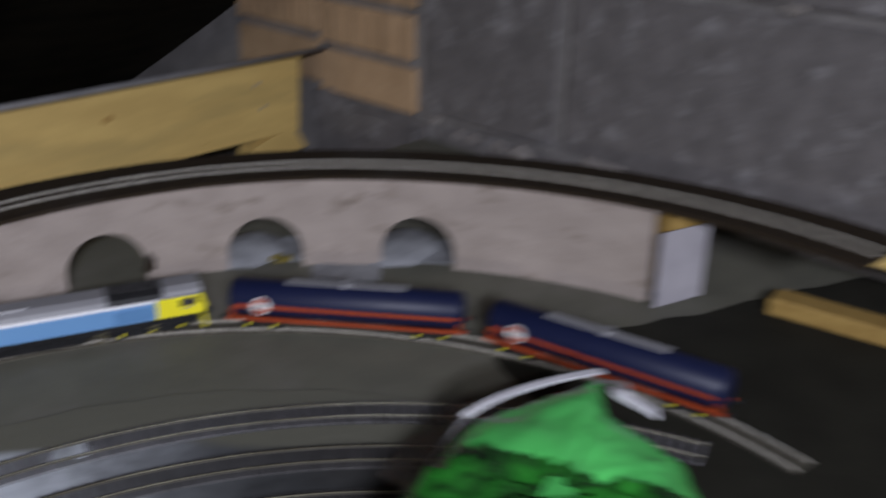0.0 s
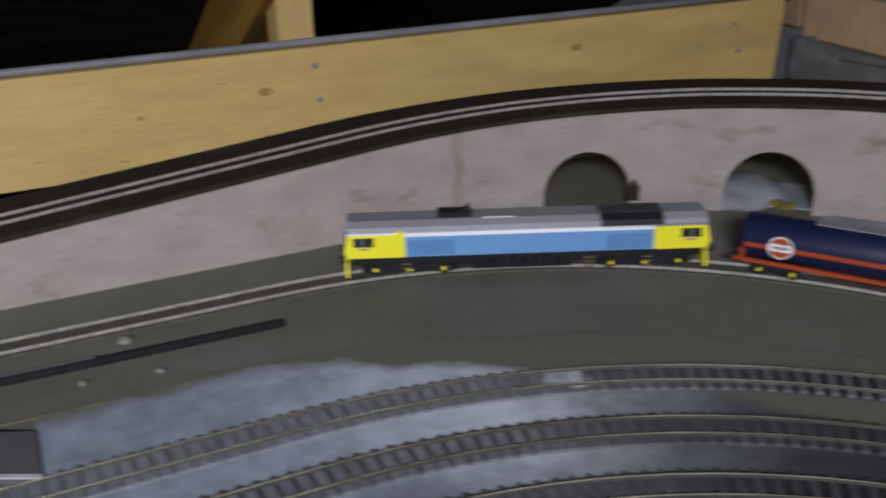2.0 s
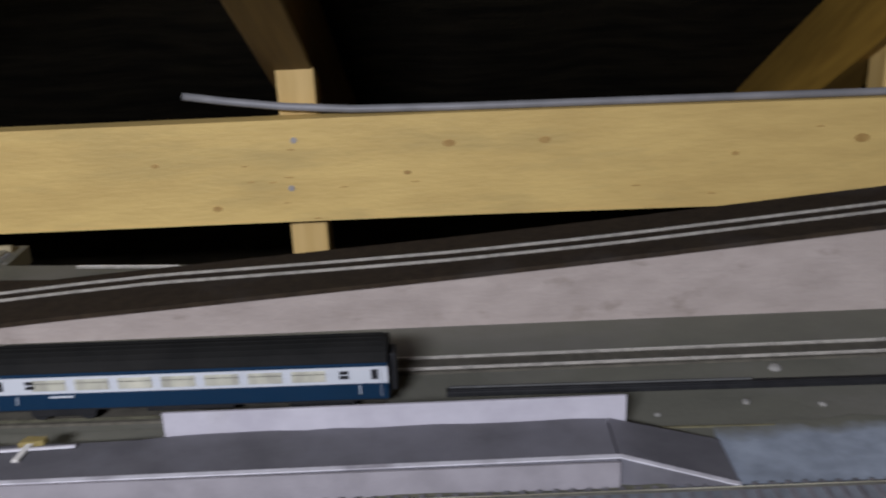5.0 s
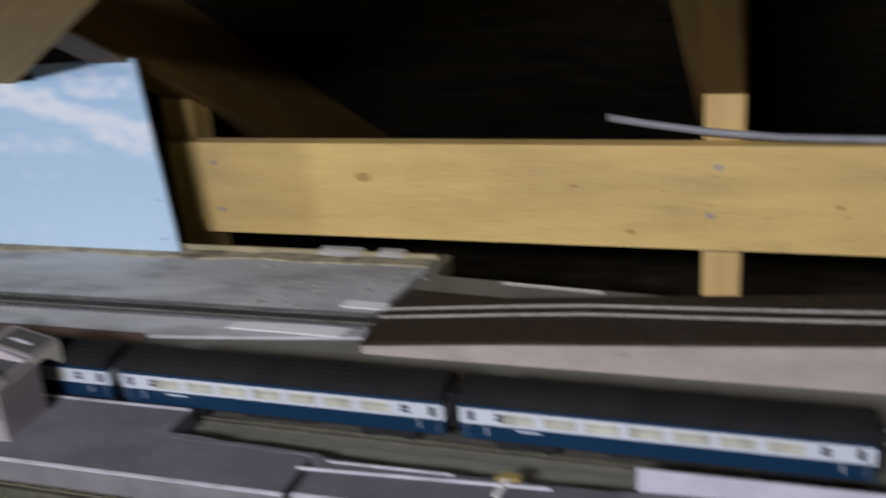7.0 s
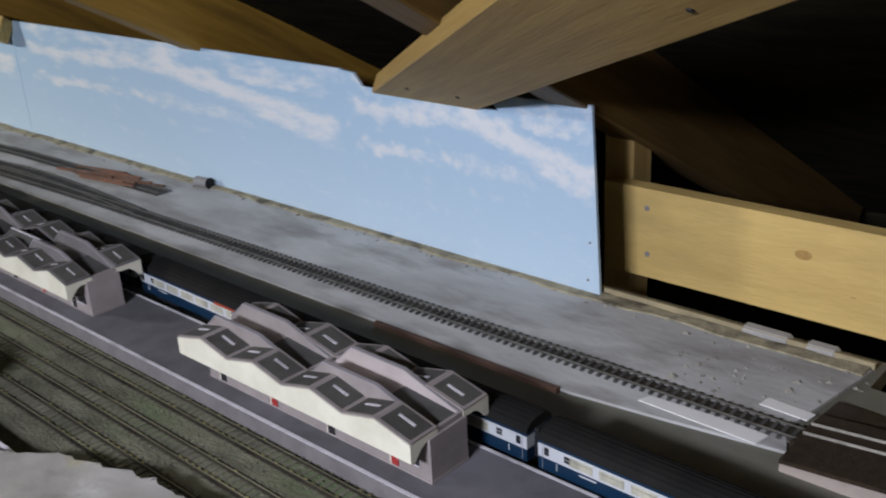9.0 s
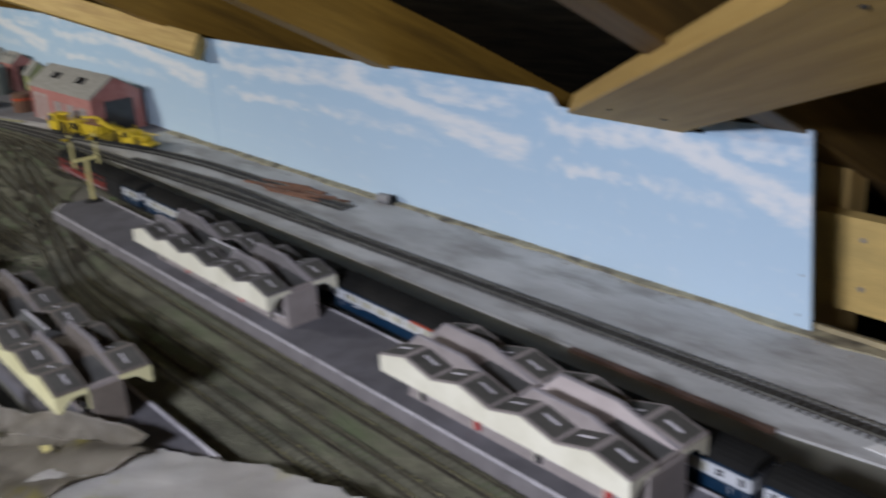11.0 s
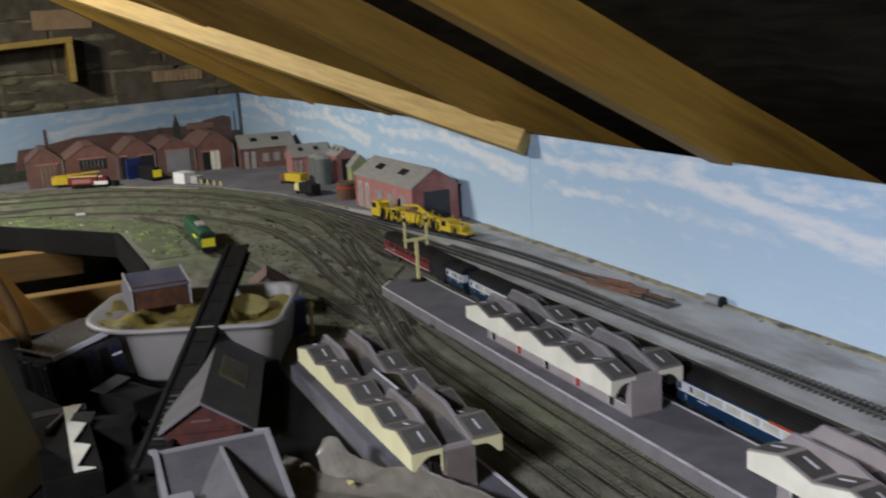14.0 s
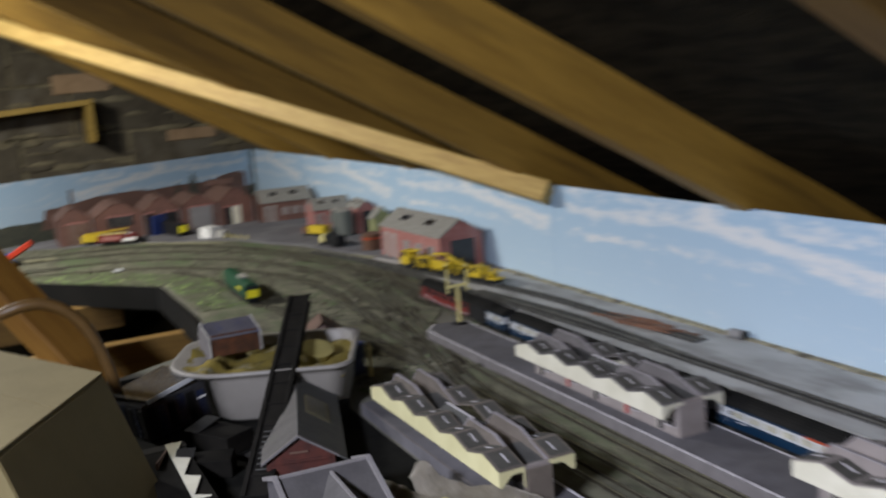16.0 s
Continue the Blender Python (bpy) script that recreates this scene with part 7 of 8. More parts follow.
for i in range(620):
    a = rnd.random() ** 1.2 * 2.2
    k = min(int(a), 2)
    c = EDGE[k].lerp(EDGE[k + 1], a - k)
    side = (EDGE[k + 1] - EDGE[k]).normalized()
    off = 0.004 + (rnd.random() ** 2.2) * 0.12 + (0.0 if i % 3 else rnd.uniform(0, 0.008))
    c = Vector((c.x + side.y * off, c.y - side.x * off, 0.0034))
    if noise.noise((c.x * 14, c.y * 14, 8.0)) < -0.08:
        continue
    s = rnd.uniform(0.0008, 0.0030) * (2.0 if rnd.random() < 0.12 else 1)
    turn = rnd.uniform(0, 6.28)
    top = bm.verts.new(c + Vector((rnd.uniform(-s, s), rnd.uniform(-s, s), s * 1.1)))
    ring = [bm.verts.new(c + Vector((s * rnd.uniform(0.6, 2.0) * math.cos(turn + k * 1.257), s * rnd.uniform(0.6, 1.4) * math.sin(turn + k * 1.257), 0))) for k in range(5)]
    for k in range(5):
        bm.faces.new((ring[k], ring[(k + 1) % 5], top))
M_tuft = material("bright_turf", (0.20, 0.28, 0.085), (0.12, 0.19, 0.055), scale=60, rough=1.0)
tree = M_tuft.node_tree
geo = tree.nodes.new("ShaderNodeNewGeometry")
pick = tree.nodes.new("ShaderNodeValToRGB")
pick.color_ramp.interpolation = "CONSTANT"
pick.color_ramp.elements[0].color = (0.10, 0.135, 0.05, 1)
pick.color_ramp.elements[1].position, pick.color_ramp.elements[1].color = 0.45, (0.15, 0.22, 0.07, 1)
for at, tint in ((0.72, (0.24, 0.34, 0.10, 1)), (0.90, (0.36, 0.40, 0.20, 1))):
    pick.color_ramp.elements.new(at).color = tint
tree.links.new(geo.outputs["Random Per Island"], pick.inputs[0])
tree.links.new(pick.outputs[0], tree.nodes["Principled BSDF"].inputs["Base Color"])
tagged(part("grass_tufts", bm, M_tuft), "loose bright green scenic tufts along the opening", "grass", "", "stuff")
# red toy digger arm and blue cab at the far west edge
dig = thing("toy_digger", pose(-2.33, -0.30, 0.0), "orange-red toy digger with a raised arm", "digger")
part("arm", turned_box((-0.01, 0.0, 0.03), (0.05, 0.11, 0.098), 0.018, 0.018, 0.003), M_redplastic, dig)
part("body", box(-0.06, 0.02, -0.05, 0.015, 0.0, 0.05, 0.004), M_redplastic, dig)
cabm = thing("blue_toy_car", pose(-2.55, -0.26, 0.0), "dark blue toy car beside the digger", "car")
part("car_body", prism([(-0.05, 0.006), (0.05, 0.006), (0.05, 0.022), (0.025, 0.025), (0.012, 0.04), (-0.03, 0.04), (-0.045, 0.024)], "y", -0.02, 0.02), M_bluepaint, cabm)
for x in (-0.03, 0.03):
    for y in (-0.02, 0.02):
        part("wheel", cylinder((x, y - 0.003, 0.008), (x, y + 0.003, 0.008), 0.008, 12), M_black, cabm)


# ---- things heaped on the near boards ----
def heap_sheet(name, label, cat, x0, x1, low, high, z_of, mat, nx=60, ny=48, rough=1.0, parent=None, wobble=1.0):
    """A crumpled sheet over x0..x1 between two edges in y, its height by z_of(x, v); folded with fine creases."""
    bm = bmesh.new()
    rows = []
    for i in range(nx + 1):
        x = x0 + (x1 - x0) * i / nx
        a, b = low(x), high(x)
        row = []
        for k in range(ny + 1):
            v = k / ny
            y = a + (b - a) * v
            crease = rough * 0.010 * abs(noise.noise(((x + y) * 7, (x - y) * 15, 3.1))) + rough * 0.005 * abs(noise.noise(((x - y) * 14, (x + y) * 38, 6.2))) if rough > 1 else rough * (0.010 * abs(noise.noise((x * 13, y * 13, 1.7))) + 0.007 * abs(noise.noise((x * 31 + y * 12, y * 31 - x * 9, 4.2))) + 0.002 * abs(noise.noise((x * 90, y * 90, 2.2))))
            row.append(bm.verts.new((x + 0.004 * noise.noise((y * 40, x * 11, 9)), y + wobble * (0.006 * noise.noise((x * 36, 2, k * 0.02)) + (0.007 * noise.noise((x * 95, 5, 0)) if k == ny else 0)), z_of(x, v) + crease)))
        rows.append(row)
    for r, s in zip(rows, rows[1:]):
        for k in range(ny):
            bm.faces.new((r[k], r[k + 1], s[k + 1], s[k]))
    bmesh.ops.solidify(bm, geom=bm.faces[:], thickness=0.0008)
    if parent:
        return part(name, bm, mat, parent, label, True)
    return tagged(part(name, bm, mat, None, "", True), label, cat)


def between(table):
    return lambda x: float(np.interp(x, [t[0] for t in table], [t[1] for t in table]))


heap_sheet("white_sheet", "crumpled off-white paper sheet over the platform's end", "paper sheet", -0.03, 0.42,
           lambda x: -0.12, between([(-0.03, 0.175), (0.02, 0.208), (0.11, 0.258), (0.2, 0.282), (0.42, 0.29)]), lambda x, v: 0.021 + 0.006 * v + 0.012 * (1 - v), M_paper, rough=0.6)
M_clear = material("cloudy_plastic_bag", (0.33, 0.295, 0.235), (0.20, 0.175, 0.135), scale=16, rough=0.4, fine=60, bump=0.3, stain=(0.34, 0.29, 0.06), stain_scale=16, stain_amount=0.12)
bag = thing("plastic_bag", pose(0, 0, 0), "crumpled cloudy plastic bag with yellow scraps inside", "bag")
heap_sheet("bag_body", "dull cloudy film", "", -0.215, 0.012,
           between([(-0.215, 0.044), (-0.13, 0.026), (-0.06, -0.004), (0.012, -0.03)]), between([(-0.215, 0.062), (-0.19, 0.074), (-0.15, 0.086), (-0.06, 0.146), (-0.02, 0.186), (0.012, 0.190)]),
           lambda x, v: 0.019 + 0.013 * v, M_clear, 52, 44, 1.05, bag, 0.3)
M_clearfold = material("clear_bag_fold", (0.36, 0.325, 0.27), (0.22, 0.195, 0.155), scale=20, rough=0.3, fine=60, bump=0.3, stretch=(1, 3, 1))
heap_sheet("bag_fold", "paler upturned fold of the bag", "", -0.190, -0.006,
           between([(-0.190, 0.084), (-0.15, 0.082), (-0.08, 0.112), (-0.006, 0.160)]), between([(-0.190, 0.094), (-0.182, 0.103), (-0.165, 0.110), (-0.10, 0.152), (-0.04, 0.190), (-0.006, 0.196)]),
           lambda x, v: 0.024 + 0.014 * v + 0.012 * math.exp(-((x + 0.182) / 0.014) ** 2), M_clearfold, 40, 16, 1.2, bag, 0.15)
for x, y, w in ((-0.050, 0.121, 0.007), (-0.112, 0.094, 0.005)):
    part("yellow_scrap", prism(jagged([(x - w, y - w * 0.4), (x + w, y - w * 0.6), (x + w * 0.7, y + w * 0.5), (x - w * 0.6, y + w * 0.6)], 0.0006, 0.002, 3), "z", 0.0405, 0.0415), M_signal, bag, "yellow scrap")


def cottage(m, length, width, eaves, ridge, wall, roof_a, roof_b, label):
    """Card cottage, ridge along x; two slopes may differ."""
    t = thing("model_house", m, label, "model house", "spare model buildings")
    part("wall_shell", prism([(-width / 2, 0), (-width / 2, eaves), (0, ridge - 0.002), (width / 2, eaves), (width / 2, 0)], "x", -length / 2, length / 2), wall, t)
    for s, mat in ((-1, roof_a), (1, roof_b)):
        o = 0.006 if s < 0 else 0.015
        part("roof_slope", prism([(s * (width / 2 + o), eaves + 0.0002 - o * 0.7), (0, ridge), (0, ridge + 0.0025), (s * (width / 2 + o), eaves + 0.0027 - o * 0.7)], "x", -length / 2 - 0.005, length / 2 + 0.005), mat, t)
    return t


# paler roof colour for the house's lit slope; M_slate does the shaded one
M_paleslope = material("lit_lilac_slate_card", (0.098, 0.091, 0.087), (0.070, 0.065, 0.062), scale=34, rough=0.8, fine=260, bump=0.2, stain=(0.09, 0.095, 0.075), stain_scale=22, stain_amount=0.25)
M_redgable = material("dark_red_brick_card", (0.080, 0.018, 0.011), (0.042, 0.011, 0.008), scale=60, rough=0.85, fine=400, bump=0.3)
red = cottage(pose(-0.455, 0.040, 0.0, 0, 0, -16.5), 0.27, 0.082, 0.040, 0.066, M_redgable, M_paleslope, M_slate, "loose red brick model house with a slate roof")
f = part("skylight_frame", turned_box((-0.005, 0.040, 0.0420), (-0.005, 0.010, 0.0612), 0.078, 0.0018, 0.0002, (0, 0, 1)), M_brass, red)
part("skylight_glass", turned_box((-0.005, 0.0375, 0.0443), (-0.005, 0.0125, 0.0604), 0.062, 0.0014, 0.0, (0, 0, 1)), material("dusty_skylight_glass", (0.075, 0.072, 0.045), (0.045, 0.043, 0.028), scale=60, rough=0.3, fine=200, bump=0.05), f)
part("bargeboard", prism([(-0.047, 0.036), (0, 0.0665), (0.047, 0.036), (0.047, 0.0385), (0, 0.0695), (-0.047, 0.0385)], "x", 0.1355, 0.1405), M_duskcard, red)
part("gable_band", box(0.1345, 0.1365, -0.036, 0.036, 0.034, 0.0375), M_redgable, red)
part("base_wall", box(0.1345, 0.1362, -0.041, 0.041, 0.0, 0.020), M_stone, red)
part("gable_sign", box(0.1345, 0.1363, -0.012, 0.010, 0.0455, 0.0480), M_brownroof, red)
# the villa's lit slopes get this paler grey, the shaded ones M_slate
M_villaroof = material("lit_grey_villa_roof", (0.086, 0.081, 0.083), (0.063, 0.059, 0.061), scale=30, rough=0.8, fine=240, bump=0.2)
M_villacope = material("pale_villa_coping", (0.22, 0.208, 0.212), (0.18, 0.168, 0.17), scale=40, rough=0.8)
grey = thing("model_house", pose(-0.188, -0.013, 0.0012, 0, 0, 88), "loose grey model villa with pale coped gables and a cross wing", "model house", "spare model buildings")
part("wall_shell", prism([(-0.078, 0), (-0.078, 0.044), (0, 0.072), (0.05, 0.054), (0.05, 0)], "x", -0.050, 0.050), M_villa, grey)
part("front_roof", prism([(-0.082, 0.043), (0, 0.0725), (0, 0.075), (-0.082, 0.0455)], "x", -0.049, 0.049), M_villaroof, grey, "grey roof slope, painted paler as the lit side")
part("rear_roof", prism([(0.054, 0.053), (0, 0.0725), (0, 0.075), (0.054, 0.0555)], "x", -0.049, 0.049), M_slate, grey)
for x in (-0.0515, 0.0515):
    part("gable_coping", prism([(-0.088, 0.041), (0, 0.0735), (0.056, 0.0535), (0.056, 0.058), (0, 0.079), (-0.088, 0.0465)], "x", x - 0.0025, x + 0.0025), M_villacope, grey, "pale gable coping")
part("ridge_cap", box(-0.049, 0.049, -0.0018, 0.0018, 0.0745, 0.0772), M_villacope, grey)
w = part("cross_wing", prism([(-0.030, 0.0), (-0.030, 0.046), (0.006, 0.070), (0.036, 0.044), (0.036, 0.0)], "y", -0.165, -0.010), M_villa, grey)
part("wing_roof", prism([(-0.033, 0.0445), (0.006, 0.0705), (0.006, 0.073), (-0.033, 0.047)], "y", -0.168, -0.012), M_villaroof, w, "grey roof slope, painted paler as the lit side")
part("wing_roof", prism([(0.039, 0.0425), (0.006, 0.0705), (0.006, 0.073), (0.039, 0.045)], "y", -0.168, -0.012), M_slate, w, "roof slope painted darker as the shaded side")
part("wing_ridge", box(0.0045, 0.0075, -0.168, -0.012, 0.0725, 0.0752), M_villacope, w)
sm = part("side_wing", prism([(-0.150, 0.0), (-0.150, 0.046), (-0.120, 0.064), (-0.090, 0.046), (-0.090, 0.0)], "x", -0.052, -0.004), M_villa, grey)
part("side_roof", prism([(-0.154, 0.0445), (-0.120, 0.0645), (-0.120, 0.067), (-0.154, 0.047)], "x", -0.053, -0.006), M_villaroof, sm)
part("side_roof", prism([(-0.086, 0.0445), (-0.120, 0.0645), (-0.120, 0.067), (-0.086, 0.047)], "x", -0.053, -0.006), M_slate, sm)
for x, y, h in ((-0.040, -0.082, 0.062), (0.012, -0.160, 0.070)):
    c = part("chimney", box(x - 0.008, x + 0.008, y - 0.010, y + 0.010, 0.040, h, 0.001), M_villacope, grey, "pale chimney")
    part("chimney_cap", box(x - 0.0095, x + 0.0095, y - 0.0115, y + 0.0115, h, h + 0.003), M_villacope, c)
pink = cottage(pose(-0.90, 0.222, 0.0022, 0, 0, -14), 0.07, 0.052, 0.040, 0.060, material("pinkish_render", (0.30, 0.22, 0.20), rough=0.85), M_brownroof, M_brownroof, "small pinkish model cottage beside the throat")
cap = thing("lamp_post", pose(-0.70, 0.236, 0.0), "short cream lamp post with a round cap", "lamp post")
part("post", cylinder((0, 0, 0), (0, 0, 0.046), 0.0032, 10), M_signal, cap)
part("cap", cylinder((0, 0, 0.046), (0, 0, 0.054), 0.006, 12, 0.003), M_signal, cap)
navy = thing("navy_box", pose(-0.745, 0.205, 0.0, 0, 0, 20), "dark navy box standing behind the tub", "box")
part("carton", box(-0.04, 0.03, -0.022, 0.022, 0.0, 0.05, 0.001), M_navy, navy)
part("carton_lid", box(-0.041, 0.031, -0.023, 0.023, 0.05, 0.054), M_bluepaint, navy)

# plastic tub
tubm = pose(-0.682, 0.073, 0.0012, 0, 0, 66)
bin_ = thing("plastic_tub", tubm, "translucent white plastic tub full of yellow foam and scraps", "tub")


def tub_ring(inset, z, left):
    """Outline of the tub in plan: one end corner is drawn out and widely rounded."""
    u0, u1, v0, v1 = -0.153 + left, 0.131 - inset, -0.117 + inset, 0.108 - inset
    out = []
    for cu, cv, r, a0 in ((u1, v1, 0.034, 0), (u0, v1, 0.040, 90), (u0, v0, max(0.034, 0.100 - 0.9 * left), 180), (u1, v0, 0.030, 270)):
        su, sv = (1 if cu > 0 else -1), (1 if cv > 0 else -1)
        for k in range(7):
            a = radians(a0 + 15 * k)
            out.append((cu - su * r + r * math.cos(a), cv - sv * r + r * math.sin(a), z))
    return out


bm = bmesh.new()
rings = []
for inset, z, left in ((0.024, 0.0, 0.084), (0.016, 0.008, 0.076), (0.008, 0.066, 0.066), (0.006, 0.0725, 0.040), (0.001, 0.0745, 0.002), (0.0, 0.077, 0.0), (0.001, 0.080, 0.002), (0.007, 0.080, 0.008), (0.009, 0.0775, 0.040), (0.012, 0.068, 0.072), (0.020, 0.014, 0.082), (0.027, 0.004, 0.088)):
    rings.append([bm.verts.new(p) for p in tub_ring(inset, z, left)])
for r, q in zip(rings, rings[1:]):
    for k in range(len(r)):
        bm.faces.new((r[k], r[(k + 1) % len(r)], q[(k + 1) % len(q)], q[k]))
bm.faces.new(rings[0])
bm.faces.new(rings[-1])
part("tub_shell", bm, M_tubplastic, bin_, "", True)
bm = bmesh.new()
grid = []
for i in range(29):
    row = []
    for k in range(21):
        u, v = -0.126 + 0.242 * i / 28, -0.102 + 0.198 * k / 20
        over = math.hypot(min(0.0, u + 0.062), min(0.0, v + 0.036)) - 0.070
        if u < -0.062 and v < -0.036 and over > 0:
            f = 0.070 / (0.070 + over)
            u, v = -0.062 + (u + 0.062) * f, -0.036 + (v + 0.036) * f
        row.append(bm.verts.new((u, v, 0.058 + 0.012 * noise.noise((u * 34, v * 34, 2)) + 0.007 * abs(noise.noise((u * 90, v * 90, 6))) + 0.019 * max(0.0, min(1.0, (-0.066 - u) / 0.016)))))
    grid.append(row)
for i in range(28):
    for k in range(20):
        bm.faces.new((grid[i][k], grid[i + 1][k], grid[i + 1][k + 1], grid[i][k + 1]))
part("foam_filling", bm, M_gunk, bin_, "dull yellow foam", True)
M_bluecard = material("dull_blue_roof", (0.125, 0.118, 0.135), (0.085, 0.082, 0.105), scale=30, rough=0.6, fine=200, bump=0.1, stain=(0.04, 0.055, 0.19), stain_scale=20, stain_amount=0.28)
M_redbrown = material("red_brown_card", (0.105, 0.036, 0.014), (0.045, 0.020, 0.010), scale=50, rough=0.6, fine=200, bump=0.2)
brown = thing("model_house", pose(-0.738, 0.022, 0.074, -6, 2, 99), "red-brown model house with a dull blue roof lying in the tub", "model house", "spare model buildings")
part("house_wall", box(-0.040, 0.040, -0.020, 0.020, 0.0, 0.034, 0.001), M_redbrown, brown)
part("roof_slope", prism([(-0.022, 0.028), (-0.0215, 0.031), (0.012, 0.052), (0.012, 0.049)], "x", -0.042, 0.042), M_bluecard, brown, "dull blue roof slope")
part("roof_slope", prism([(0.024, 0.028), (0.0235, 0.031), (0.012, 0.052), (0.012, 0.049)], "x", -0.042, 0.042), M_bluecard, brown)
g = part("gable_end", prism([(-0.021, -0.001), (-0.021, 0.030), (0.012, 0.051), (0.022, 0.030), (0.022, -0.001)], "x", -0.0435, -0.0405), M_duskcard, brown, "dusky gable end")
for p, q in (((-0.022, 0.0), (-0.022, 0.031)), ((-0.022, 0.031), (0.012, 0.053)), ((0.012, 0.053), (0.023, 0.031))):
    part("gable_edge", turned_box((-0.0420, *p), (-0.0420, *q), 0.0032, 0.0016, 0.0002, (1, 0, 0)), M_stone, g, "pale gable edge")
g = part("gable_end", prism([(-0.021, -0.001), (-0.021, 0.030), (0.012, 0.051), (0.022, 0.030), (0.022, -0.001)], "x", 0.0405, 0.0435), M_duskcard, brown, "dusky gable end")
for p, q in (((-0.022, 0.0), (-0.022, 0.031)), ((-0.022, 0.031), (0.012, 0.053)), ((0.012, 0.053), (0.023, 0.031))):
    part("gable_edge", turned_box((0.0420, *p), (0.0420, *q), 0.0032, 0.0016, 0.0002, (1, 0, 0)), M_stone, g, "pale gable edge")
jar = thing("yellow_jar", pose(-0.665, 0.135, 0.060, 0, 20, 15), "clear jar with a yellow lining in the tub", "jar")
part("jar_wall", cylinder((0, 0, 0), (0, 0, 0.016), 0.024, 16, 0.026), M_gunk, jar)
part("jar_rim", cylinder((0, 0, 0.016), (0, 0, 0.018), 0.0265, 16), material("yellowed_clear_plastic", (0.42, 0.36, 0.14), (0.30, 0.26, 0.10), scale=30, rough=0.3), jar)

# black girder leaning over the tub
M_girder = material("matt_black_plastic", (0.006, 0.0055, 0.005), (0.011, 0.010, 0.009), scale=50, rough=0.7, spec=0.12, fine=300)
gd = thing("ribbed_girder", pose(0, 0, 0), "long black plastic girder leaning on the tub", "girder")
ga, gb = Vector((-0.300, -0.062, 0.011)), Vector((-0.795, 0.157, 0.128))
gdir = (gb - ga).normalized()
gside = gdir.cross(Vector((0, 0, 1))).normalized()
gup = gside.cross(gdir)
for s in (-1, 1):
    for u in (-1, 1):
        part("chord", turned_box(ga + gside * 0.015 * s + gup * 0.007 * u, gb + gside * 0.015 * s + gup * 0.007 * u, 0.006, 0.004, 0.0004), M_girder, gd)
part("web_plate", turned_box(ga + gup * 0.004, gb + gup * 0.004, 0.030, 0.006, 0.0004), M_girder, gd)
for k in range(9):
    a = ga + gdir * (0.04 + 0.055 * k)
    part("cross_rib", turned_box(a - gside * 0.013 + gup * 0.0075, a + gside * 0.013 + gup * 0.0075, 0.002, 0.0012, 0.0), M_girder, gd)
for k in range(8):
    a = ga + gdir * (0.05 + 0.012 * k)
    part("ladder_rung", turned_box(a - gside * 0.007 + gup * 0.0085, a + gside * 0.007 + gup * 0.0085, 0.0016, 0.0012, 0.0), M_slate, gd)

# dark cases and spare parts
case = thing("black_case", pose(-0.668, -0.098, 0.0, 6, -5, 20), "glossy black plastic case with dim coloured spines", "case")
part("case_base", box(-0.055, 0.050, -0.055, 0.048, 0.004, 0.058, 0.002), M_darkglass, case)
M_spine = material("dim_blue_spine", (0.010, 0.016, 0.042), (0.02, 0.022, 0.03), scale=40, rough=0.25)
for k in range(6):
    part("case_spine", box(0.0495, 0.0512, -0.050 + 0.016 * k, -0.0385 + 0.016 * k, 0.010, 0.054 - 0.003 * (k % 3)), M_spine if k % 2 else M_fascia, case)
    part("case_spine", box(-0.050 + 0.017 * k, -0.037 + 0.017 * k, -0.0562, -0.0545, 0.010, 0.054 - 0.003 * (k % 2)), M_fascia if k % 2 else M_spine, case)
# white piece painted as a highlight on the glossy case
part("case_label", box(0.0505, 0.0520, 0.030, 0.044, 0.036, 0.0385), M_white, case)
lid = thing("black_case", pose(-0.672, -0.105, 0.066, 10, -4, 24), "smoky glossy lid resting on the black case", "case")
part("lid_sheet", box(-0.060, 0.046, -0.050, 0.050, 0.0, 0.002), material("smoky_lid_plastic", (0.075, 0.072, 0.07), (0.05, 0.048, 0.046), scale=20, rough=0.25), lid)
part("lid_rim", box(0.046, 0.048, -0.050, 0.050, -0.004, 0.0025), M_coachgrey, lid, "pale lid edge")
# cartons coloured near-black, as dim shapes in the heap's shade
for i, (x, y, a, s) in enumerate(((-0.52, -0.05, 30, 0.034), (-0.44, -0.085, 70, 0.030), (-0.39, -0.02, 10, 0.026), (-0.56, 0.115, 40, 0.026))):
    b = thing("dark_carton", pose(x, y, 0.0012, 0, 0, a), "carton among the spare buildings, near-black for the shade there", "carton", "dark cartons")
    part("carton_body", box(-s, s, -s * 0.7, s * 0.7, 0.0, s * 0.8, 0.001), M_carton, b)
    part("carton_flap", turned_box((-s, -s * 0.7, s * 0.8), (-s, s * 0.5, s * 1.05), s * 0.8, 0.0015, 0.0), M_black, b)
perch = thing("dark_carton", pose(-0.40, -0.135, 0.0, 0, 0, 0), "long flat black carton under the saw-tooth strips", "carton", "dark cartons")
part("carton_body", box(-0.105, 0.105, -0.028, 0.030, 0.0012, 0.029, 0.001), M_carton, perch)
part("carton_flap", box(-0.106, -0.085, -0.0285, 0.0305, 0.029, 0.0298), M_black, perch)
zig = thing("spare_valance", pose(-0.40, -0.122, 0.0302, 0, 0, -1), "spare cream saw-tooth valance strip lying flat", "valance")
saw = [(-0.10, -0.009)]
for k in range(3):
    saw += [(-0.10 + 0.068 * k, 0.012), (-0.10 + 0.068 * k + 0.052, -0.005)]
saw += [(0.10, 0.012), (0.10, -0.009)]
part("saw_strip", prism(saw, "z", 0.0, 0.0016), M_cream, zig)
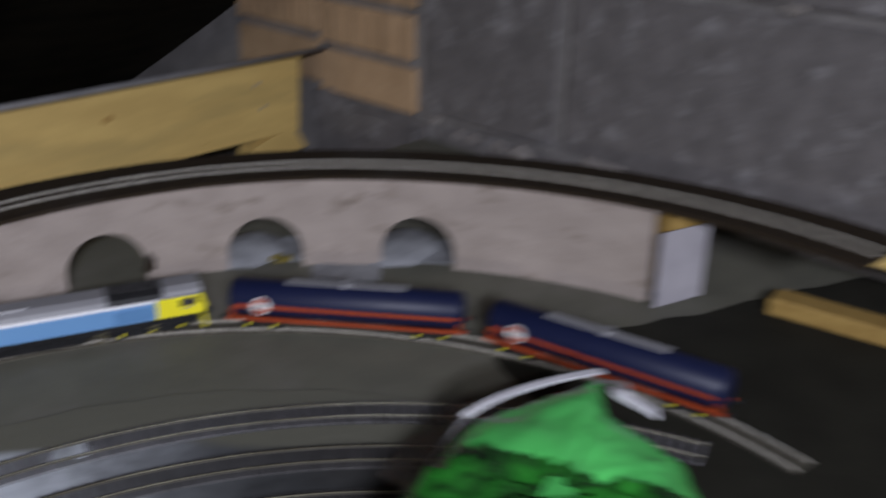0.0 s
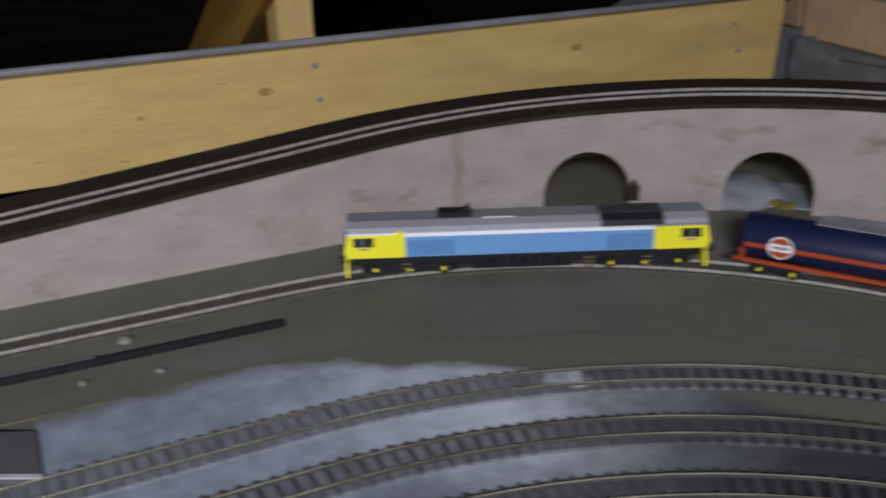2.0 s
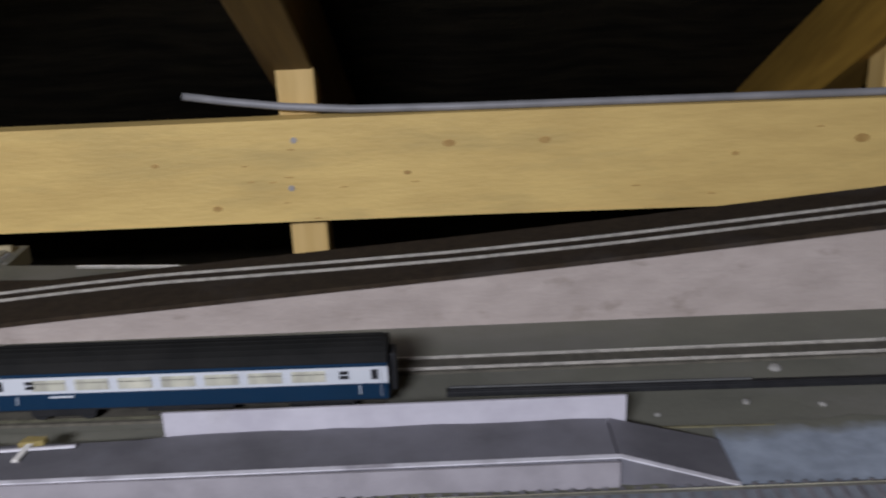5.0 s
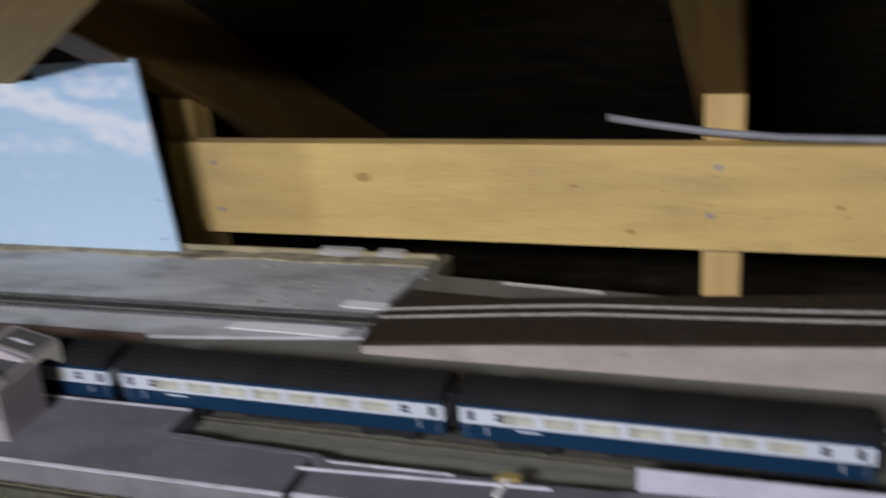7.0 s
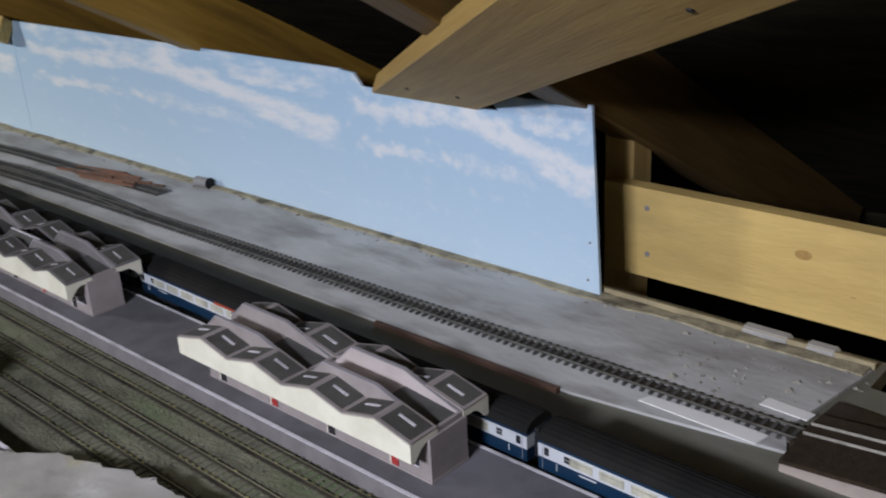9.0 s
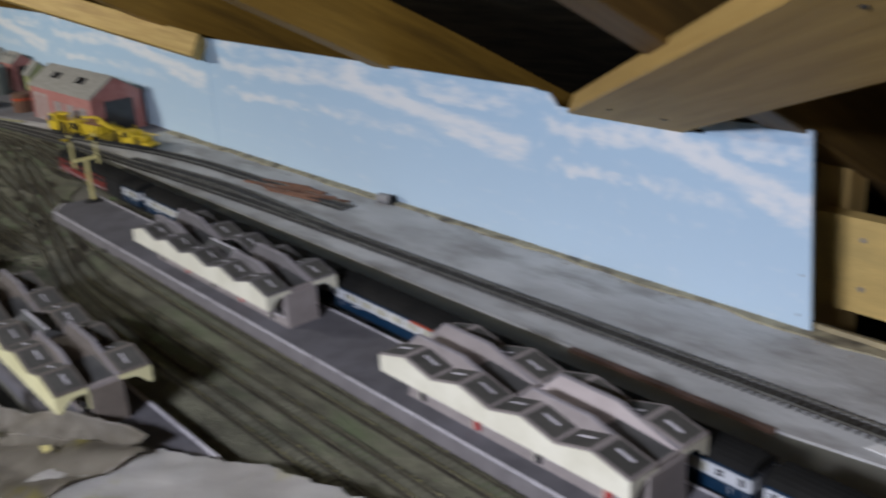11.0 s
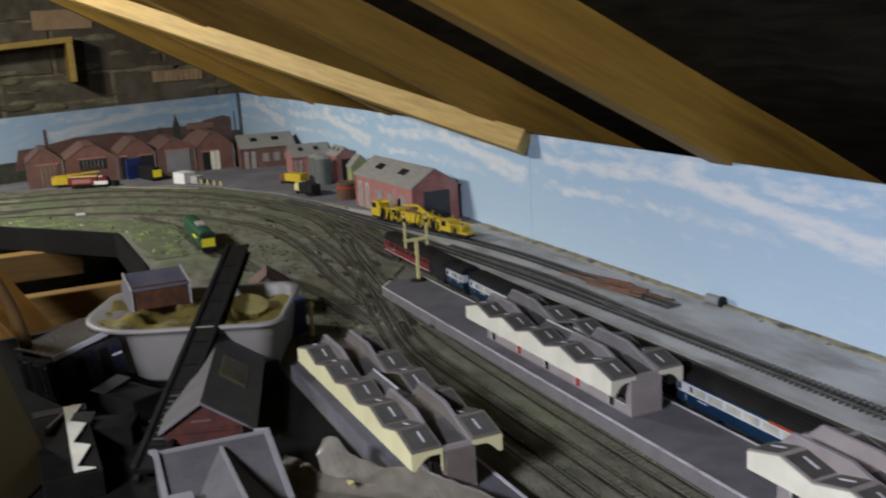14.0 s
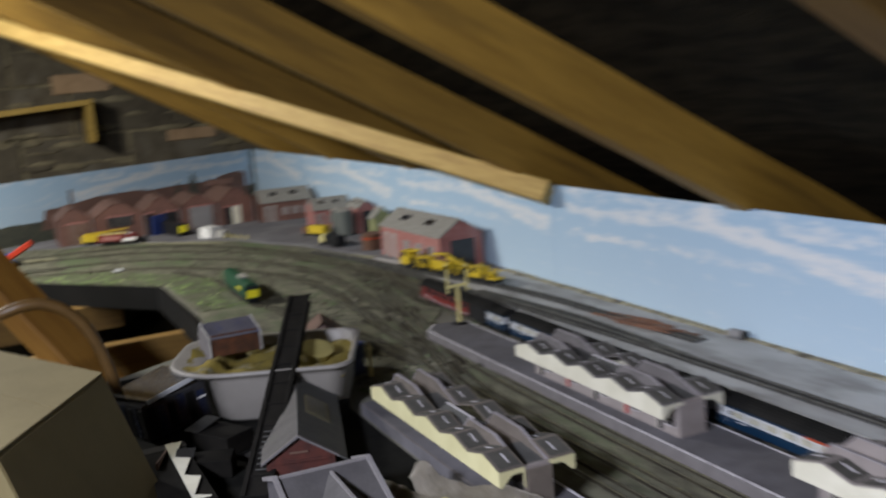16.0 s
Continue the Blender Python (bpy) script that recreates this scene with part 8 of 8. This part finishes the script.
zig2 = thing("spare_valance", pose(-0.47, -0.140, 0.0, 0, -8, -20), "spare cream saw-tooth valance strip with a dark backing", "valance")
part("saw_strip", prism([(a * 0.6, b * 0.8) for a, b in saw], "y", -0.001, 0.001), M_cream, zig2)
part("backing", prism([(-0.055, 0.0), (0.055, 0.0), (0.05, 0.030), (-0.05, 0.034)], "y", 0.003, 0.006), M_brownroof, zig2)

# cardboard box, hose and the timbers in the opening
C = Vector((-0.436, -0.198, 0.16))
va, vb, vc = Vector((-0.26, -0.13, 0.0)), Vector((0.225, -0.123, 0.0)), Vector((0.055, 0.05, -0.158))
bx = thing("cardboard_box", pose(0, 0, 0), "plain buff cardboard box with a closed top", "box")
bm = bmesh.new()
q = [bm.verts.new(C + va * i + vb * j + vc * k) for i in (0, 1) for j in (0, 1) for k in (0.02, 1)]
for fidx in ((0, 1, 3, 2), (4, 6, 7, 5), (0, 4, 5, 1), (2, 3, 7, 6), (0, 2, 6, 4), (1, 5, 7, 3)):
    bm.faces.new([q[i] for i in fidx])
bmesh.ops.bevel(bm, geom=bm.edges[:], offset=0.002, segments=2, affect="EDGES")
part("box_body", bm, M_card, bx)
for j0, j1 in ((0.0, 0.497), (0.503, 1.0)):
    bm = bmesh.new()
    q = [bm.verts.new(C + va * i + vb * j + Vector((0, 0, 0.0 if k else -0.002))) for i in (0, 1) for j in (j0, j1) for k in (0, 1)]
    for fidx in ((0, 1, 3, 2), (4, 6, 7, 5), (0, 4, 5, 1), (2, 3, 7, 6), (0, 2, 6, 4), (1, 5, 7, 3)):
        bm.faces.new([q[i] for i in fidx])
    part("flap", bm, M_card, bx)
# joist pine is darkened to hold the shade inside the opening
M_joist = wood("shaded_pine_joist", (0.23, 0.130, 0.026), (0.16, 0.086, 0.017), "x")
M_strut = wood("orange_pine_strut", (0.34, 0.165, 0.026), (0.22, 0.098, 0.014), "x")
hose = thing("brown_hose", pose(0, 0, 0), "looped brown plastic hose rising from the loft floor", "hose")
hp = smooth_line([(-0.74, -0.42, 0.05), (-0.72, -0.34, 0.17), (-0.70, -0.285, 0.203), (-0.70, -0.235, 0.203), (-0.70, -0.195, 0.170), (-0.70, -0.170, 0.11), (-0.705, -0.158, 0.04), (-0.715, -0.152, -0.04), (-0.73, -0.148, -0.14)], 8)
bm = bmesh.new()
rings = []
for i, p in enumerate(hp):
    d = (hp[min(i + 1, len(hp) - 1)] - hp[max(i - 1, 0)]).normalized()
    s = d.cross(Vector((1, 0, 0))).normalized()
    u = Vector((1, 0, 0))
    rings.append([bm.verts.new(p + (s * math.cos(k * math.pi / 5) + u * math.sin(k * math.pi / 5)) * 0.0085) for k in range(10)])
for r, s in zip(rings, rings[1:]):
    for k in range(10):
        bm.faces.new((r[k], r[(k + 1) % 10], s[(k + 1) % 10], s[k]))
part("hose_tube", bm, M_hose, hose, "", True)
for p, q, w, h, lab in (((-1.30, -0.47, 0.43), (-0.97, -0.09, -0.115), 0.09, 0.04, "sloping pine strut rising beside the opening"), ((-1.47, -0.60, -0.095), (-1.48, 0.085, -0.095), 0.04, 0.09, "pine joist crossing the opening"), ((-2.0, -0.45, -0.09), (-2.0, 0.0, -0.09), 0.05, 0.07, "pine joist crossing the opening"), ((-1.15, -0.5, -0.16), (-1.16, 0.05, -0.16), 0.05, 0.09, "pine joist crossing the opening")):
    r = timber("loft_joist", p, q, w, h, M_strut if lab.startswith("sloping") else M_joist)
    tagged(r, lab, "joist", "", "structure")
tie = thing("white_bracket", pose(-3.0, -0.214, 0.692), "small white plastic bracket under the roof brace", "bracket")
part("bracket_plate", box(-0.01, 0.01, -0.012, 0.012, -0.05, 0.05, 0.002), M_white, tie)
part("bracket_band", box(-0.011, 0.011, -0.0125, 0.0125, -0.008, 0.006), M_black, tie)

# green snack packet lying at the south-east corner of the boards
pk = thing("green_packet", pose(0, 0, 0), "crumpled shiny green foil packet on the baseboard", "packet")
outline = [(1.735, 0.081), (1.672, 0.100), (1.630, 0.112), (1.575, 0.100), (1.53, 0.085), (1.46, 0.04), (1.455, -0.06), (1.55, -0.10), (1.64, -0.08), (1.69, -0.02), (1.70, 0.045)]
bm = bmesh.new()
cx, cy = 1.585, 0.005
rings = []
n = 66
outer = jagged(outline, 0.0, 0.007, 1)
for f in (1.0, 0.975, 0.94, 0.90, 0.86, 0.81, 0.76, 0.71, 0.66, 0.60, 0.54, 0.48, 0.42, 0.35, 0.28, 0.20, 0.10):
    z = float(np.interp(1 - f, (0.0, 0.03, 0.14, 0.32, 0.52, 0.9), (0.052, 0.066, 0.080, 0.088, 0.092, 0.094)))
    ring = []
    for i, (x, y) in enumerate(outer):
        px, py = cx + (x - cx) * f, cy + (y - cy) * f
        calm = 0.35 if px + 0.5 * py > 1.615 else 1.0
        wob = calm * (0.010 * noise.noise((px * 26, py * 26, 3.3)) + 0.010 * abs(noise.noise((px * 75, py * 75, 7.7))) + 0.006 * abs(noise.noise((px * 150 + py * 60, py * 150, 1.7))))
        ring.append(bm.verts.new((px, py, z + wob * (0.4 if f == 1.0 else 1.0))))
    rings.append(ring)
skirt = [bm.verts.new((cx + (x - cx) * 0.86, cy + (y - cy) * 0.86, 0.0005)) for x, y in outer]
rings.insert(0, skirt)
fold = bmesh.new()


def lay(target, corners):
    if target is bm:
        bm.faces.new(corners)
    else:
        fold.faces.new([fold.verts.new(v.co) for v in corners])


for r, q in zip(rings, rings[1:]):
    for k in range(len(r)):
        corners = (r[k], r[(k + 1) % len(r)], q[(k + 1) % len(q)], q[k])
        mid = sum((v.co for v in corners), Vector()) / 4
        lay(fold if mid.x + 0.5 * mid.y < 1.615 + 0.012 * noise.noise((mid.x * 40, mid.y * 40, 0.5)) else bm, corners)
bm.faces.new(rings[-1])
bmesh.ops.remove_doubles(fold, verts=fold.verts, dist=0.0001)
part("packet_film", bm, M_bag, pk, "glossy green printed film", True)
part("crinkled_fold", fold, M_bagfold, pk, "crinkled green film, darkened for the shade in its creases", True)
top_edge = smooth_line([(1.740, 0.083, 0.074), (1.70, 0.097, 0.077), (1.66, 0.110, 0.076), (1.630, 0.117, 0.071)], 6)
side_edge = smooth_line([(1.630, 0.116, 0.070), (1.60, 0.112, 0.060), (1.572, 0.104, 0.052), (1.54, 0.092, 0.045)], 6)
part("folded_edge", sweep(side_edge, [(-0.001, -0.0008), (0.001, -0.0008), (0.001, 0.0008), (-0.001, 0.0008)]), M_locogrey, pk)
part("crimped_edge", sweep(top_edge, [(-0.0032, -0.0008), (0.0032, -0.0008), (0.0032, 0.0008), (-0.0032, 0.0008)]), M_foil, pk, "silver crimped edge")
part("edge_line", sweep([p + Vector((0.0, 0.0, 0.0)) for p in top_edge], [(-0.0048, -0.0006), (-0.0033, -0.0006), (-0.0033, 0.0006), (-0.0048, 0.0006)]), M_black, pk)
curl = smooth_line([(1.733, 0.078, 0.070), (1.722, 0.055, 0.082), (1.700, 0.040, 0.092), (1.712, 0.018, 0.080)], 6)
part("torn_corner", sweep(curl, [(-0.006, -0.0008), (0.006, -0.0008), (0.006, 0.0008), (-0.006, 0.0008)]), M_foil, pk, "silver torn corner")
film = thing("clear_film", pose(0, 0, 0), "clear crinkled plastic film beside the green packet", "film")
M_film = material("clear_crinkled_film", (0.30, 0.27, 0.25), (0.20, 0.18, 0.165), scale=30, rough=0.3, fine=90, bump=0.4)
M_film.node_tree.nodes["Principled BSDF"].inputs["Alpha"].default_value = 0.38
fa, fc, fd, ff = Vector((1.602, 0.174, 0.008)), Vector((1.700, 0.193, 0.012)), Vector((1.690, 0.118, 0.060)), Vector((1.572, 0.108, 0.040))
for name, lo, hi in (("film_sheet", 0, 7), ("film_fold", 7, 12)):
    bm = bmesh.new()
    rows = []
    for k in range(lo, hi + 1):
        v = k / 12
        row = []
        for i in range(15):
            u = i / 14 + 0.03 * noise.noise((k * 0.5, i * 0.4, 2.0))
            p = fa.lerp(fc, u).lerp(ff.lerp(fd, u), v)
            p.z += 0.010 * abs(noise.noise((u * 5, v * 4, 5.0))) + (0.0015 if lo else 0.0)
            p.y += 0.006 * noise.noise((u * 6, v * 2, 8.0)) * (1 - v)
            row.append(bm.verts.new(p))
        rows.append(row)
    for r, s in zip(rows, rows[1:]):
        for i in range(14):
            bm.faces.new((r[i], r[i + 1], s[i + 1], s[i]))
    part(name, bm, M_film, film, "", True)

# sleepers laid one by one under the front tracks
for owner, p, a, shape in LATE:
    ob = new("sleeper", shape)
    ob.parent = owner
    ob.matrix_world = Matrix.Translation(p) @ Matrix.Rotation(a, 4, "Z")
